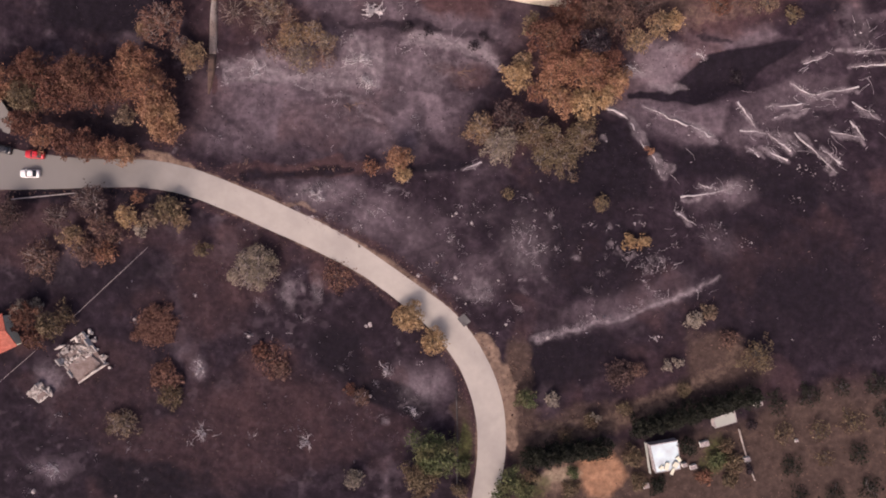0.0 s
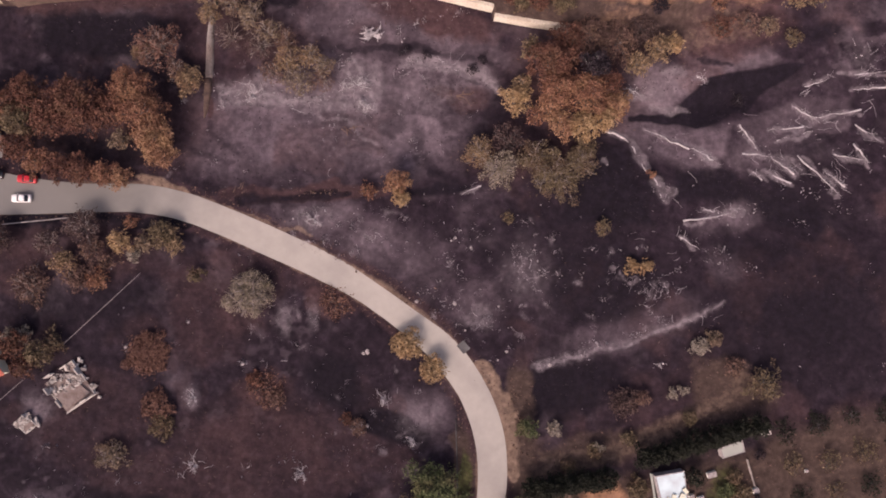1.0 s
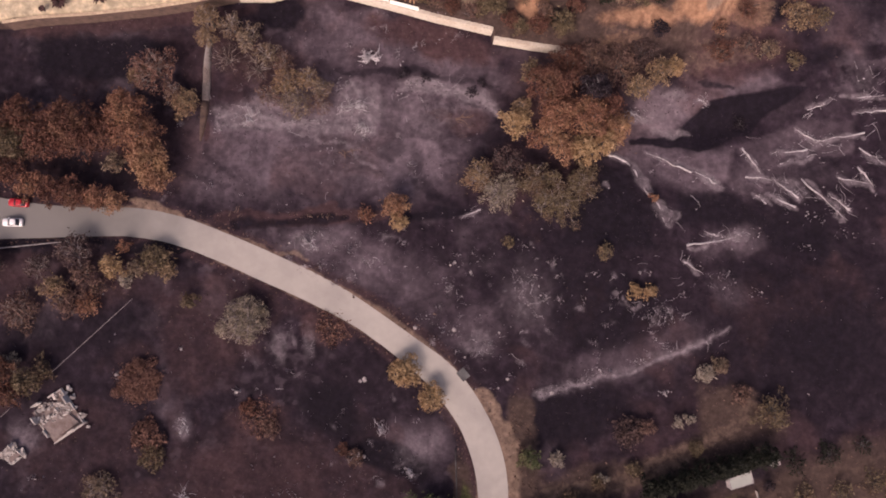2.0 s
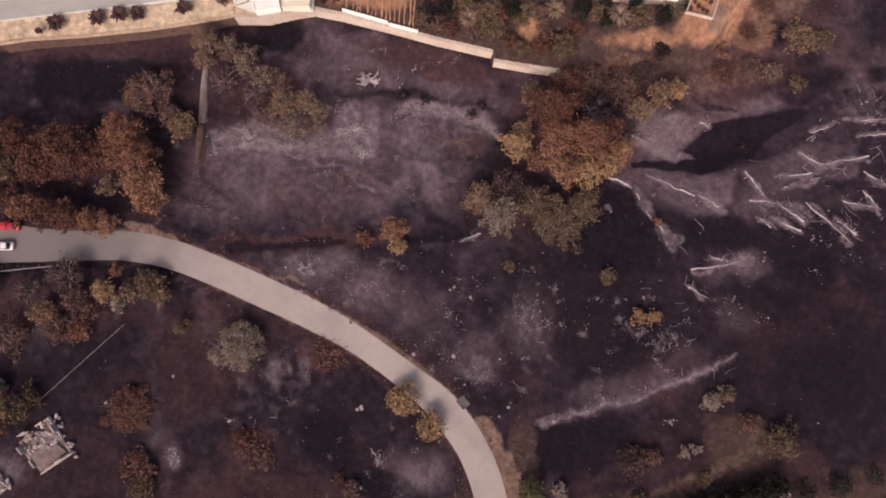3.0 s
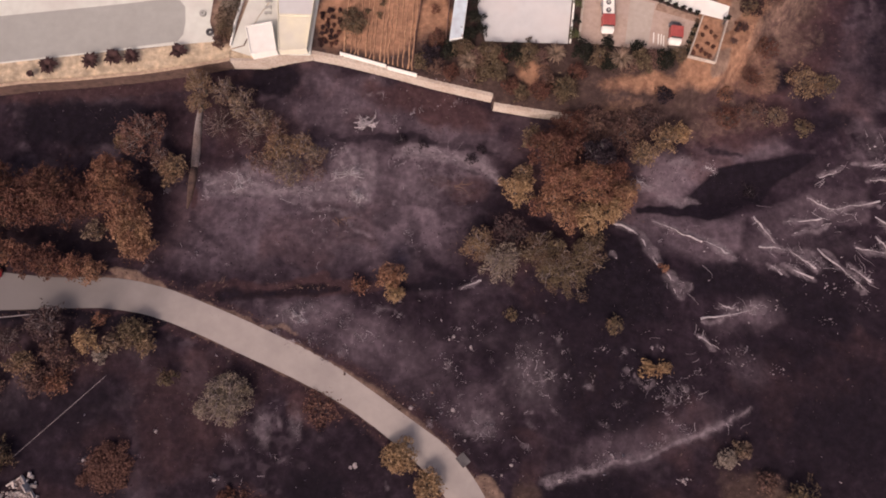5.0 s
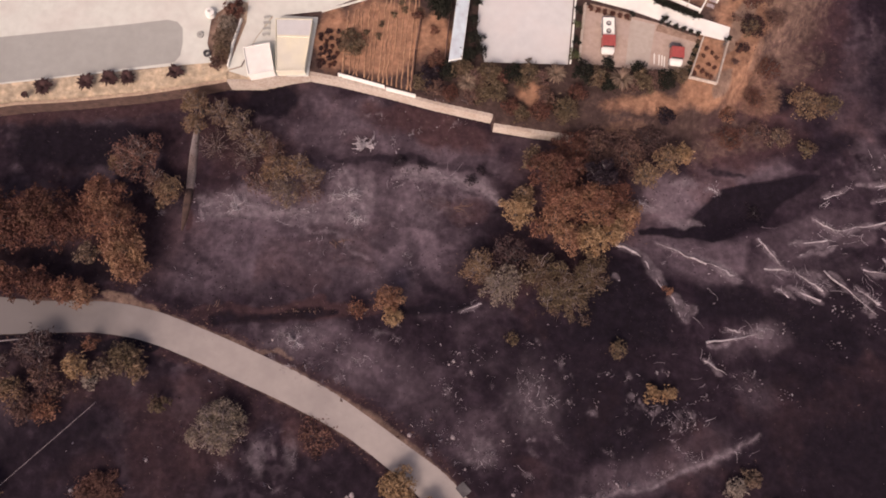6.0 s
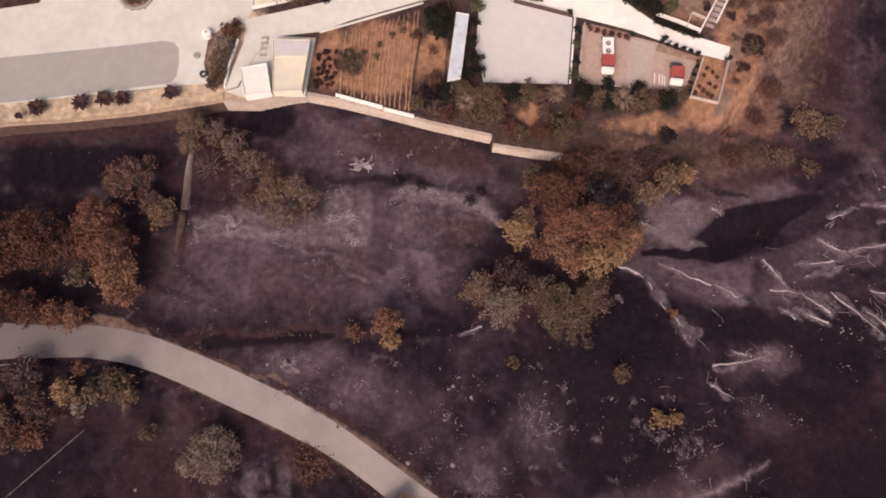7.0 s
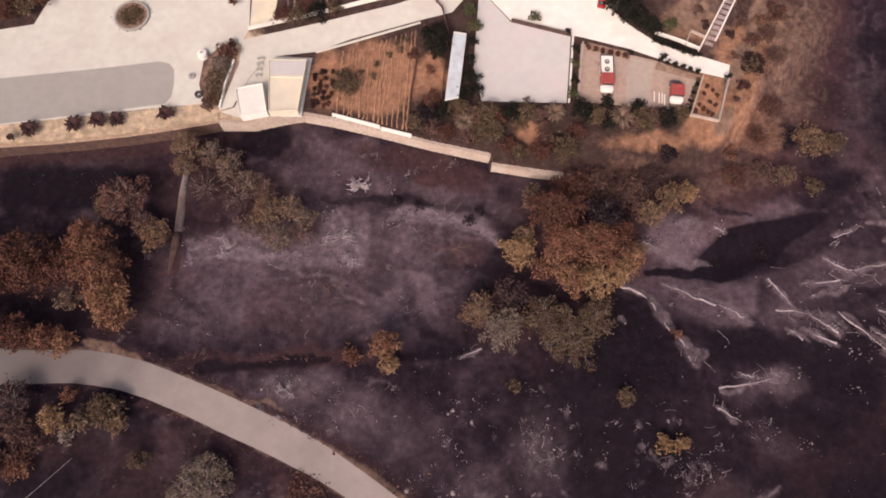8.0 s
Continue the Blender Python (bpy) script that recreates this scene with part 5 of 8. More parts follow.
ash.heap(41.1, -13.2, 3.0, 1.0, 49, 0.16)
ash.heap(33.0, -15.0, 3.7, 1.2, 37, 0.16)
ash.heap(22.5, -19.1, 2.5, 1.1, 76, 0.16)
ash.heap(28.7, -17.5, 2.0, 1.0, 33, 0.16)
ash.heap(51.0, 1.1, 1.1, 1.1, 25, 0.16)
ash.heap(60.7, 2.0, 2.0, 2.7, 24, 0.16)
ash.heap(66.9, 1.4, 2.2, 2.2, 15, 0.16)
ash.heap(40.5, -20.4, 1.0, 0.6, 13, 0.16)
ash.heap(46.7, -19.7, 1.5, 0.5, 18, 0.16)
ash.heap(67.8, -16.0, 1.2, 0.7, 6, 0.16)
ash.heap(92.2, 0.7, 1.7, 1.5, 10, 0.16)
ash.heap(81.3, 17.8, 2.5, 1.7, 18, 0.16)
ash.heap(87.5, 14.0, 2.5, 1.5, 13, 0.16)
ash.heap(78.5, 10.8, 2.0, 1.0, 15, 0.16)
ash.heap(93.9, -19.8, 3.7, 3.7, 18, 0.16)
ash.heap(68.6, 14.0, 1.7, 1.7, 10, 0.16)
ash.heap(-42.7, -19.1, 1.2, 1.2, 25, 0.16)
ash.heap(-34.2, -9.8, 1.7, 3.0, 40, 0.16)
ash.heap(-27.1, -9.2, 1.2, 2.2, 30, 0.16)
ash.heap(-67.8, -15.4, 1.2, 1.0, 18, 0.16)
ash.heap(-57.0, -14.8, 1.0, 1.0, 13, 0.16)
ash.heap(-54.4, -10.2, 0.9, 0.9, 13, 0.16)
ash.heap(-53.9, -25.3, 1.7, 2.5, 45, 0.16)
ash.heap(-84.4, -49.6, 2.5, 1.2, 37, 0.16)
ash.heap(-88.7, -47.7, 2.5, 1.5, 25, 0.16)
ash.heap(-91.2, -53.3, 1.7, 1.2, 25, 0.16)
ash.heap(-80.0, -24.7, 3.7, 3.0, 37, 0.16)
ash.heap(-12.9, -26.0, 2.5, 1.7, 25, 0.16)
ash.heap(-17.3, -32.8, 2.0, 1.2, 33, 0.16)
ash.heap(-7.7, -35.5, 2.0, 1.2, 22, 0.16)
ash.heap(-19.8, -40.3, 0.7, 1.5, 13, 0.16)
ash.heap(-10.8, -41.1, 1.0, 1.7, 13, 0.16)
ash.heap(-33.4, -39.6, 2.2, 1.2, 18, 0.16)
ash.heap(-20.4, -37.2, 2.2, 1.2, 18, 0.16)
ash.heap(-37.8, -24.7, 2.5, 1.7, 13, 0.16)
ash.heap(-52.7, -39.9, 3.7, 1.2, 40, 0.16)
ash.heap(-57.7, -41.5, 2.0, 0.7, 18, 0.16)
ash.heap(-18.2, 41.9, 3.0, 4.2, 114, 0.16)
ash.heap(-22.1, 47.6, 2.2, 1.5, 45, 0.16)
ash.heap(-42.3, 40.4, 7.5, 2.8, 94, 0.16)
ash.heap(-48.6, 37.5, 1.7, 1.5, 33, 0.16)
ash.heap(-33.4, 36.8, 2.0, 1.2, 30, 0.16)
ash.heap(-28.4, 39.4, 3.7, 1.5, 49, 0.16)
ash.heap(-4.9, 47.8, 3.0, 0.7, 49, 0.16)
ash.heap(-8.1, 44.7, 2.5, 1.0, 18, 0.16)
ash.heap(-15.7, 35.5, 1.2, 2.5, 18, 0.16)
ash.heap(-16.3, 52.7, 1.7, 2.5, 37, 0.16)
ash.heap(-0.5, 28.3, 2.5, 1.7, 13, 0.16)
ash.heap(44.0, 40.8, 2.5, 1.2, 30, 0.16)
ash.heap(58.2, 25.4, 2.5, 1.0, 22, 0.16)
ash.heap(75.9, 23.5, 3.7, 2.0, 57, 0.16)
ash.heap(86.0, 35.4, 3.7, 1.0, 28, 0.16)
ash.heap(86.4, 19.6, 3.0, 1.7, 27, 0.16)
ash.heap(62.9, 13.3, 3.7, 1.0, 40, 0.16)
ash.heap(49.4, 17.6, 1.5, 2.2, 30, 0.16)
ash.heap(55.8, 43.6, 2.5, 1.0, 13, 0.16)
ash.heap(95.8, 48.9, 3.7, 3.7, 16, 0.2)
twigs.wisps(-27.6, 11.8, 2.5, 1.5, 5, 2.0)
twigs.wisps(-14.0, 8.7, 2.5, 1.5, 4, 1.8)
twigs.wisps(16.7, 2.0, 2.5, 3.7, 7, 1.8)
twigs.wisps(8.2, -10.4, 2.0, 1.5, 5, 1.6)
twigs.wisps(5.6, -1.1, 1.5, 1.0, 3, 1.4)
twigs.wisps(-18.2, 41.3, 2.2, 3.7, 10, 2.6)
twigs.wisps(-42.3, 40.4, 4.2, 2.0, 10, 2.4)
twigs.wisps(-28.4, 38.8, 5.0, 1.2, 8, 2.4)
twigs.wisps(47.6, -3.6, 2.5, 2.7, 6, 1.6)
twigs.wisps(51.6, -9.8, 6.2, 1.0, 6, 2.0)
twigs.wisps(75.9, 24.1, 4.2, 2.2, 9, 2.8)
twigs.wisps(85.8, 34.0, 4.2, 1.5, 6, 3.0)
twigs.wisps(87.0, 19.6, 3.0, 1.7, 5, 2.6)
twigs.wisps(62.9, 13.3, 3.2, 1.0, 6, 2.6)
twigs.wisps(58.2, 26.0, 2.5, 1.2, 5, 2.2)
twigs.wisps(49.4, 17.6, 1.5, 2.2, 4, 2.2)
twigs.wisps(95.8, 48.9, 3.0, 3.7, 5, 3.0)
twigs.wisps(95.8, 39.9, 3.0, 2.5, 5, 3.0)
twigs.wisps(81.7, 41.2, 3.0, 1.2, 4, 2.4)
twigs.wisps(-34.2, -10.4, 1.5, 2.5, 4, 1.6)
twigs.wisps(-36.5, -18.5, 3.0, 1.0, 5, 2.0)
twigs.wisps(-84.4, -49.6, 2.0, 1.0, 3, 1.6)
twigs.wisps(-52.7, -39.9, 3.0, 1.0, 5, 1.8)
twigs.wisps(-56.4, -41.9, 1.7, 0.7, 3, 1.6)
twigs.wisps(-10.4, -26.0, 2.5, 1.5, 4, 1.4)
twigs.wisps(-29.7, -41.9, 1.7, 1.2, 3, 2.0)
twigs.wisps(-21.4, 47.0, 1.7, 1.2, 4, 2.0)
twigs.wisps(0.8, 45.7, 3.7, 1.2, 6, 3.0)
twigs.wisps(-8.1, 45.1, 3.0, 0.7, 4, 2.0)
twigs.wisps(42.8, -1.1, 2.5, 2.5, 4, 1.6)
rust.wisps(4.6, 39.4, 2.5, 0.6, 5, 3.0, 0.12, -15)
rust.wisps(-21.9, 32.2, 2.0, 1.5, 5, 3.0, 0.12, -50)
rust.wisps(-43.9, 18.1, 1.7, 1.2, 4, 2.0, 0.12, 50)
rust.heap(16.3, -30.9, 1.5, 7.5, 60, 0.22)
rust.heap(15.0, -24.7, 1.2, 3.7, 24, 0.22)
rust.heap(18.1, -37.8, 2.5, 2.5, 30, 0.22)
rust.heap(-37.8, -26.0, 5.0, 3.7, 40, 0.22)
rust.heap(-22.7, -6.1, 3.7, 3.0, 30, 0.22)
rust.heap(-27.7, 17.7, 14.9, 0.7, 60, 0.22)
rust.heap(11.9, -19.7, 2.0, 1.7, 20, 0.22)
rust.heap(-5.4, -4.8, 3.7, 2.5, 20, 0.22)
rust.heap(-17.7, 1.4, 3.7, 2.0, 14, 0.22)
for x, y, r, k in SPOTS:
    ash.heap(x, y, r * 1.3, r, int(7 + 12 * r * k), 0.13)
    if k > 0.6:
        twigs.wisps(x, y, r, r, 2, 1.0, 0.05, None, 0.6)
# along the logs
ash.heap(49.8, 29.7, 6.5, 1.6, 29, 0.15, -24)
twigs.wisps(49.8, 29.7, 5.4, 1.5, 2, 1.5, 0.06, None, 0.6)
ash.heap(57.3, 26.4, 3.5, 1.6, 18, 0.15, -29)
twigs.wisps(57.3, 26.4, 2.9, 1.5, 2, 1.5, 0.06, None, 0.6)
ash.heap(42.4, 27.2, 4.6, 1.6, 22, 0.15, -54)
twigs.wisps(42.4, 27.2, 3.8, 1.5, 2, 1.5, 0.06, None, 0.6)
ash.heap(35.4, 24.0, 1.0, 1.6, 9, 0.15, -32)
twigs.wisps(35.4, 24.0, 0.8, 1.5, 2, 1.5, 0.06, None, 0.6)
ash.heap(49.3, 17.8, 3.6, 1.6, 19, 0.15, -49)
twigs.wisps(49.3, 17.8, 3.0, 1.5, 2, 1.5, 0.06, None, 0.6)
ash.heap(68.4, 30.2, 4.2, 1.6, 20, 0.15, -56)
twigs.wisps(68.4, 30.2, 3.5, 1.5, 2, 1.5, 0.06, None, 0.6)
ash.heap(77.0, 32.3, 4.8, 1.6, 23, 0.15, 4)
twigs.wisps(77.0, 32.3, 4.0, 1.5, 2, 1.5, 0.06, None, 0.6)
ash.heap(81.3, 36.0, 3.3, 1.6, 17, 0.15, -28)
twigs.wisps(81.3, 36.0, 2.8, 1.5, 2, 1.5, 0.06, None, 0.6)
ash.heap(69.4, 26.2, 3.4, 1.6, 18, 0.15, -6)
twigs.wisps(69.4, 26.2, 2.9, 1.5, 2, 1.5, 0.06, None, 0.6)
ash.heap(75.0, 23.9, 4.4, 1.6, 21, 0.15, -38)
twigs.wisps(75.0, 23.9, 3.6, 1.5, 2, 1.5, 0.06, None, 0.6)
ash.heap(73.3, 21.3, 4.6, 1.6, 22, 0.15, -22)
twigs.wisps(73.3, 21.3, 3.8, 1.5, 2, 1.5, 0.06, None, 0.6)
ash.heap(78.6, 30.4, 5.0, 1.6, 24, 0.15, 17)
twigs.wisps(78.6, 30.4, 4.1, 1.5, 2, 1.5, 0.06, None, 0.6)
ash.heap(88.9, 35.8, 6.2, 1.6, 28, 0.15, 11)
twigs.wisps(88.9, 35.8, 5.2, 1.5, 2, 1.5, 0.06, None, 0.6)
ash.heap(83.1, 21.3, 7.8, 1.6, 33, 0.15, -43)
twigs.wisps(83.1, 21.3, 6.5, 1.5, 2, 1.5, 0.06, None, 0.6)
ash.heap(86.3, 20.8, 3.5, 1.6, 18, 0.15, -40)
twigs.wisps(86.3, 20.8, 2.9, 1.5, 2, 1.5, 0.06, None, 0.6)
ash.heap(90.5, 25.4, 4.5, 1.6, 22, 0.15, -10)
twigs.wisps(90.5, 25.4, 3.8, 1.5, 2, 1.5, 0.06, None, 0.6)
ash.heap(93.0, 26.5, 3.2, 1.6, 17, 0.15, -54)
twigs.wisps(93.0, 26.5, 2.7, 1.5, 2, 1.5, 0.06, None, 0.6)
ash.heap(95.4, 31.0, 4.0, 1.6, 20, 0.15, -34)
twigs.wisps(95.4, 31.0, 3.3, 1.5, 2, 1.5, 0.06, None, 0.6)
ash.heap(96.7, 41.6, 4.6, 1.6, 22, 0.15, 4)
twigs.wisps(96.7, 41.6, 3.9, 1.5, 2, 1.5, 0.06, None, 0.6)
ash.heap(84.5, 42.8, 3.6, 1.6, 19, 0.15, 17)
twigs.wisps(84.5, 42.8, 3.0, 1.5, 2, 1.5, 0.06, None, 0.6)
ash.heap(95.3, 44.8, 6.4, 1.6, 28, 0.15, 7)
twigs.wisps(95.3, 44.8, 5.3, 1.5, 2, 1.5, 0.06, None, 0.6)
ash.heap(57.8, 12.3, 6.3, 1.6, 28, 0.15, 10)
twigs.wisps(57.8, 12.3, 5.2, 1.5, 2, 1.5, 0.06, None, 0.6)
ash.heap(53.6, 6.6, 3.1, 1.6, 16, 0.15, -34)
twigs.wisps(53.6, 6.6, 2.5, 1.5, 2, 1.5, 0.06, None, 0.6)
ash.heap(58.4, 43.9, 1.4, 1.6, 11, 0.15, -29)
twigs.wisps(58.4, 43.9, 1.1, 1.5, 2, 1.5, 0.06, None, 0.6)
ash.heap(43.0, 40.6, 2.3, 1.6, 14, 0.15, -25)
twigs.wisps(43.0, 40.6, 1.9, 1.5, 2, 1.5, 0.06, None, 0.6)
ash.heap(58.1, 13.9, 1.8, 1.6, 12, 0.15, -17)
twigs.wisps(58.1, 13.9, 1.5, 1.5, 2, 1.5, 0.06, None, 0.6)
ash.heap(6.2, 18.0, 2.9, 1.6, 16, 0.15, 25)
twigs.wisps(6.2, 18.0, 2.4, 1.5, 2, 1.5, 0.06, None, 0.6)
ash.heap(68.8, 21.8, 2.7, 1.6, 16, 0.15, -39)
twigs.wisps(68.8, 21.8, 2.3, 1.5, 2, 1.5, 0.06, None, 0.6)
twigs.wisps(84.6, 28.1, 24, 10, 9, 3.0, 0.045, -30, 0.25)
twigs.wisps(91.9, 42.5, 12, 10, 6, 3.2, 0.045, 10, 0.25)
twigs.wisps(52.3, 25.3, 12, 6, 4, 2.4, 0.045, -35, 0.25)
twigs.wisps(27.8, 1.4, 40, 24, 18, 1.6, 0.06)
ash.heap(14.3, -1.1, 40, 26, 150, 0.13)
ash.heap(77.5, 15.2, 34, 22, 24, 0.09)
ash.heap(-53.9, -24.7, 50, 36, 130, 0.13)
ash.heap(-23.2, 32.9, 40, 22, 140, 0.13)
ash.heap(11.8, -2.3, 60, 40, 120, 0.14)
ash.heap(-27.7, 13.7, 30, 12, 90, 0.14)
ash.heap(41.6, 1.4, 50, 36, 70, 0.14)
ash.heap(76.7, 1.4, 50, 40, 50, 0.14)
ash.heap(-32.8, -14.8, 40, 30, 90, 0.15)
ash.heap(-10.4, -30.9, 30, 20, 70, 0.13)
ash.heap(-78.8, -42.1, 40, 24, 80, 0.13)
ash.heap(-54.8, 57.4, 60, 10, 60, 0.12)
ash.heap(-15.2, 60.9, 40, 8, 90, 0.14)
twigs.wisps(-30.7, 31.6, 36, 14, 14, 1.4, 0.05, None, 0.5)
twigs.wisps(-15.2, 60.9, 30, 8, 6, 1.2, 0.05, None, 0.5)
ash.done("ash_crumbs", "heaps of white ash crumbs and burnt stones", LITTER)
twigs.done("ash_twigs", "curled burnt twigs whitened by ash", LITTER)
rust.done("rusty_litter", "rusty twigs and dry tufts beside the road", RED_LITTER)
nx, ny = len(gx), len(gy)
me = bpy.data.meshes.new("ground")
me.vertices.add(nx * ny)
me.vertices.foreach_set("co", np.stack([X, Y, Z], -1).astype(np.float32).ravel())
ii = (np.arange(ny - 1)[:, None] * nx + np.arange(nx - 1)[None, :]).ravel()
quads = np.stack([ii, ii + 1, ii + 1 + nx, ii + nx], 1)
me.loops.add(quads.size)
me.loops.foreach_set("vertex_index", quads.ravel().astype(np.int32))
me.polygons.add(len(quads))
me.polygons.foreach_set("loop_start", (np.arange(len(quads)) * 4).astype(np.int32))
me.polygons.foreach_set("use_smooth", np.ones(len(quads), bool))
me.update()
for layer, values in M.layers.items():
    at = me.attributes.new(layer, "FLOAT", "POINT")
    at.data.foreach_set("value", np.clip(values, 0, 1).astype(np.float32).ravel())
me.materials.append(ground_material())
me.validate()
tagged(new("ground", me), "charred hillside with ash, dry soil and terraces", "ground", kind="structure")


# ---------------------------------------------------------------- road
def ribbon(name, rows, lift, thick, mat, widen=0.0):
    verts, faces = [], []
    for i, (x, y, w) in enumerate(rows):
        a, b = rows[max(i - 1, 0)], rows[min(i + 1, len(rows) - 1)]
        n = np.array([-(b[1] - a[1]), b[0] - a[0]])
        n = n / np.hypot(*n)
        z = ground_at(x, y) + lift
        wobble = 0.07 * (noise.noise((x * 0.35, y * 0.35, 1.0)) + 0.5 * noise.noise((x, y, 2.0)))
        for k, dz in ((-1, -thick), (-1, 0), (-0.5, 0.03), (0, 0.06), (0.5, 0.03), (1, 0), (1, -thick)):
            o = k * (w + widen + (wobble if abs(k) == 1 else 0))
            verts.append((x + n[0] * o, y + n[1] * o, z + dz))
    for i in range(len(rows) - 1):
        for k in range(6):
            a = i * 7 + k
            faces.append((a, a + 7, a + 8, a + 1))
    return new(name, mesh_of(name, verts, faces, mat, False))


tagged(ribbon("road", ROAD_PTS, 0.03, 0.5, ROAD), "pale dusty two-lane road curving through burnt land", "road", kind="structure")

# ---------------------------------------------------------------- burnt trees west of the ash field
RUST = "scorched tree with rust-brown dead leaves on burnt ground"
DRUST = "scorched tree with dark red-brown dead leaves"
T = "trees scorched by the fire"
GOLDEN = "half-scorched tree with golden brown leaves"
YELLOWED = "half-burnt tree with yellow-olive leaves"
for x, y, r, h, leaf, fill in [(-66.6, 39.5, 5.8, 9, "rust", 1.0), (-63.2, 34.2, 5.2, 9, "rust", 0.9), (-61.0, 29.2, 5.0, 8, "orange", 1.0), (-59.6, 25.8, 3.8, 6, "orange", 0.9),
                               (-77.6, 36.4, 6.6, 10, "darkrust", 1.1), (-71.6, 35.0, 4.4, 8, "darkrust", 1.0), (-83.2, 33.6, 5.2, 9, "darkrust", 0.9), (-69.5, 29.1, 2.6, 4, "tan", 0.7),
                               (-90.8, 33.6, 4.8, 8, "olive", 0.9), (-89.1, 38.8, 5.0, 9, "darkrust", 1.0), (-97.5, 35.8, 5.4, 10, "rust", 1.0),
                               (-91.2, 27.6, 3.8, 6, "darkrust", 0.9), (-86.4, 24.2, 3.4, 5, "rust", 0.8), (-81.8, 23.2, 3.4, 5, "darkrust", 0.9), (-77.2, 22.4, 3.6, 5, "darkrust", 0.9), (-72.2, 21.8, 3.2, 4.5, "rust", 0.9), (-68.4, 20.6, 2.8, 4, "orange", 0.9)]:
    tree(x, y, r, h, leaf, DRUST if leaf == "darkrust" else YELLOWED if leaf in ("olive", "tan") else RUST, group=T, fill=fill)
tree(-61.4, 49.0, 5.6, 8, "russet", "thin scorched tree with dull brown leaves", group=T, fill=0.4, bare=0.25)
tree(-65.5, 48.3, 2.4, 5.5, "yellow", YELLOWED, group=T, fill=0.8)
tree(-54.8, 42.2, 3.5, 5.5, "yellow", YELLOWED, group=T, fill=0.8)
tree(-57.5, 44.6, 2.8, 5, "dull", "thin scorched tree with dull brown leaves", group=T, fill=0.5, bare=0.3)
# thin half-burnt trees below the terrace
for x, y, r, h, leaf, fill in [(-50.1, 60.5, 3.4, 8, "yellow", 0.6), (-50.6, 56.6, 2.7, 6, "yellow", 0.5), (-45.4, 59.1, 3.2, 6, "tan", 0.4), (-41.4, 56.3, 3.6, 6, "tan", 0.35), (-37.3, 53.0, 3.2, 5.5, "tan", 0.35), (-33.6, 47.3, 3.4, 5, "yellow", 0.45), (-28.6, 47.5, 3.0, 5, "yellow", 0.45),
                               (-25.8, 45.4, 2.8, 4.5, "tan", 0.35), (-37.1, 44.8, 3.4, 3, "dull", 0.3), (-31.4, 42.8, 4.4, 3, "tan", 0.3), (-46.0, 52.5, 4.4, 4, "litter", 0.25), (-39.6, 50.0, 4.2, 4, "litter", 0.25), (-26.5, 42.6, 3.2, 3, "dull", 0.3), (-34.0, 51.4, 3.0, 4.5, "dull", 0.35)]:
    tree(x, y, r, h, leaf, "thin half-burnt tree with sparse dry leaves", group=T, fill=fill, bare=0.3, size=0.21)

# ---------------------------------------------------------------- large tree group under the retaining wall
for x, y, r, h, leaf, fill in [(23.3, 45.0, 5.6, 12, "darkrust", 1.0), (24.7, 39.5, 5.0, 11, "rust", 1.0), (30.9, 38.2, 5.2, 11, "rust", 1.0), (32.2, 50.8, 6.0, 7, "dull", 0.5), (38.6, 50.6, 5.2, 5, "dull", 0.45), (27.0, 50.0, 4.6, 9, "darkrust", 0.8),
                               (44.0, 53.6, 4.4, 3.5, "litter", 0.45), (16.0, 37.7, 3.6, 7, "gold", 0.9), (17.4, 41.2, 2.4, 6, "yellow", 0.7), (19.6, 48.4, 3.0, 8, "olive", 0.7), (23.2, 36.1, 3.2, 9, "orange", 0.9), (25.7, 31.9, 3.4, 8, "orange", 1.0), (30.0, 31.7, 3.6, 8, "gold", 1.0),
                               (34.5, 33.0, 3.4, 8, "gold", 1.0), (37.4, 36.0, 3.4, 9, "orange", 1.0), (36.0, 41.0, 3.6, 9, "darkrust", 0.8), (42.8, 45.8, 3.2, 6, "yellow", 0.6), (47.5, 49.2, 3.4, 6, "yellow", 0.7), (51.1, 50.5, 2.6, 5, "gold", 0.7), (30.8, 27.4, 3.0, 4, "olive", 0.6), (20.4, 34.0, 2.6, 6, "rust", 0.6)]:
    tree(x, y, r, h, leaf, DRUST if leaf == "darkrust" else GOLDEN if leaf in ("gold", "orange") else YELLOWED if leaf in ("yellow", "olive") else RUST, group=T, fill=fill)
# black crown added to give the dark hole among these trees
tree(32.1, 43.6, 3.6, 14, "char", "black-twigged tree standing in for a dark hole between the crowns", group=T, fill=1.2)
tree(12.4, 22.3, 4.4, 3.5, "sage", "half-burnt broad shrub with pale grey-green twigs", name="large_shrub", fill=0.6, bare=0.9, size=0.2)
tree(8.0, 25.7, 4.0, 3.5, "yellow", "half-burnt broad shrub with yellow-brown leaves", name="large_shrub", fill=0.7, bare=0.5, size=0.2)
tree(23.8, 21.0, 5.8, 3.5, "olive", "half-burnt broad shrub with olive leaves", name="large_shrub", fill=0.7, bare=0.5, size=0.2)
tree(19.9, 25.0, 4.2, 4, "olive", "half-burnt broad shrub with olive leaves", name="large_shrub", fill=0.6, bare=0.4, size=0.2)
tree(29.8, 23.7, 4.2, 4, "olive", "half-burnt broad shrub with olive and brown leaves", name="large_shrub", fill=0.6, bare=0.4, size=0.2)
tree(14.4, 28.8, 4.2, 4, "litter", "scorched shrub with dark brown twigs", name="large_shrub", fill=0.5, bare=0.15)
tree(-9.6, 19.5, 3.0, 5, "orange", "small scorched tree with orange leaves", group=T)
tree(-8.8, 16.2, 2.4, 3.2, "gold", "small scorched tree with orange leaves", group=T)
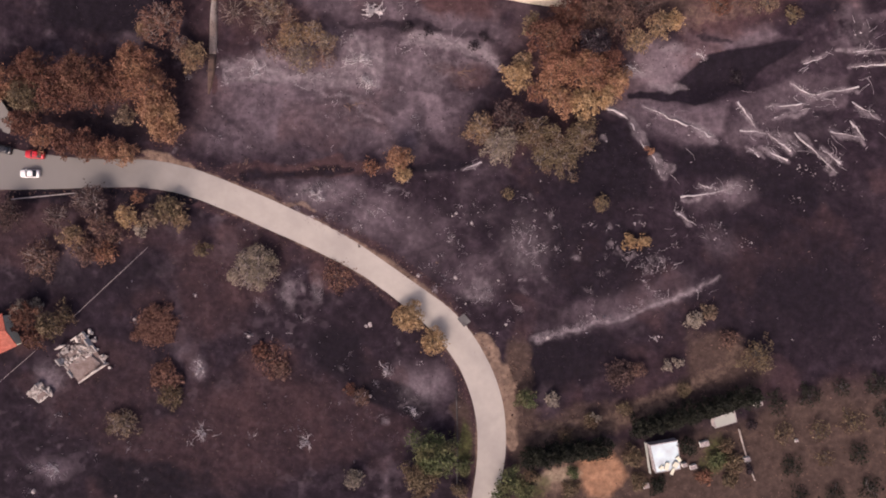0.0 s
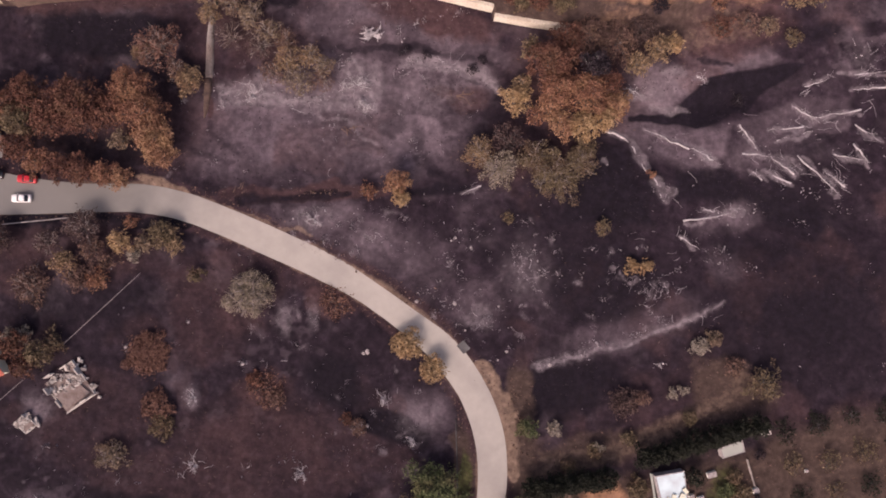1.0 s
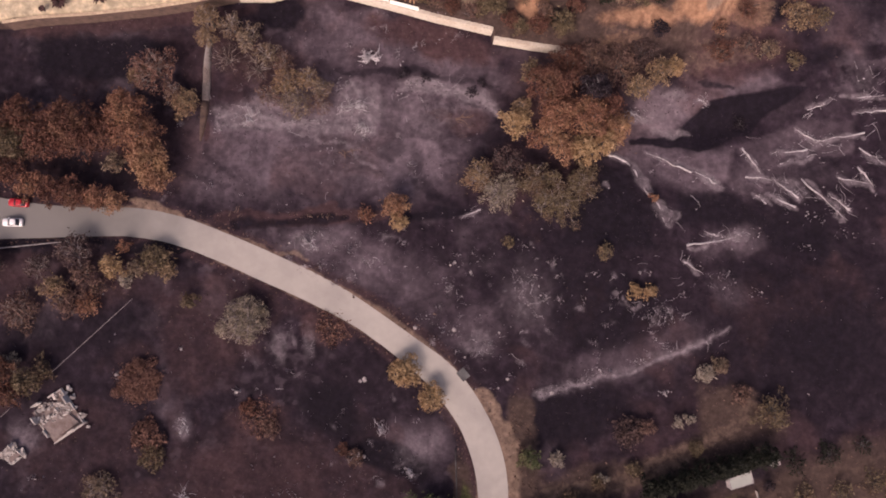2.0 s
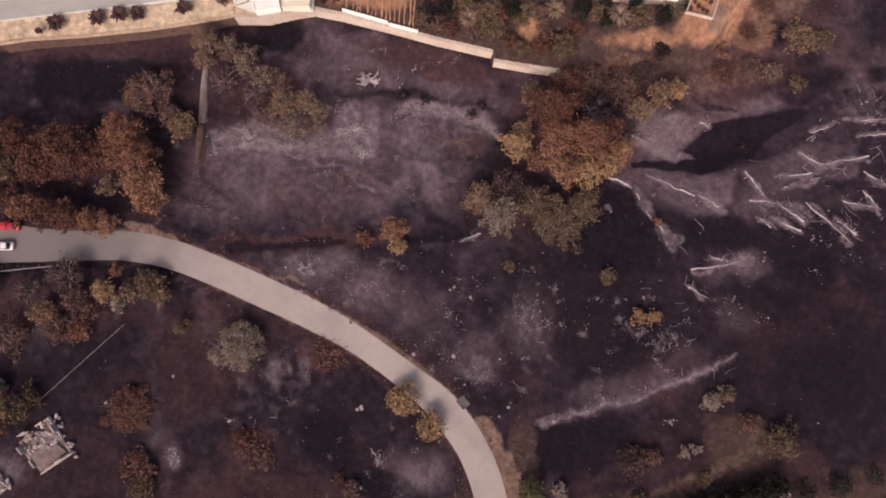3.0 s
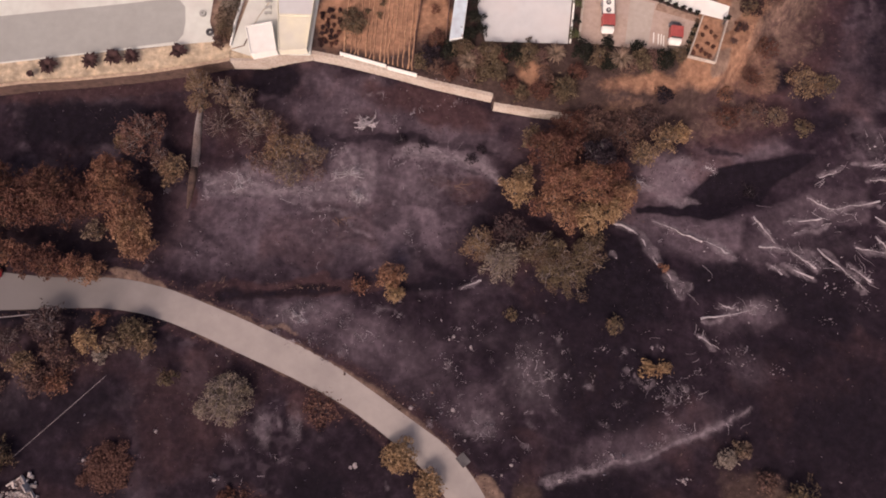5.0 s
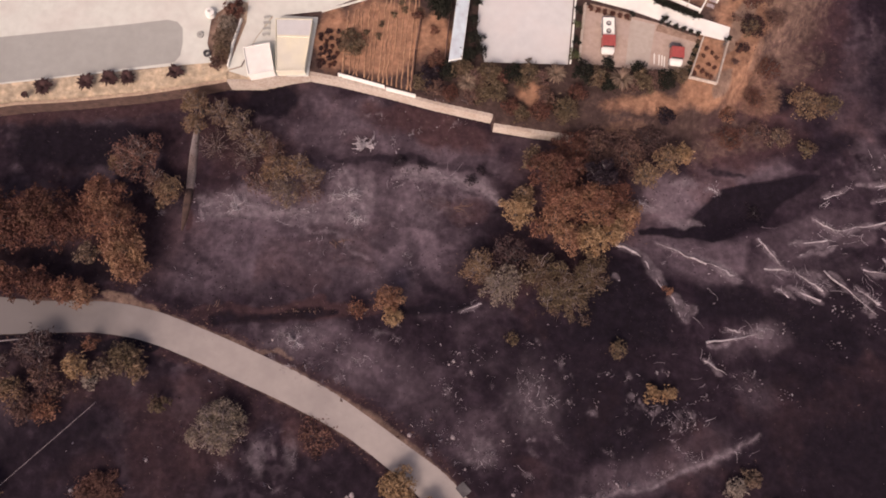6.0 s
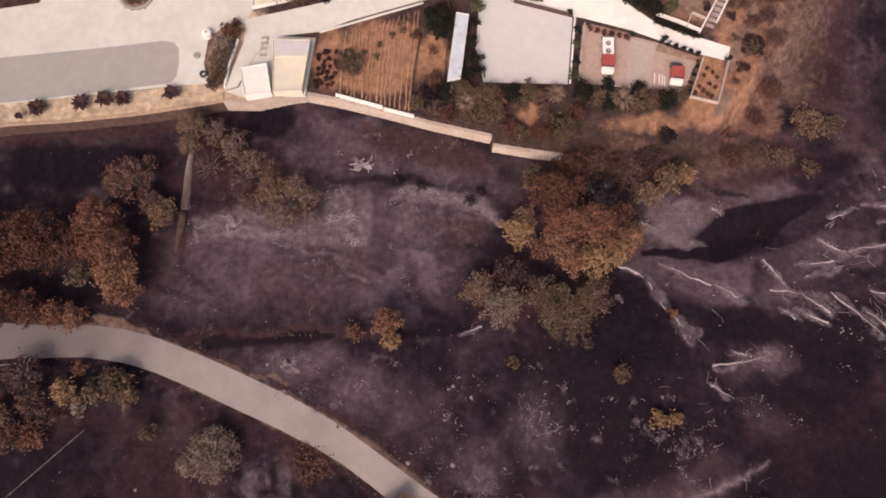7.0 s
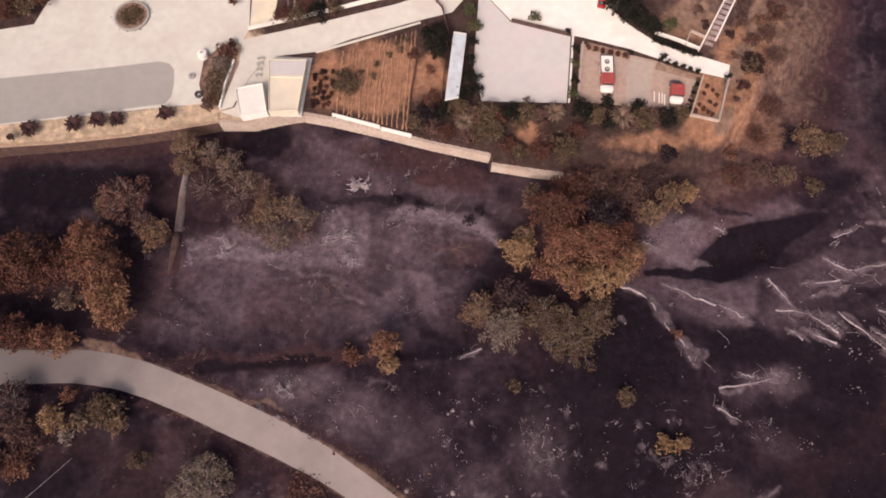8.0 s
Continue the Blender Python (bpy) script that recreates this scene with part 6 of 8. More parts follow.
tree(-15.8, 17.9, 2.2, 2, "rust", "low scorched shrub with rust-brown leaves", name="shrub", fill=0.5)

# ---------------------------------------------------------------- trees below the road
tree(-40.7, -4.1, 5.6, 4.2, "sage", "grey-green olive tree with singed leaves on burnt ground", name="olive_tree", bare=1.1, fill=0.75, size=0.2)
tree(-52.5, -0.1, 2.0, 3, "olive", "small half-burnt shrub with olive leaves", name="shrub")
for x, y, r, h, leaf, fill, bare in [(-75.9, 10.2, 4.4, 5, "litter", 0.5, 0.4), (-74.4, 5.4, 3.0, 4, "dull", 0.8, 0.1), (-80.4, 2.8, 2.9, 4, "yellow", 0.9, 0.1), (-77.4, -0.3, 3.6, 2.5, "dull", 0.8, 0.1), (-74.0, -0.8, 3.0, 2.2, "rust", 0.7, 0.1),
                                     (-87.5, -2.0, 4.8, 3, "dull", 0.6, 0.4), (-68.5, 7.0, 3.0, 3.5, "gold", 0.8, 0.1), (-66.1, 4.2, 1.7, 2, "pale", 0.8, 0.2), (-63.4, 6.6, 2.6, 3, "tan", 0.8, 0.1), (-59.3, 8.8, 3.4, 4, "olive", 1.0, 0.05),
                                     (-56.9, 6.2, 2.4, 3, "yellow", 0.8, 0.1), (-66.3, 11.2, 1.8, 3, "rust", 0.7, 0.1), (-94.0, 7.6, 3.8, 5, "litter", 0.8, 0.1), (-71.5, 2.8, 2.4, 2.2, "dull", 0.5, 0.2), (-84.0, 7.0, 3.4, 3.5, "litter", 0.4, 0.4)]:
    tree(x, y, r, h, leaf, "scorched shrub with dry leaves below the road", name="shrub", group="shrubs below the road", fill=fill, bare=bare)
tree(-62.7, -16.8, 5.4, 1.8, "russet", "round scorched shrub with red-brown leaves", name="large_shrub", fill=1.7, size=0.2)
tree(-60.9, -27.6, 3.8, 1.8, "russet", "low scorched shrub with rust-brown leaves", group=T)
tree(-59.7, -32.0, 3.4, 1.8, "olive", "small half-burnt shrub with olive leaves", name="shrub", fill=0.7)
tree(-69.8, -38.1, 4.0, 2.8, "tan", "half-burnt olive tree with grey twigs", name="olive_tree", fill=0.6, bare=0.6)
tree(-19.5, -50.1, 2.4, 3, "grey", "small half-burnt shrub with grey leaves", name="shrub")
tree(-1.9, -44.2, 5.6, 6, "green", "green unburnt tree beside the road")
tree(-4.7, -49.5, 4.4, 5, "olive", "green unburnt tree beside the road")
tree(-7.2, -14.7, 3.7, 4.5, "gold", "roadside tree with yellow-brown leaves", group=T)
tree(-2.0, -20.0, 3.4, 3.8, "gold", "roadside tree with yellow-brown leaves", group=T)
tree(-22.6, -6.0, 4.2, 0.8, "russet", "low scorched shrub with red-brown leaves", name="shrub", fill=0.35)
tree(-37.5, -24.6, 4.6, 0.9, "russet", "low scorched shrub with red-brown leaves", name="shrub", fill=0.3, bare=0.1)
tree(-90.6, -14.5, 3.6, 5, "darkrust", DRUST, group=T, fill=0.7)
tree(-85.1, -16.3, 3.4, 5, "olive", "half-burnt tree with olive leaves", group=T, fill=0.6)
tree(-91.2, -12.7, 2.2, 4, "grey", "small half-burnt tree with grey leaves", group=T, fill=0.7)

for x, y, r, h, leaf in [(-35.1, -26.4, 2.4, 1.4, "dull"), (-40.0, -22.1, 2.2, 1.4, "darkrust"), (-17.8, -32.6, 2.2, 1.4, "dull"), (-20.3, -30.8, 1.6, 1.2, "darkrust"), (-88.8, -19.5, 3.0, 3.4, "darkrust"), (-82.6, -14.6, 2.8, 3.2, "olive"), (-88.8, -12.7, 2.2, 3, "grey")]:
    tree(x, y, r, h, leaf, "scorched shrub with dry leaves below the road", name="shrub", group="shrubs below the road", fill=0.75, bare=0.1)

# ---------------------------------------------------------------- shrubs in the east
tree(42.0, 1.4, 3.4, 1.8, "gold", "low yellow-green bush on charred ground", name="bush", stretch=(1.3, 0.42, 0.02), size=0.26)
tree(54.9, -15.4, 2.2, 2.2, "pale", "dry scrub bush with yellowish leaves", name="bush")
tree(57.9, -14.0, 2.2, 2.5, "tan", "dry scrub bush with brown leaves", name="bush", fill=0.7)
tree(68.2, -23.4, 4.2, 3.6, "olive", "dark olive shrub at the edge of the burnt land", name="large_shrub", fill=0.55)
tree(17.9, -32.5, 2.6, 4, "green", "green shrub on the sandy road shoulder", name="shrub")
tree(23.8, -33.0, 1.9, 2, "pale", "dry pale bush on burnt ground", name="bush")
tree(48.9, -25.4, 1.3, 1.6, "pale", "dry pale bush on burnt ground", name="bush")
tree(51.3, -24.8, 1.2, 1.5, "pale", "dry pale bush on burnt ground", name="bush")
tree(38.6, -27.2, 3.8, 2.4, "litter", "low scorched shrub with dark leaves", name="large_shrub", fill=0.8)
tree(42.6, -26.4, 2.2, 2.2, "dull", "dry scrub bush with brown leaves", name="bush", fill=0.8)
tree(62.4, -19.6, 2.4, 2, "dull", "dry scrub bush with brown leaves", name="bush", fill=0.6)
tree(34.4, 9.9, 2.2, 2.2, "olive", "low half-burnt shrub with olive leaves", name="shrub", fill=0.6)
tree(45.3, 21.4, 1.2, 2.2, "rust", "small scorched shrub with brown leaves", name="shrub", fill=0.8)
tree(14.2, 12.1, 1.6, 1.2, "olive", "low half-burnt shrub with olive leaves", name="shrub", fill=0.5)

for x, y, r in [(67.0, 39.0, 2.0), (-8.0, 49.8, 1.4), (-3.4, 48.7, 1.2), (6.9, 45.5, 1.6), (9.3, 47.6, 1.4)]:
    tree(x, y, r, 0.9, "char", "low charred scrub in a sooty gully", name="charred_bush", group="charred scrub", size=0.2, fill=0.4)

# ---------------------------------------------------------------- burnt logs on the slope
fallen_log(44.8, 32.0, 54.8, 27.4, 0.38)
fallen_log(54.9, 27.9, 59.9, 25.0, 0.32)
fallen_log(34.8, 24.4, 36.1, 23.5, 0.30)
fallen_log(66.6, 33.4, 70.1, 27.1, 0.40)
fallen_log(72.9, 32.0, 81.1, 32.6, 0.34)
fallen_log(78.8, 37.5, 83.6, 34.7, 0.32)
fallen_log(66.5, 26.6, 72.3, 26.0, 0.30)
fallen_log(72.3, 26.2, 77.8, 21.6, 0.36)
fallen_log(69.8, 22.7, 76.8, 19.8, 0.34)
fallen_log(74.4, 29.3, 82.8, 31.8, 0.26)
fallen_log(83.6, 34.7, 94.3, 36.8, 0.30)
fallen_log(78.6, 26.0, 87.7, 16.9, 0.34)
fallen_log(84.2, 22.7, 88.5, 18.9, 0.32)
fallen_log(86.8, 26.2, 94.2, 24.8, 0.26)
fallen_log(91.8, 28.7, 94.4, 24.1, 0.28)
fallen_log(92.8, 33.0, 97.9, 29.0, 0.26)
fallen_log(92.7, 41.3, 100.7, 41.9, 0.34)
fallen_log(81.6, 41.9, 87.4, 43.7, 0.26)
fallen_log(89.7, 44.2, 100.7, 45.4, 0.26)
fallen_log(52.4, 11.3, 63.1, 13.2, 0.36)
fallen_log(51.5, 8.0, 55.7, 5.1, 0.30)
fallen_log(57.3, 44.4, 59.5, 43.3, 0.26)
fallen_log(41.2, 41.4, 44.8, 39.8, 0.30)
fallen_log(56.6, 14.3, 59.5, 13.4, 0.26)
fallen_log(4.1, 17.0, 8.4, 19.0, 0.28)
fallen_log(67.1, 23.3, 70.5, 20.4, 0.28)

def bent_log(pts, r):
    """A burnt trunk that bends down the slope, white with ash."""
    SEED[0] += 1
    rng = np.random.default_rng(SEED[0])
    cx, cy = centre(pts)
    base = ground_at(cx, cy)
    ob = thing("fallen_log", "bent ash-white tree trunk lying on the charred slope", "log", cx, cy, group="fallen burnt logs")
    rows = smooth_line([(x, y, 0.0) for x, y in pts], 4)
    line = [(x - cx + rng.normal() * 0.1, y - cy + rng.normal() * 0.1, ground_at(x, y) - base + r * 0.4) for x, y, _ in rows]
    radii = [r * (1 - 0.7 * i / len(line)) * (0.5 + 0.5 * rng.random()) for i in range(len(line))]
    piece("trunk", mesh_of("trunk", *tube(line, radii, 7), ASH_WOOD, True), ob)
    for k in range(3, len(line), 4):
        p = Vector(line[k])
        piece("branch_stub", mesh_of("branch_stub", *tube([p, p + Vector((0.5 + 0.6 * rng.random(), rng.normal() * 0.8, 0.2))], [radii[k] * 0.5, radii[k] * 0.15], 5), ASH_WOOD, True), ob)
    return ob


bent_log([(36.2, 31.5), (39.6, 30.1), (41.6, 28.1), (42.7, 25.2), (44.5, 22.4)], 0.34)
bent_log([(46.2, 20.7), (47.2, 18.5), (47.8, 15.9)], 0.2)

# grey trunk lying down the slope below the terrace
ob = thing("lying_trunk", "thick grey tree trunk lying down the burnt slope", "log", -51.4, 48.9)
bx, by = -51.4, 48.9
bz = ground_at(bx, by)
path = []
for x, y, r in [(-51.6, 43.6, 0.75), (-51.6, 44.4, 0.82), (-51.5, 45.6, 0.88), (-51.4, 47.7, 0.92), (-51.4, 50.8, 0.88), (-51.3, 54.2, 0.72), (-51.2, 56.5, 0.5), (-50.9, 58.0, 0.3)]:
    path.append((x - bx, y - by, ground_at(x, y) - bz + 0.1, r))
piece("trunk", mesh_of("trunk", *tube([p[:3] for p in path], [p[3] for p in path], 9), TRUNK, True), ob)
foot = [(x - bx, y - by, ground_at(x, y) - bz + 0.05, r) for x, y, r in [(-52.4, 34.6, 0.15), (-52.2, 36.6, 0.5), (-52.0, 39.0, 0.75), (-51.8, 41.6, 0.85), (-51.6, 43.7, 0.74)]]
tagged(piece("trunk_foot", mesh_of("trunk_foot", *tube([p[:3] for p in foot], [p[3] for p in foot], 9), EARTH, True), ob), "brown scorched foot of the trunk")

# ---------------------------------------------------------------- leafless burnt shrubs
PALE = "leafless burnt shrub whitened by ash"
bare_tree(-15.4, 53.3, 2.7, 3.2, "leafless burnt tree whitened by ash", arms=14, thick=2.4)
bare_tree(-52.7, -40.3, 2.6, 2.2, PALE)
bare_tree(-29.7, -41.9, 2.4, 2.0, PALE)
bare_tree(-12.9, -26.2, 2.2, 2.0, PALE)
bare_tree(-17.9, -32.2, 1.8, 1.6, PALE)
bare_tree(-6.7, -34.9, 1.8, 1.6, PALE)
bare_tree(-27.6, 11.8, 2.6, 1.8, PALE)
bare_tree(-16.7, 38.1, 3.2, 2.2, PALE, arms=9, thick=0.95)
bare_tree(-18.9, 42.2, 3.4, 2.4, PALE, arms=10, thick=0.95)
bare_tree(-41.7, 40.0, 3.0, 1.8, PALE, arms=8, thick=0.9)
bare_tree(-53.3, -26.0, 2.0, 2.2, PALE)
bare_tree(-85.0, -48.3, 2.4, 1.8, PALE)

slab("side_lane", "pale dusty lane joining the road", "road", [(-105.1, 22.3), (-108.1, 36.8), (-97.9, 33.2), (-95.7, 29.6), (-94.3, 24.5), (-88.8, 21.0), (-90.0, 17.5)], ROAD, 0.05)
# ---------------------------------------------------------------- terrace: paving
slab("parking_lot", "grey asphalt parking lot on the terrace", "pavement", [(-97.4, 75.6), (-67.4, 79.0), (-57.9, 80.3), (-55.7, 79.8), (-54.5, 78.3), (-54.2, 74.8), (-54.5, 71.9), (-55.6, 70.3), (-71.7, 68.0), (-95.4, 65.1)], PAVING, 0.085)
slab("concrete_yard", "white concrete yard beside the parking lot", "pavement", [(-97.4, 75.7), (-99.5, 87.0), (-85.6, 89.5), (-82.2, 98.6), (-80.6, 104.6), (-40.8, 104.4), (-40.9, 85.6), (-45.3, 83.7), (-48.5, 81.2),
     (-49.0, 74.8), (-47.5, 70.3), (-54.3, 69.7), (-71.7, 67.7), (-95.3, 64.8)], CONCRETE, 0.07)
slab("lane", "pale concrete lane above the gardens", "road", [(-41.0, 79.8), (-40.8, 85.5), (-25.2, 89.5), (-8.2, 94.3), (2.9, 98.3), (8.9, 98.3), (4.1, 92.2), (-3.3, 90.1), (-17.8, 85.5), (-24.9, 82.5), (-35.6, 81.2), (-38.8, 76.0), (-41.6, 69.5), (-44.3, 68.7)], CONCRETE, 0.05)
slab("yard_link", "pale concrete link between the yard and the lane", "pavement", [(-45.6, 104.3), (-40.2, 104.4), (-39.5, 88.0), (-41.0, 84.5), (-43.6, 85.4), (-44.6, 92.0)], CONCRETE, 0.062)
slab("drain_pad", "pale ribbed concrete pad above the lane", "pavement", [(-39.4, 89.0), (-34.4, 89.9), (-33.2, 104.0), (-39.4, 104.0)], CREAM, 0.1)
slab("house_apron", "dusty pale concrete apron round the small houses", "pavement", [(-44.1, 68.4), (-40.0, 67.0), (-33.8, 67.3), (-27.3, 67.3), (-25.7, 81.0), (-35.1, 81.5), (-38.7, 75.9), (-41.3, 69.3)], CONCRETE, 0.04)
slab("court", "large white concrete court beside the hedge", "pavement", [(10.2, 98.3), (16.8, 89.6), (29.5, 85.9), (27.6, 70.0), (9.9, 70.5), (8.4, 78.5)], COURT, 0.08)
slab("driveway", "white concrete driveway sloping past the court", "road", [(10.3, 98.4), (10.6, 104.3), (35.8, 104.2), (37.5, 94.5), (42.0, 89.2), (48.2, 84.1), (63.0, 78.8), (62.1, 75.5), (55.9, 77.2), (41.5, 83.0), (32.0, 85.8), (29.7, 86.3), (16.9, 89.9)], WHITE, 0.06)
slab("terrace_paving", "beige paved terrace with parked vehicles", "pavement", [(31.6, 84.2), (41.3, 81.6), (47.2, 79.9), (56.2, 76.1), (52.8, 68.1), (42.5, 68.9), (32.0, 70.1), (29.7, 70.6)], TERRACE, 0.09)

slab("concrete_pad", "paler worn concrete pad in the terrace paving", "pavement", [(41.6, 80.8), (46.9, 79.4), (44.7, 69.5), (39.8, 70.0)], PALE_PAD, 0.096)
slab("planting_bed", "narrow brown planting bed along the terrace", "planting bed", [(33.1, 84.4), (42.1, 81.9), (41.6, 80.2), (32.8, 82.8)], SANDY, 0.2)
slab("planting_bed", "narrow sandy planting bed with slim conifers", "planting bed", [(47.4, 79.4), (56.1, 76.3), (55.4, 75.1), (46.8, 77.9)], SANDY, 0.2)
# ---------------------------------------------------------------- terrace: walls
wall_run("retaining_wall", "tall pale limestone retaining wall under the gardens", [(-27.2, 67.9), (-21.3, 66.7), (-10.5, 63.9), (-1.0, 61.2), (11.4, 58.2)], 4, 0.75, WALL_STONE, WALL_STONE, tops=0.35)
wall_run("retaining_wall", "lower pale limestone retaining wall with a ragged top", [(11.6, 56.4), (20.0, 54.9), (29.5, 53.6)], 4, 0.8, WALL_STONE, None, tops=0.1)
wall_run("earth_bank", "steep brown earth bank below the sandy verge", [(-94.3, 59.6), (-87.7, 60.6), (-76.5, 61.4), (-62.4, 62.9), (-52.1, 64.5), (-44.4, 66.0)], 4, 0.6, EARTH, SAND, tops=0.85)
wall_run("terrace_wall", "low rough stone edge of the terrace", [(-44.3, 66.0), (-37.8, 65.9), (-31.6, 67.3), (-27.3, 68.0)], 4, 0.6, WALL_STONE, None, tops=0.85)
wall_run("garden_wall", "thin cream garden wall", [(-21.0, 67.4), (-11.2, 64.6)], 0.9, 0.3, WHITE, tops=1.7)
wall_run("garden_wall", "thin cream garden wall", [(-10.9, 64.2), (-4.7, 62.5)], 0.9, 0.3, WHITE, tops=1.7)
wall_run("court_wall", "low dark-topped wall round the court", [(16.8, 89.7), (29.5, 86.1)], 0.9, 0.3, EARTH)
wall_run("court_wall", "low wall beside the court hedge", [(29.8, 85.9), (27.9, 70.1)], 0.9, 0.3, WHITE)
wall_run("terrace_side_wall", "cream wall beside the paved terrace", [(31.8, 84.2), (29.8, 70.9)], 1.0, 0.3, WALL_STONE)
wall_run("plot_wall", "pale low wall round a bare garden plot", [(56.7, 76.3), (52.9, 66.8), (58.7, 65.3), (62.2, 75.2)], 0.8, 0.26, WALL_STONE, WALL_STONE)
wall_run("upper_wall", "pale wall along the lane", [(-39.6, 87.9), (-25.3, 91.5), (-7.5, 96.6)], 1.0, 0.35, WHITE)
wall_run("stair_wall", "pale wall beside a stepped path", [(56.7, 82.1), (64.2, 95.2), (65.9, 98.1)], 0.8, 0.3, WHITE)
wall_run("stair_wall", "pale wall beside a stepped path", [(60.7, 84.6), (66.5, 95.2), (68.0, 98.1)], 0.8, 0.3, WHITE)
wall_run("planter_wall", "pale wall beside the planted island", [(-42.2, 80.4), (-43.6, 74.7), (-44.3, 69.2)], 0.7, 0.35, WHITE)
wall_run("lane_kerb", "pale kerb along the ploughed garden", [(-24.9, 82.1), (-15.4, 85.2), (-2.7, 89.4)], 0.35, 0.35, CONCRETE)

wall_run("hedge_wall", "pale low wall behind the driveway hedge", [(47.6, 86.5), (52.3, 84.6), (56.7, 82.4)], 1.0, 0.25, WHITE)
wall_run("plot_wall", "thin pale wall round a small square plot", [(54.0, 83.5), (55.5, 86.9), (58.2, 85.4)], 0.8, 0.22, WALL_STONE)
# stepped path between the stair walls
ob = thing("stepped_path", "stepped stone path between two pale walls", "steps", 62.5, 89.7, kind="structure")
for k in range(9):
    s = k / 8
    x0, y0, x1, y1, cx, cy = 59.2, 84.0, 64.9, 94.6, 62.5, 89.7
    st = part("step", box(bmesh.new(), -0.85, -0.42, -0.1, 0.85, 0.42, 0.12 + 0.17 * s, 0.04), STONE, ob)
    st.matrix_local = pose(x0 + (x1 - x0) * s - cx, y0 + (y1 - y0) * s - cy, 0.0, 0, 0, -22)
# ---------------------------------------------------------------- terrace: buildings
house("flat_house", "small white house with a stained flat roof", [(-39.3, 66.2), (-33.9, 67.2), (-35.2, 73.7), (-40.7, 72.6)], 2.2, WHITE, WHITE, group="terrace houses", openings=0)
house("flat_house", "cream flat-roofed house with a paler upper roof", [(-33.6, 67.2), (-27.7, 67.5), (-26.4, 79.3), (-34.3, 79.4)], 2.0, CREAM, CREAM, group="terrace houses", openings=0)
upper = bpy.data.objects["flat_house.001"]
ux, uy = upper.matrix_world.translation[:2]
part("upper_roof", prism(bmesh.new(), [(x - ux, y - uy) for x, y in [(-33.75, 75.6), (-26.95, 75.4), (-26.6, 79.0), (-34.0, 79.1)]], 2.002, 2.22), COURT, upper, "pale grey upper part of the roof")
part("roof_kerb", prism(bmesh.new(), [(x - ux, y - uy) for x, y in [(-33.75, 75.2), (-26.95, 75.0), (-26.93, 75.38), (-33.74, 75.58)]], 2.004, 2.30), CREAM, upper)
house("long_shed", "long narrow shed with a bluish sheet roof", [(2.2, 69.4), (5.0, 69.9), (7.0, 85.2), (4.3, 85.7)], 2.4, BLUE_WHITE, WHITE, rim=0.08, openings=3, category="shed")
for k in range(4):
    x, y = [(-36.5, 80.8), (-36.5, 79.5), (-36.6, 78.1), (-36.6, 76.8)][k]
    ob = thing("bench", "grey stone bench beside the cream house", "bench", x, y, turn=6, group="stone benches")
    part("seat", box(bmesh.new(), -0.75, -0.28, 0.40, 0.75, 0.28, 0.50, 0.03), PAVING, ob)
    for s in (-0.5, 0.5):
        part("leg", box(bmesh.new(), s - 0.1, -0.22, -0.1, s + 0.1, 0.22, 0.398, 0.02), PAVING, ob)

# round planter, parasol base and tyre in the yard
ob = thing("round_planter", "round walled planter with a dry lawn", "planter", -64.8, 91.4)
ring = bmesh.new()
for a in range(32):
    t0, t1 = 2 * math.pi * a / 32, 2 * math.pi * (a + 1) / 32
    prism(ring, [(3.3 * math.cos(t0), 3.3 * math.sin(t0)), (3.75 * math.cos(t0), 3.75 * math.sin(t0)), (3.75 * math.cos(t1), 3.75 * math.sin(t1)), (3.3 * math.cos(t1), 3.3 * math.sin(t1))], 0.0, 0.55)
part("rim", ring, PAVING, ob)
v, f = leaves(np.random.default_rng(7), [(0, 0, 0.1, 2.7, 0.2), (0.9, 0.6, 0.1, 1.7, 0.26), (-0.8, -0.7, 0.1, 1.7, 0.26)], 3600, 0.2)
tagged(piece("lawn", mesh_of("lawn", v, f, LEAF["olive"]), ob, "dry olive-green lawn"), kind="stuff")
part("soil", drum(bmesh.new(), 0, 0, 0.05, 0.4, 3.29, sides=32), SANDY, ob)
ob = thing("tractor_tyre", "black tractor tyre lying in the yard", "tyre", -48.8, 72.3, ground_at(-48.8, 72.3) + 0.07)
bm = bmesh.new()
for a in range(24):
    t0, t1 = 2 * math.pi * a / 24, 2 * math.pi * (a + 1) / 24
    prism(bm, [(0.38 * math.cos(t0), 0.38 * math.sin(t0)), (0.78 * math.cos(t0), 0.78 * math.sin(t0)), (0.78 * math.cos(t1), 0.78 * math.sin(t1)), (0.38 * math.cos(t1), 0.38 * math.sin(t1))], 0.0, 0.42)
part("tread", bm, RUBBER, ob)
ob = thing("manhole_cover", "round grey concrete tank lid in the yard", "tank lid", -50.6, 76.7, ground_at(-50.6, 76.7) + 0.07)
part("lid", drum(bmesh.new(), 0, 0, 0.0, 0.35, 0.75, 0.68, 24), PAVING, ob)
part("knob", drum(bmesh.new(), 0, 0, 0.352, 0.45, 0.12, 0.09, 12), DARK, ob)
ob = thing("water_tank", "round white water tank beside the planted island", "tank", -48.7, 81.5, ground_at(-48.7, 81.5) + 0.07)
part("body", drum(bmesh.new(), 0, 0, 0.0, 1.2, 1.05, 1.0, 28), WHITE, ob)
part("dome", drum(bmesh.new(), 0, 0, 1.202, 1.45, 0.98, 0.35, 28), WHITE, ob)
part("lid", drum(bmesh.new(), 0, 0, 1.452, 1.55, 0.3, 0.28, 20), PAVING, ob)


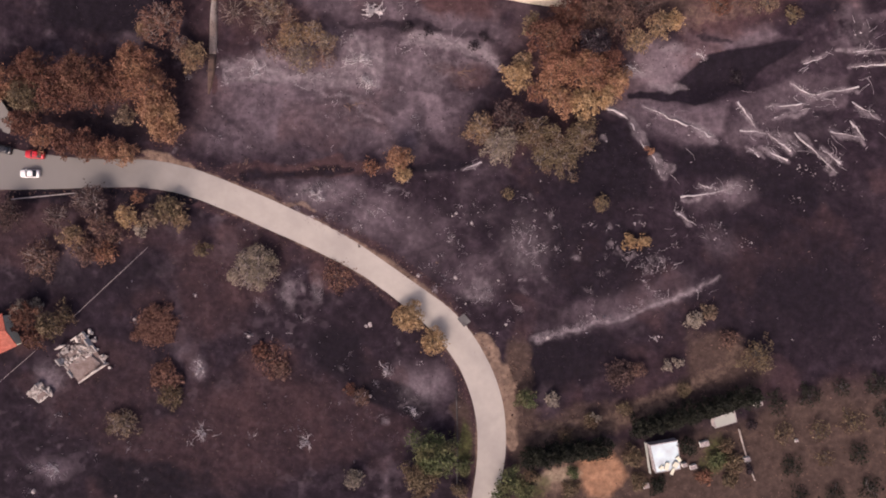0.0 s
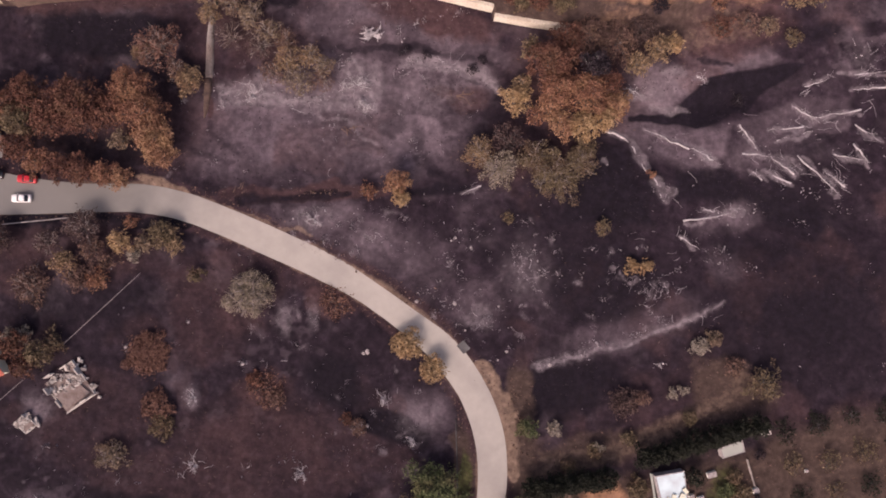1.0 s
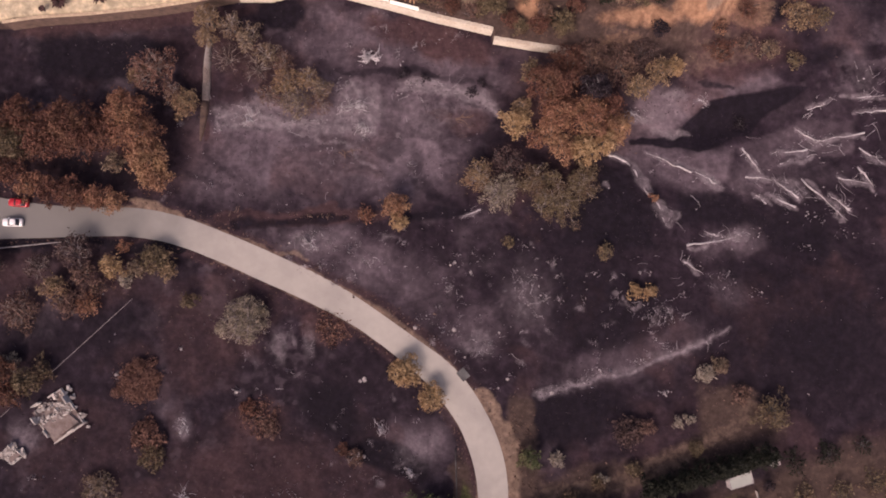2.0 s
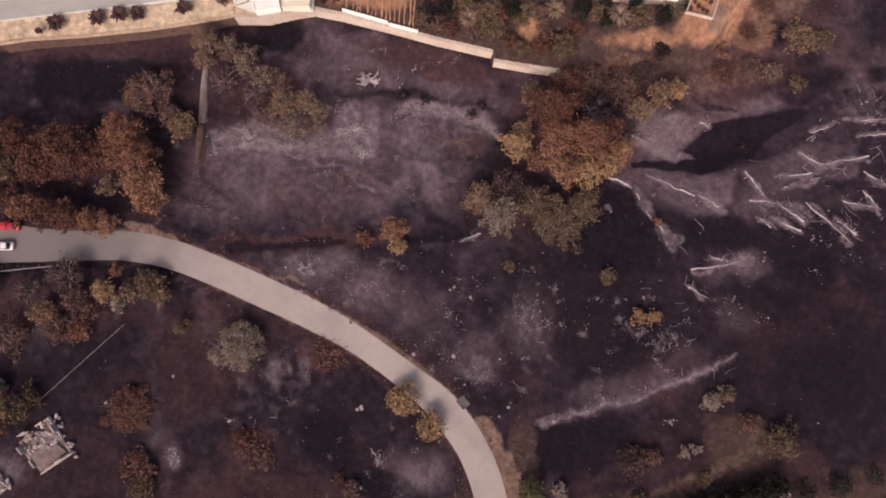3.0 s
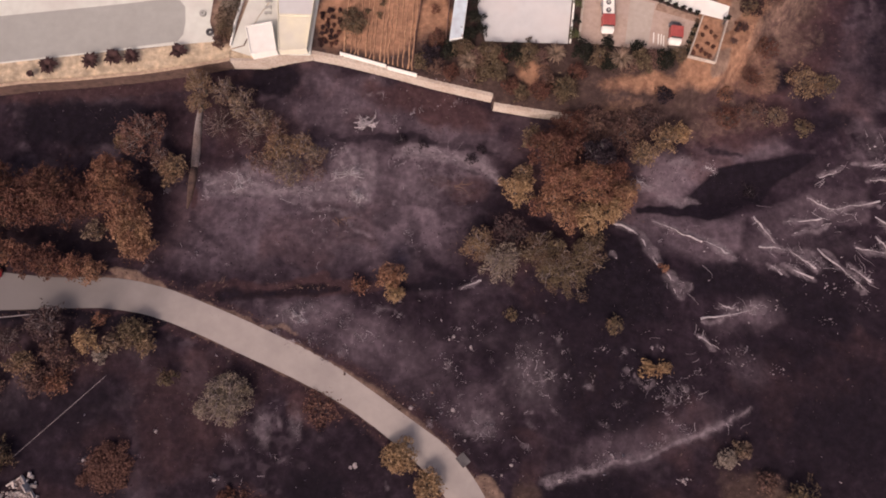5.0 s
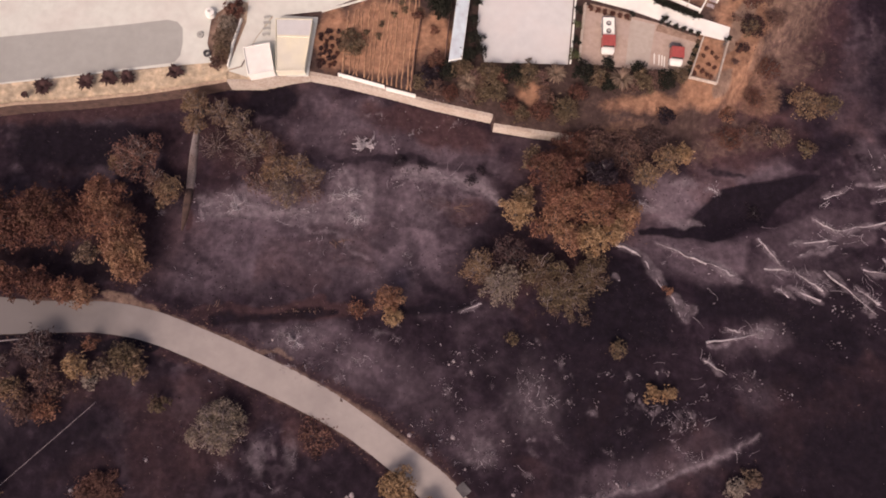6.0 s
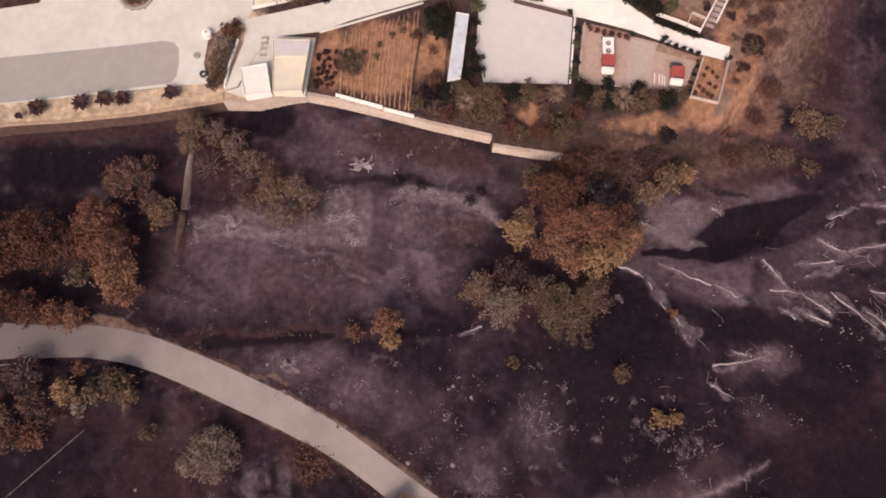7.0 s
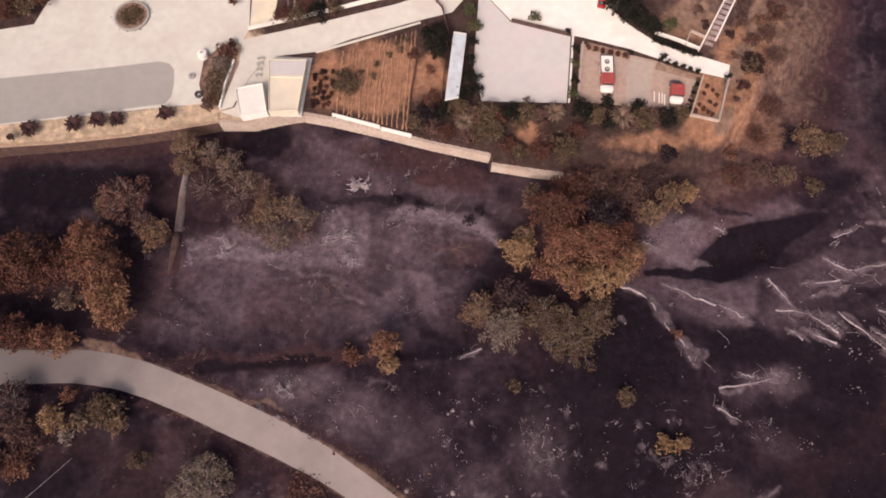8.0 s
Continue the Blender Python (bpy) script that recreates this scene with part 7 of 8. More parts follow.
# parked red and white service vehicles
def service_truck(label, x, y, turn, bed):
    ob = thing("truck", label, "truck", x, y, ground_at(x, y) + 0.09, turn)
    part("chassis", box(bmesh.new(), -4.2 if bed else -1.8, -1.0, 0.45, 3.2, 1.0, 0.75, 0.05), DARK, ob)
    part("cab", box(bmesh.new(), 0.0, -1.35, 0.752, 2.5, 1.35, 2.55, 0.18), RED, ob, "red cab roof")
    part("bonnet", loft(bmesh.new(), [(2.5, 1.40, 0.7, 1.75, 0.2), (3.3, 1.36, 0.7, 1.6, 0.25), (3.75, 1.1, 0.75, 1.35, 0.3)]), WHITE, ob, "white bonnet")
    part("windscreen", box(bmesh.new(), 2.48, -1.15, 1.7, 2.54, 1.15, 2.35, 0.02), GLASS, ob)
    if bed:
        part("bed", box(bmesh.new(), -4.3, -1.25, 0.752, -0.08, 1.25, 2.0, 0.06), WHITE, ob, "white equipment box")
        for s in (-1, 1):
            part("side_rail", box(bmesh.new(), -4.35, s * 1.3 - 0.06, 1.6, -0.1, s * 1.3 + 0.06, 2.12, 0.02), DARK, ob)
        part("tail_rail", box(bmesh.new(), -4.48, -1.3, 1.6, -4.36, 1.3, 2.12, 0.02), DARK, ob)
        for hx in (-2.9, -1.1):
            hatch = part("hatch", drum(bmesh.new(), hx, 0, 2.002, 2.16, 0.55, 0.5, 14), DARK, ob)
            part("lid", box(bmesh.new(), hx - 0.28, -0.28, 2.162, hx + 0.28, 0.28, 2.24, 0.04), PAVING, hatch)
    for wx in ((-3.3, 2.3) if bed else (-1.1, 2.3)):
        for wy in (-1.15, 1.15):
            vehicle_wheel(ob, wx, wy, 0.45, 0.3)
    return ob


service_truck("red and white service truck parked on the terrace", 36.1, 75.6, -93, True)
service_truck("red and white pickup parked on the terrace", 50.5, 72.9, -97, False)
for k in range(4):
    x, y = [(46.0, 71.3), (47.0, 71.0), (47.6, 70.9), (48.1, 70.6)][k]
    ob = thing("white_post", "white painted post lying beside the pickup", "post", x, y, ground_at(x, y) + 0.11, 84, group="white posts")
    part("shaft", box(bmesh.new(), -1.2, -0.1, 0.0, 1.2, 0.1, 0.2, 0.04), WHITE, ob)

# ---------------------------------------------------------------- terrace: planting
VERGE = "dark red-brown shrub on the sandy verge"
for x, y, r in [(-81.9, 64.3, 2.3), (-73.2, 65.3, 2.2), (-68.5, 66.1, 2.2), (-64.5, 66.3, 2.0), (-54.9, 67.6, 2.1), (-85.3, 62.4, 0.8)]:
    spiky_plant(x, y, r, 1.9, VERGE, "maroon", 60, group="verge shrubs")
for x, y, r, h, leaf in [(-43.3, 81.8, 2.4, 3.0, "darkrust"), (-44.7, 78.6, 2.6, 2.6, "sage"), (-45.3, 75.4, 2.5, 2.6, "tan"), (-45.5, 72.2, 2.2, 2.2, "olive"), (-46.4, 70.0, 2.0, 1.8, "dull"), (-42.7, 84.1, 1.0, 2.0, "darkrust")]:
    tree(x, y, r, h, leaf, "dry shrub in the planted island of the yard", name="shrub", group="island shrubs")
for x, y, r, h, leaf in [(0.3, 84.0, 3.6, 5.5, "dark"), (0.9, 81.6, 2.6, 4.5, "dark"), (7.8, 91.7, 1.8, 3, "green"), (8.6, 87.7, 1.8, 3, "green"), (8.3, 84.0, 1.2, 2.4, "dark"), (7.7, 79.5, 1.5, 2.6, "dark"),
                         (7.8, 75.2, 2.0, 3.2, "dark"), (6.3, 71.2, 2.2, 3, "dark"), (22.0, 90.0, 1.4, 2.4, "green"), (28.9, 86.7, 0.7, 1.6, "dark"), (30.0, 82.1, 1.0, 2.4, "dark"), (29.7, 78.4, 1.0, 2.4, "green"),
                         (29.2, 74.8, 1.1, 2.4, "dark"), (28.7, 71.6, 1.3, 2.6, "green"), (-18.2, 74.1, 3.4, 3.2, "olive"), (-4.2, 81.3, 1.3, 1.8, "darkrust"), (-0.9, 77.5, 1.2, 1.2, "rust")]:
    tree(x, y, r, h, leaf, "garden tree or shrub on the terrace", name="garden_shrub", group="garden shrubs")
GREY = "unwatered grey-green shrub under the court"
for x, y, r, h, leaf in [(-1.5, 66.5, 3.2, 3.2, "char"), (-0.4, 69.7, 2.6, 3, "darkrust"), (4.8, 68.3, 2.8, 3.2, "olive"), (6.2, 65.1, 2.6, 3, "grey"), (10.6, 67.0, 3.0, 3.4, "olive"), (12.2, 63.2, 2.8, 3, "olive"),
                         (15.8, 67.0, 2.6, 3.2, "dark"), (19.3, 67.6, 2.6, 3, "olive"), (24.5, 66.9, 2.8, 3.4, "grey"), (26.3, 58.7, 3.2, 3.4, "olive"), (21.2, 58.7, 2.8, 3, "darkrust"), (15.0, 59.9, 2.4, 2.6, "darkrust"),
                         (30.3, 67.5, 2.6, 3.4, "dark"), (33.7, 66.2, 2.6, 3, "olive"), (38.2, 65.6, 3.2, 4, "grey"), (42.9, 65.5, 2.8, 3.2, "olive"), (47.6, 65.8, 2.8, 3, "dark"), (50.8, 67.0, 2.0, 2.6, "olive"),
                         (29.0, 63.1, 2.2, 2.4, "darkrust"), (47.7, 58.8, 2.2, 2.6, "char"), (9.0, 72.5, 1.6, 2.2, "dark"), (2.5, 62.9, 2.0, 2.2, "darkrust"), (35.9, 69.9, 1.6, 1.6, "dark"), (42.3, 68.8, 1.8, 1.6, "dark"), (1.9, 67.7, 2.6, 3, "dark"), (8.0, 66.4, 2.4, 2.8, "dull"), (13.5, 66.4, 2.2, 2.6, "darkrust"), (17.5, 65.3, 2.0, 2.4, "olive"), (21.6, 66.3, 2.2, 2.6, "dull"), (35.9, 64.9, 2.4, 2.8, "dark"), (40.6, 64.9, 2.2, 2.6, "dull"), (45.3, 66.2, 2.6, 2.8, "dull"), (22.5, 61.5, 2.4, 2.6, "dull"), (9.4, 62.8, 2.4, 2.6, "olive"), (7.0, 62.2, 2.0, 2.2, "dull"), (17.2, 58.4, 2.2, 2.4, "olive"), (-0.4, 64.2, 2.4, 2.6, "dull"), (-3.3, 65.4, 2.4, 2.6, "olive"), (24.7, 60.2, 2.0, 2.2, "dark")]:
    if leaf == "grey":
        spiky_plant(x, y, r * 0.95, h, "pale grey-green spiky succulent under the court", "tan", 110, group="spiky succulents", wide=0.6)
    else:
        tree(x, y, r, h, leaf, GREY, name="shrub", group="shrubs under the court")
for x, y, r, h, leaf in [(39.0, 91.3, 2.4, 6.5, "dark"), (41.2, 89.4, 2.6, 6.5, "dark"), (44.1, 87.6, 2.6, 6, "dark"), (46.5, 86.6, 2.2, 5, "dark"), (38.6, 94.1, 2.6, 7, "green"), (42.8, 93.0, 2.6, 7, "dark"), (50.4, 87.3, 1.8, 3.6, "green")]:
    tree(x, y, r, h, leaf, "dense dark green conifer above the driveway", name="conifer", group="conifers", low=0.4)
for k in range(6):
    s = k / 5
    x0, y0, x1, y1 = 47.9, 79.4, 55.5, 76.6
    tree(x0 + (x1 - x0) * s, y0 + (y1 - y0) * s, 0.42, 1.9, "dark", "small slim conifer in the terrace planter", name="small_conifer", group="planter conifers", size=0.22, low=0.2)
for x, y, h in [(41.6, 81.1, 2.6), (48.4, 79.7, 3.0), (61.3, 74.7, 3.4)]:
    tree(x, y, 0.7, h, "dark", "slim dark cypress beside the driveway", name="cypress", group="cypresses", size=0.25, low=0.2)
for k in range(10):
    s = k / 9
    x0, y0, x1, y1 = 47.5, 84.8, 55.6, 81.2
    tree(x0 + (x1 - x0) * s, y0 + (y1 - y0) * s, 1.0, 1.3, "dark", "clipped dark green hedge plant along the driveway", name="hedge_shrub", group="driveway hedge", size=0.25, low=0.1)
for k in range(6):
    s = k / 5
    x0, y0, x1, y1 = 33.1, 83.0, 40.7, 81.0
    tree(x0 + (x1 - x0) * s, y0 + (y1 - y0) * s, 0.6, 0.9, "darkrust", "dry low plant in the terrace border", name="border_shrub", group="border plants", size=0.25, low=0.1)
for x, y, r, h, leaf in [(-32.2, 90.9, 2.4, 3.2, "darkrust"), (-29.2, 90.4, 2.4, 3, "olive"), (-25.0, 91.8, 2.6, 3, "dark"), (-21.4, 92.7, 2.0, 2.4, "olive"), (-27.0, 93.6, 2.4, 2.4, "darkrust"),
                         (-90.6, 92.1, 3.2, 3.5, "darkrust"), (-87.1, 92.9, 2.8, 3.4, "olive"), (-83.9, 95.3, 2.8, 3.4, "darkrust"), (-43.2, 94.1, 1.2, 2.4, "darkrust")]:
    tree(x, y, r, h, leaf, "dry garden shrub above the lane", name="garden_shrub", group="garden shrubs")
for x, y, r, h, leaf in [(67.7, 84.1, 2.0, 3, "darkrust"), (66.8, 77.9, 2.4, 3, "olive"), (64.3, 73.5, 1.2, 2, "darkrust"), (74.3, 91.1, 2.8, 3, "darkrust"), (70.3, 89.0, 1.8, 2.6, "rust"), (72.0, 71.1, 3.4, 3.5, "darkrust"), (80.4, 63.5, 4.6, 3, "yellow"), (85.1, 62.9, 3.0, 2.6, "olive"),
                         (73.4, 55.4, 2.8, 3, "tan"), (68.9, 56.8, 3.0, 2.6, "dull"), (62.6, 55.4, 3.4, 2.6, "darkrust"), (68.8, 64.5, 2.6, 3, "darkrust"), (62.2, 60.7, 2.2, 2, "rust"), (79.2, 53.0, 2.4, 2, "olive")]:
    tree(x, y, r, h, leaf, "scorched scrub beside the gardens", name="scrub_bush", group="scorched scrub", fill=0.5, bare=0.15)

for x, y, r in [(55.8, 73.9, 0.35), (57.4, 73.7, 0.4), (56.5, 71.9, 0.35), (58.4, 72.6, 0.35), (59.3, 71.5, 0.4), (55.2, 69.3, 0.5), (56.0, 68.4, 0.55), (56.9, 67.6, 0.55), (57.7, 67.1, 0.5), (54.3, 67.9, 0.55), (57.6, 69.9, 0.35), (58.7, 69.2, 0.4)]:
    tree(x, y, r * 0.75, 0.5, "darkrust", "small dry plant in the walled garden plot", name="plot_shrub", group="plot plants", size=0.22, low=0.05)
for k in range(8):
    s = k / 7
    x0, y0, x1, y1 = 55.6, 75.0, 52.8, 68.1
    tree(x0 + (x1 - x0) * s, y0 + (y1 - y0) * s, 0.55, 0.9, "dark" if k % 2 else "olive", "low hedge plant beside the plot wall", name="hedge_shrub", group="plot hedge", size=0.22, low=0.05)
for x, y, r, h, leaf in [(63.7, 85.8, 1.2, 1.8, "maroon"), (66.6, 88.9, 1.4, 2, "dull"), (64.0, 80.6, 1.0, 1.6, "dull"), (67.3, 78.5, 3.0, 2.6, "maroon"), (65.0, 73.5, 1.4, 1.8, "maroon"), (71.5, 85.7, 2.4, 2.4, "dull"), (63.0, 70.2, 1.0, 1.4, "dull"), (72.3, 80.1, 2.2, 2.4, "dull"), (58.3, 88.3, 1.2, 1.8, "maroon"), (57.5, 91.8, 1.4, 2, "dull")]:
    tree(x, y, r, h, leaf, "dry dark shrub on bare pinkish soil", name="scrub_bush", group="dry scrub beside the steps", fill=0.9)

# ploughed garden: ridges of turned soil and rows of withered plants
ob = thing("ploughed_garden", "ploughed orange garden plot with straight ridges", "garden", -12.2, 75.9, kind="structure")
px0, py0 = -12.2, 75.9
SOIL = surface("turned_orange_soil", (0.30, 0.17, 0.095), (0.50, 0.31, 0.18), 0.5, 0.95, 0.8, (0.17, 0.095, 0.062), 2.2, 0.8)
rng = np.random.default_rng(5)
TOP_A, TOP_B, LOW_A, LOW_B = (-19.1, 82.5), (-3.5, 87.7), (-19.9, 68.0), (-5.6, 63.8)
for k in range(15):
    s = k / 14
    x0, y0 = TOP_A[0] + (TOP_B[0] - TOP_A[0]) * s - px0, TOP_A[1] + (TOP_B[1] - TOP_A[1]) * s - py0
    x1, y1 = LOW_A[0] + (LOW_B[0] - LOW_A[0]) * s - px0, LOW_A[1] + (LOW_B[1] - LOW_A[1]) * s - py0
    aside, full = rng.normal() * 0.14, 0.5 + 0.6 * rng.random()
    line = [(x0 + (x1 - x0) * j / 17 + aside + rng.normal() * 0.1, y0 + (y1 - y0) * j / 17, 0.05 - 0.1 * rng.random() ** 2) for j in range(18)]
    piece("ridge", mesh_of("ridge", *tube(line, [(0.12 + 0.2 * rng.random()) * full for _ in line], 7), SOIL, True), ob)
for col in range(4):
    for row in range(6):
        x, y = LOW_A[0] - 5.2 + col * 1.15 + row * 0.08, LOW_A[1] + 1.4 + row * 1.55
        x, y = x + rng.normal() * 0.22, y + rng.normal() * 0.3
        tree(x, y, 0.32 + 0.22 * rng.random(), 0.5 + 0.3 * rng.random(), "maroon" if rng.random() < 0.7 else "darkrust", "withered dark vegetable plant in a row", name="vegetable_plant", group="vegetable rows", size=0.24, low=0.05)

for x, y in [(-7.5, 84.4), (-5.5, 85.2), (-3.9, 82.4), (-11.9, 79.3), (-9.3, 81.3), (-15.2, 77.3), (-7.0, 82.6), (-12.6, 76.4)]:
    tree(x, y, 0.75, 0.8, "olive", "dry weed clump between the garden ridges", name="weed_clump", group="garden weeds", size=0.22, low=0.05, fill=0.7)
# dry striped plot above the lane
ob = thing("dry_plot", "dry brown garden plot with narrow ridges above the lane", "garden", -19.0, 98.0, kind="structure")
DRY_SOIL = surface("dry_brown_soil", (0.20, 0.155, 0.115), (0.40, 0.325, 0.25), 0.5, 0.95, 0.8, (0.09, 0.062, 0.045), 2.0, 0.7)
for k in range(19):
    x = -31.5 + k * 1.4
    y0 = 92.6 + (x + 32.0) * 0.255
    line = [(x + 19.0 + rng.normal() * 0.05, y0 + (104.0 - y0) * j / 7 - 98.0, 0.02) for j in range(8)]
    piece("ridge", mesh_of("ridge", *tube(line, [0.2 + 0.16 * rng.random() for _ in line], 6), DRY_SOIL, True), ob)


def post_fence(name, label, pts, h, mat, group=""):
    """A fence with posts, a top rail and a middle rail along a line."""
    ob = thing(name, label, "fence", pts[0][0], pts[0][1], 0.0, group=group)
    ox, oy = pts[0]
    for (x0, y0), (x1, y1) in zip(pts, pts[1:]):
        n = max(2, int(math.hypot(x1 - x0, y1 - y0) / 1.8))
        for k in range(n):
            x, y = x0 + (x1 - x0) * k / n, y0 + (y1 - y0) * k / n
            z = ground_at(x, y)
            part("post", drum(bmesh.new(), x - ox, y - oy, z - 0.2, z + h, 0.12, 0.1, 8), mat, ob)
        for up in (0.55, 0.96):
            a, b = (x0 - ox, y0 - oy, ground_at(x0, y0) + h * up), (x1 - ox, y1 - oy, ground_at(x1, y1) + h * up)
            piece("rail", mesh_of("rail", *tube([a, b], [0.13, 0.13], 6), mat, True), ob)
    return ob


RUSTY = surface("rusty_iron", (0.09, 0.05, 0.04), (0.22, 0.12, 0.085), 0.3, 0.8, 0.3, (0.05, 0.035, 0.03), 1.2, 0.6)
# made-up rails that draw the dark line along the shed
post_fence("dark_rails", "thick dark rails standing in for a dark line beside the long shed", [(3.3, 86.6), (2.6, 81.3), (1.5, 70.6)], 1.3, RUSTY)
post_fence("dark_rails", "rusty iron fence beside the garden lane", [(-0.6, 96.4), (2.0, 92.8), (3.1, 86.9)], 1.3, RUSTY)
post_fence("garden_fence", "thin pale fence at the edge of the ploughed plot", [(-3.4, 81.6), (-4.7, 73.0), (-5.6, 64.4)], 0.8, RUSTY)
# ---------------------------------------------------------------- ruins and houses west of the road
PLASTER = surface("broken_pale_plaster", (0.40, 0.36, 0.32), (0.72, 0.67, 0.61), 0.5, 0.95, 0.5, (0.22, 0.18, 0.16), 1.8, 0.5)


EARTH_SLAB = surface("scorched_roof_slab", (0.16, 0.115, 0.10), (0.27, 0.20, 0.175), 0.5, 0.95, 0.5, (0.36, 0.31, 0.28), 1.6, 0.6)


def lerp2(q, u, v):
    """A point inside a four-cornered outline."""
    return tuple(q[0][i] * (1 - u) * (1 - v) + q[1][i] * u * (1 - v) + q[2][i] * u * v + q[3][i] * (1 - u) * v for i in (0, 1))


def ruin(name, label, pts, h, seed):
    """A roofless burnt house: broken walls, a floor, and fallen rubble."""
    rng = np.random.default_rng(seed)
    cx, cy = centre(pts)
    ob = thing(name, label, "ruin", cx, cy)
    loc = [(x - cx, y - cy) for x, y in pts]
    inner = shrink(loc, 0.36)
    part("floor", prism(bmesh.new(), shrink(loc, 0.3), -0.2, 0.15), EARTH_SLAB, ob)
    for i in range(4):
        j = (i + 1) % 4
        for k in range(5):
            a, b = k / 5 + 0.002, (k + 1) / 5 - 0.002
            lerp = lambda p, q, s: (p[0] + (q[0] - p[0]) * s, p[1] + (q[1] - p[1]) * s)
            if rng.random() < 0.22:
                continue
            quad = [lerp(loc[i], loc[j], a), lerp(loc[i], loc[j], b), lerp(inner[i], inner[j], b), lerp(inner[i], inner[j], a)]
            part("wall_piece", prism(bmesh.new(), quad, -0.3, h * (0.12 + 0.88 * rng.random() ** 1.4)), PLASTER, ob)
    part("fallen_roof", prism(bmesh.new(), [lerp2(loc, 0.5, 0.08), lerp2(loc, 0.92, 0.1), lerp2(loc, 0.9, 0.9), lerp2(loc, 0.45, 0.75)], 0.15, 0.62), EARTH_SLAB, ob, "brown fallen roof slab")
    for k in range(130):
        u, v = rng.random(2)
        if k < 112:
            u, v = u * 0.62, v
        else:
            u, v = u * 1.25, 1.0 + v * 0.28
        p = [loc[0][i] * (1 - u) * (1 - v) + loc[1][i] * u * (1 - v) + loc[2][i] * u * v + loc[3][i] * (1 - u) * v for i in (0, 1)]
        s = 0.14 + 0.42 * rng.random() ** 2
        bm = box(bmesh.new(), -s, -s * 0.6, -0.1, s, s * 0.6, 0.12 + 0.25 * rng.random())
        for vert in bm.verts:
            vert.co *= 0.7 + 0.6 * rng.random()
        o = part("rubble_block", bm, PLASTER if rng.random() < 0.7 else RUBBLE, ob)
        o.matrix_local = pose(p[0] * 0.86, p[1] * 0.86, 0.22 + 0.35 * rng.random(), *(rng.normal(size=2) * 14), rng.random() * 360)
    return ob


ruin("ruined_house", "roofless burnt house with broken pale walls and rubble", [(-85.6, -22.7), (-80.0, -29.6), (-73.8, -25.4), (-78.9, -18.1)], 2.4, 3)
ruin("ruined_shed", "small roofless burnt shed filled with rubble", [(-91.1, -31.8), (-88.4, -33.7), (-86.0, -31.7), (-89.0, -29.5)], 1.6, 4)

# tiled house at the western edge
ob = thing("tiled_house", "house with a red tiled gable roof on burnt land", "house", -97.8, -19.4, turn=25)
part("wall_body", box(bmesh.new(), -4.4, -3.4, -0.3, 4.4, 3.4, 3.0, 0.03), CREAM, ob)
for s in (-1, 1):
    bm = bmesh.new()
    prism(bm, [(-4.9, 0), (4.9, 0), (4.9, 4.1), (-4.9, 4.1)], 0, 0.16)
    roof = part("roof_slope", bm, TILE_RED, ob)
    roof.matrix_local = pose(0, 0, 4.35, -20 if s > 0 else 20, 0, 0) if s > 0 else pose(0, 0, 4.35, 0, 0, 180) @ pose(0, 0, 0, -20, 0, 0)
    for k in range(24):
        row = part("tile_row", box(bmesh.new(), -4.85 + k * 0.405, 0.05, 0.162, -4.85 + k * 0.405 + 0.2, 4.05, 0.23, 0.02), TILE_RED, roof)
part("ridge_cap", box(bmesh.new(), -4.9, -0.2, 4.40, 4.9, 0.2, 4.62, 0.08), TILE_RED, ob)
part("door", box(bmesh.new(), 4.36, -0.45, 0.0, 4.46, 0.45, 2.05, 0.01), DARK, ob)

# ---------------------------------------------------------------- homestead in the south-east
house("farm_hut", "small farm hut with a flat white sheet roof", [(46.0, -48.5), (51.4, -47.6), (50.8, -41.3), (44.6, -42.4)], 2.6, BLUE_WHITE, STONE, rim=0.06, category="hut")
for x, y, w, d, hh in [(48.3, -46.9, 1.6, 0.8, 0.35), (50.1, -46.5, 1.2, 1.0, 0.5), (47.1, -47.2, 0.9, 0.7, 0.3), (49.5, -48.0, 1.4, 0.6, 0.3), (50.8, -45.3, 0.7, 1.2, 0.4)]:
    ob = thing("roof_crate", "worn crate lying on the hut roof", "crate", x, y, ground_at(49.2, -45.8) + 2.605, 12 + 40 * w, group="roof crates")
    part("side", box(bmesh.new(), -w / 2, -d / 2, 0, w / 2, d / 2, hh, 0.04), RUBBLE, ob)
    part("lid", box(bmesh.new(), -w / 2 - 0.03, -d / 2 - 0.03, hh + 0.002, w / 2 + 0.03, d / 2 + 0.03, hh + 0.06, 0.02), CREAM, ob)
house("farm_shed", "white open shed with a flat sheet roof", [(59.0, -38.9), (63.8, -37.5), (63.2, -35.0), (58.5, -36.7)], 2.2, PAVING, STONE, rim=0.05, category="shed", openings=1)
wall_run("yard_wall", "low grey wall beside the farm hut", [(44.2, -42.4), (45.2, -49.1)], 1.2, 0.25, PAVING)
wall_run("yard_wall", "low pale wall of the farm garden", [(64.9, -39.6), (66.6, -46.1), (68.3, -50.8)], 0.6, 0.16, RUBBLE)
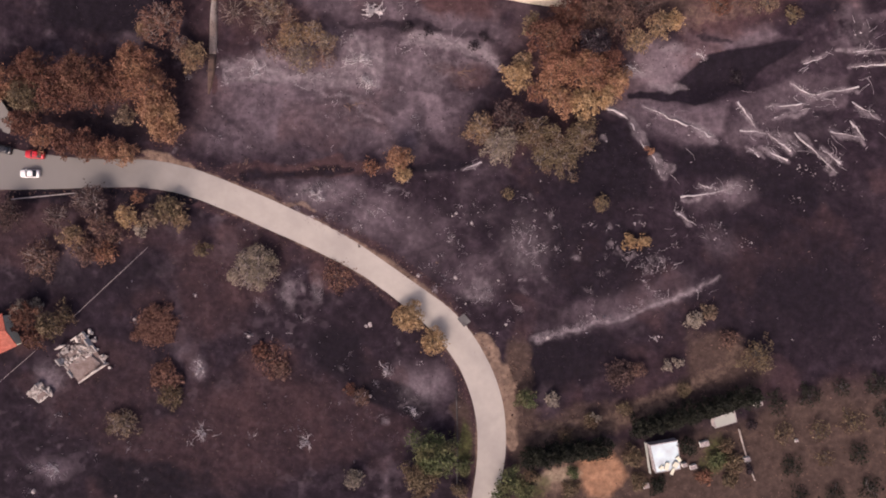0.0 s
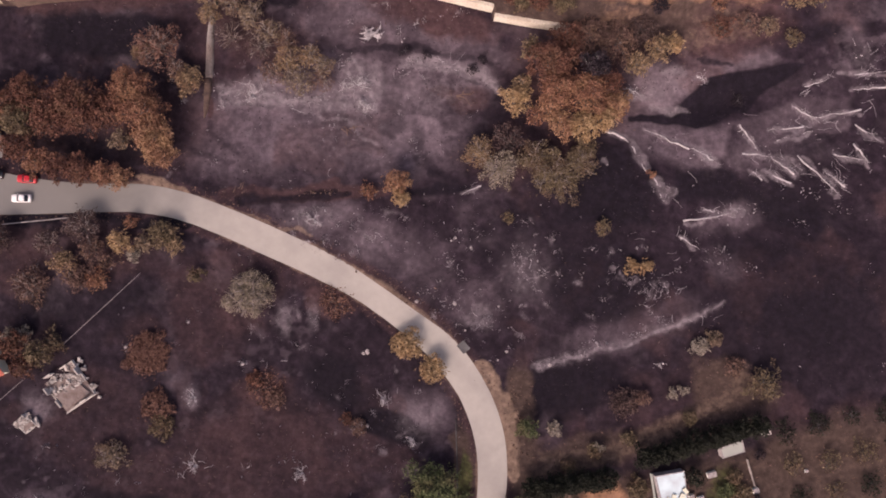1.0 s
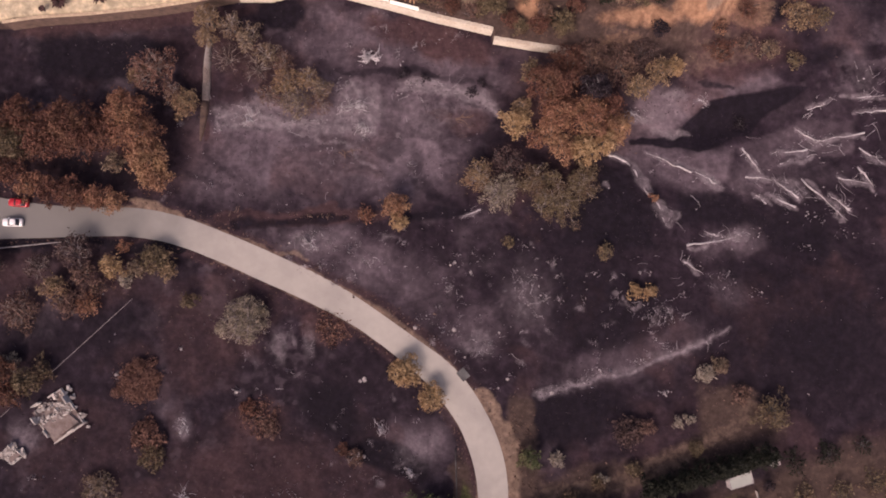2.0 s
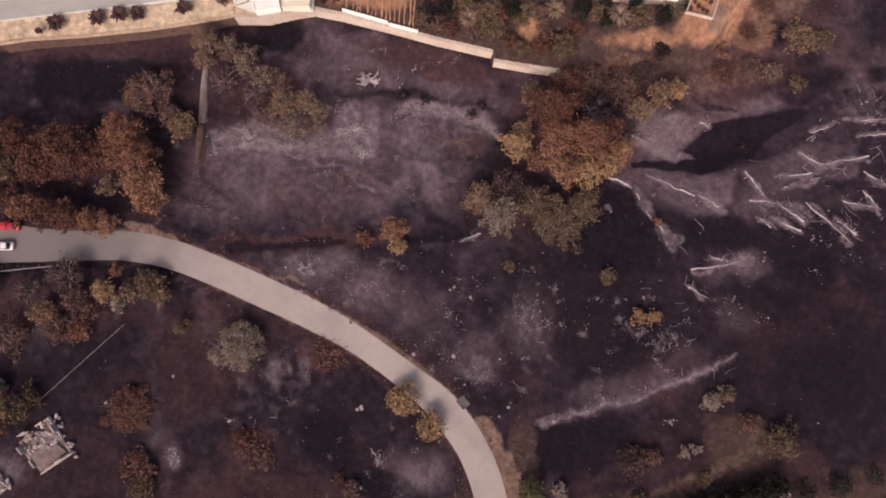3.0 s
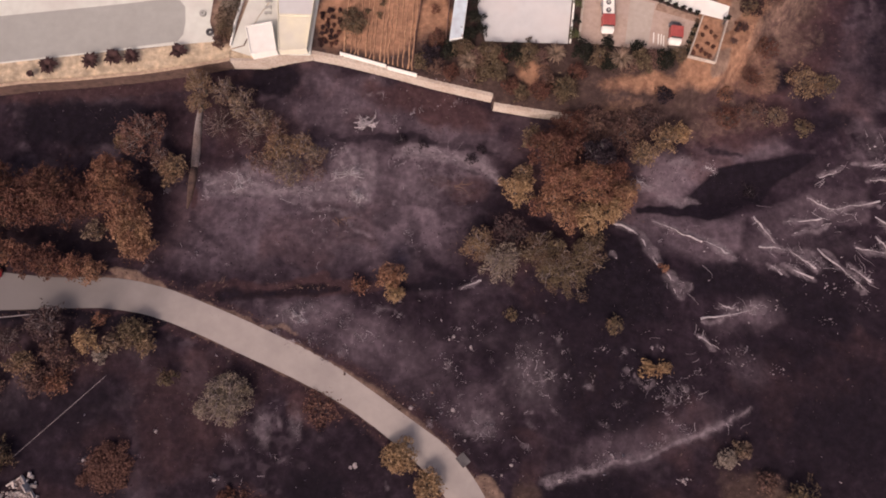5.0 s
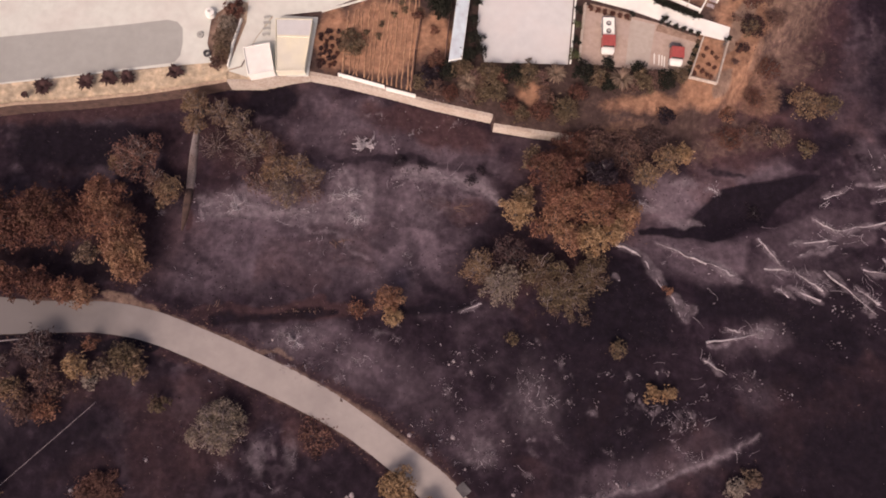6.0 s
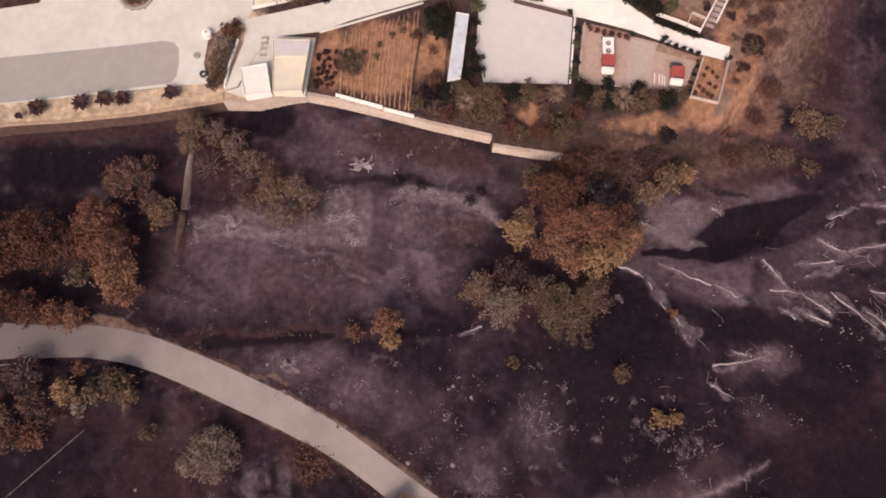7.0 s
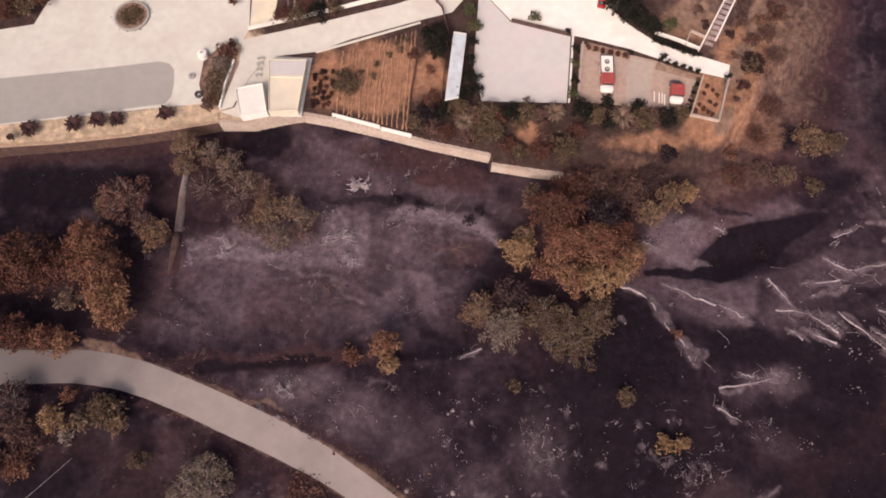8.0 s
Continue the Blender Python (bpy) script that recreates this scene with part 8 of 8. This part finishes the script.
for x, y, w, d, h, lab in [(44.4, -51.8, 1.3, 1.0, 1.0, "white plastic water tank in the yard"), (69.0, -33.9, 1.7, 0.9, 0.9, "white box at the field corner"), (57.3, -42.7, 1.9, 1.1, 0.7, "pale crate heap in the yard"),
                           (54.9, -47.8, 1.4, 0.9, 0.6, "white crate beside the hut"), (52.9, -47.3, 1.0, 0.8, 0.8, "white crate beside the hut"), (77.5, -42.0, 0.6, 0.5, 0.6, "small white bucket in the field"), (66.6, -46.1, 1.2, 1.0, 0.8, "pale stone block at the wall")]:
    ob = thing("yard_box", lab, "box", x, y, turn=15)
    part("body", box(bmesh.new(), -w / 2, -d / 2, -0.1, w / 2, d / 2, h, 0.05), WHITE, ob)
    part("lid", box(bmesh.new(), -w / 2 - 0.03, -d / 2 - 0.03, h + 0.002, w / 2 + 0.03, d / 2 + 0.03, h + 0.07, 0.02), STONE, ob)


def hedge_row(x0, y0, x1, y1, n, r, h, leaf, label, group):
    for k in range(n):
        s = k / (n - 1)
        tree(x0 + (x1 - x0) * s, y0 + (y1 - y0) * s, r, h * (0.85 + 0.3 * ((k * 7) % 5) / 5), leaf, label, name="hedge_tree", group=group, low=0.3)


hedge_row(18.6, -45.0, 34.6, -42.8, 9, 2.7, 6.2, "dark", "dense dark green hedge tree along the garden", "southern hedge")
hedge_row(42.4, -38.9, 66.9, -31.8, 13, 2.5, 5.4, "dark", "dense dark green hedge tree beside the field", "field hedge")
for x, y, r, h, leaf in [(53.0, -42.8, 2.3, 4.0, "dark"), (41.2, -45.2, 2.6, 3, "olive"), (42.7, -50.5, 2.2, 2.4, "olive"), (47.0, -51.5, 2.2, 2.2, "dark"), (61.8, -43.1, 1.8, 2, "olive"), (60.0, -46.2, 2.2, 2, "green"), (63.7, -46.8, 2.4, 2.4, "olive"), (57.0, -49.9, 2.0, 1.6, "rust"), (62.5, -50.5, 2.0, 1.8, "olive"),
                         (14.2, -50.1, 3.0, 4, "green"), (12.4, -53.6, 2.6, 4, "green"), (18.0, -52.7, 2.2, 2.4, "green"), (27.9, -52.4, 2.2, 1.8, "olive"), (28.5, -49.1, 1.5, 1.6, "green"), (19.3, -49.6, 1.8, 1.8, "olive"), (67.4, -38.4, 1.4, 2, "char"), (66.8, -48.0, 1.2, 2, "char"),
                         (26.7, -40.6, 1.8, 2, "olive"), (32.2, -37.9, 2.0, 2.4, "olive"), (33.1, -36.7, 1.4, 2, "grey"), (39.6, -35.1, 1.8, 2, "olive"), (52.6, -30.7, 2.0, 2, "olive"), (4.4, -47.8, 2.0, 3, "green"), (3.8, -52.5, 2.0, 3, "olive")]:
    tree(x, y, r, h, leaf, "shrub in the farm garden", name="garden_shrub", group="farm garden shrubs")
rng = np.random.default_rng(9)
for row in range(4):
    for col in range(5):
        x, y = (73.1, -33.7)[0] + col * 7.4 + row * 1.6 + rng.normal() * 0.4, (73.1, -33.7)[1] + col * 1.4 - row * 7.0 + rng.normal() * 0.4
        tree(x, y, 2.3 + 1.1 * rng.random(), 1.5 + 0.6 * rng.random(), "olive" if rng.random() < 0.4 else "dark", "low orchard tree in the brown field", name="orchard_tree", group="orchard trees", fill=0.28, bare=0.1)

# ---------------------------------------------------------------- cars and roadside things
car("white saloon car on the road", CAR_WHITE, -90.4, 16.5, 179)
car("red saloon car at the road's edge", CAR_RED, -89.4, 20.7, 176)
car("black car turning into the side lane", CAR_BLACK, -96.6, 21.9, 168)
car("red car parked at the top of the driveway", CAR_RED, 36.9, 94.8, 80)
ob = thing("drain_inlet", "dark square concrete drain inlet at the road's edge", "drain", 4.6, -15.6, turn=-50)
part("rim", box(bmesh.new(), -1.15, -0.95, -0.2, 1.15, 0.95, 0.16, 0.05), DARK, ob)
for k in range(5):
    part("bar", box(bmesh.new(), -0.8 + k * 0.36, -0.75, 0.162, -0.66 + k * 0.36, 0.75, 0.24, 0.02), BARK, ob)


def long_pipe(name, label, pts, r, mat):
    ob = thing(name, label, "pipe", pts[0][0], pts[0][1], 0.0)
    line = []
    for (x0, y0), (x1, y1) in zip(pts, pts[1:]):
        for j in range(12):
            x, y = x0 + (x1 - x0) * j / 12, y0 + (y1 - y0) * j / 12
            line.append((x - pts[0][0], y - pts[0][1], ground_at(x, y) + r + 0.12))
    piece("pipe", mesh_of("pipe", *tube(line, [r] * len(line), 7), mat, True), ob)
    return ob


long_pipe("water_pipe", "thin pale water pipe laid over the burnt ground", [(-64.8, 0.4), (-84.0, -17.5), (-92.2, -24.7), (-101.1, -32.4)], 0.05, STONE)
long_pipe("guard_rail", "thin pale rail along the road's edge", [(-94.9, 10.9), (-78.8, 12.5)], 0.12, STONE)
long_pipe("guard_rail", "thin dark rail below the road", [(2.9, -30.9), (3.2, -42.1), (3.0, -57.0)], 0.12, DARK)


def boulder(x, y, r, label="pale boulder on burnt ground"):
    SEED[0] += 1
    rng = np.random.default_rng(SEED[0])
    ob = thing("boulder", label, "boulder", x, y, group="pale boulders")
    bm = bmesh.new()
    bmesh.ops.create_icosphere(bm, subdivisions=2, radius=r * 0.62)
    for v in bm.verts:
        v.co *= 0.75 + 0.5 * noise.noise(v.co * (1.6 / r) + Vector((x, y, 0)))+ 0.25
        v.co.z = max(v.co.z * 0.6, -0.25 * r)
    part("stone", bm, STONE, ob)


for x, y, r in [(-16.0, -16.5, 0.9), (-16.9, -16.9, 0.6), (2.9, 7.7, 0.5), (6.2, 5.6, 0.45), (2.7, -6.3, 0.7), (12.1, -6.9, 0.4), (4.9, -12.0, 0.4), (13.8, -16.6, 0.5), (11.9, -18.5, 0.5), (-19.8, -15.9, 0.35), (2.0, 7.1, 0.35),
                (-42.7, -19.1, 0.6), (-54.4, -10.2, 0.5), (46.7, -19.7, 0.5), (41.1, -20.4, 0.5), (23.1, -19.5, 0.7), (25.6, -21.0, 0.6), (-67.8, -15.4, 0.6), (-32.0, 11.9, 0.5), (-5.4, -5.8, 0.6), (-16.0, -32.4, 0.6), (-90.0, -53.3, 0.8), (-71.9, -54.3, 0.6)]:
    boulder(x, y, r)
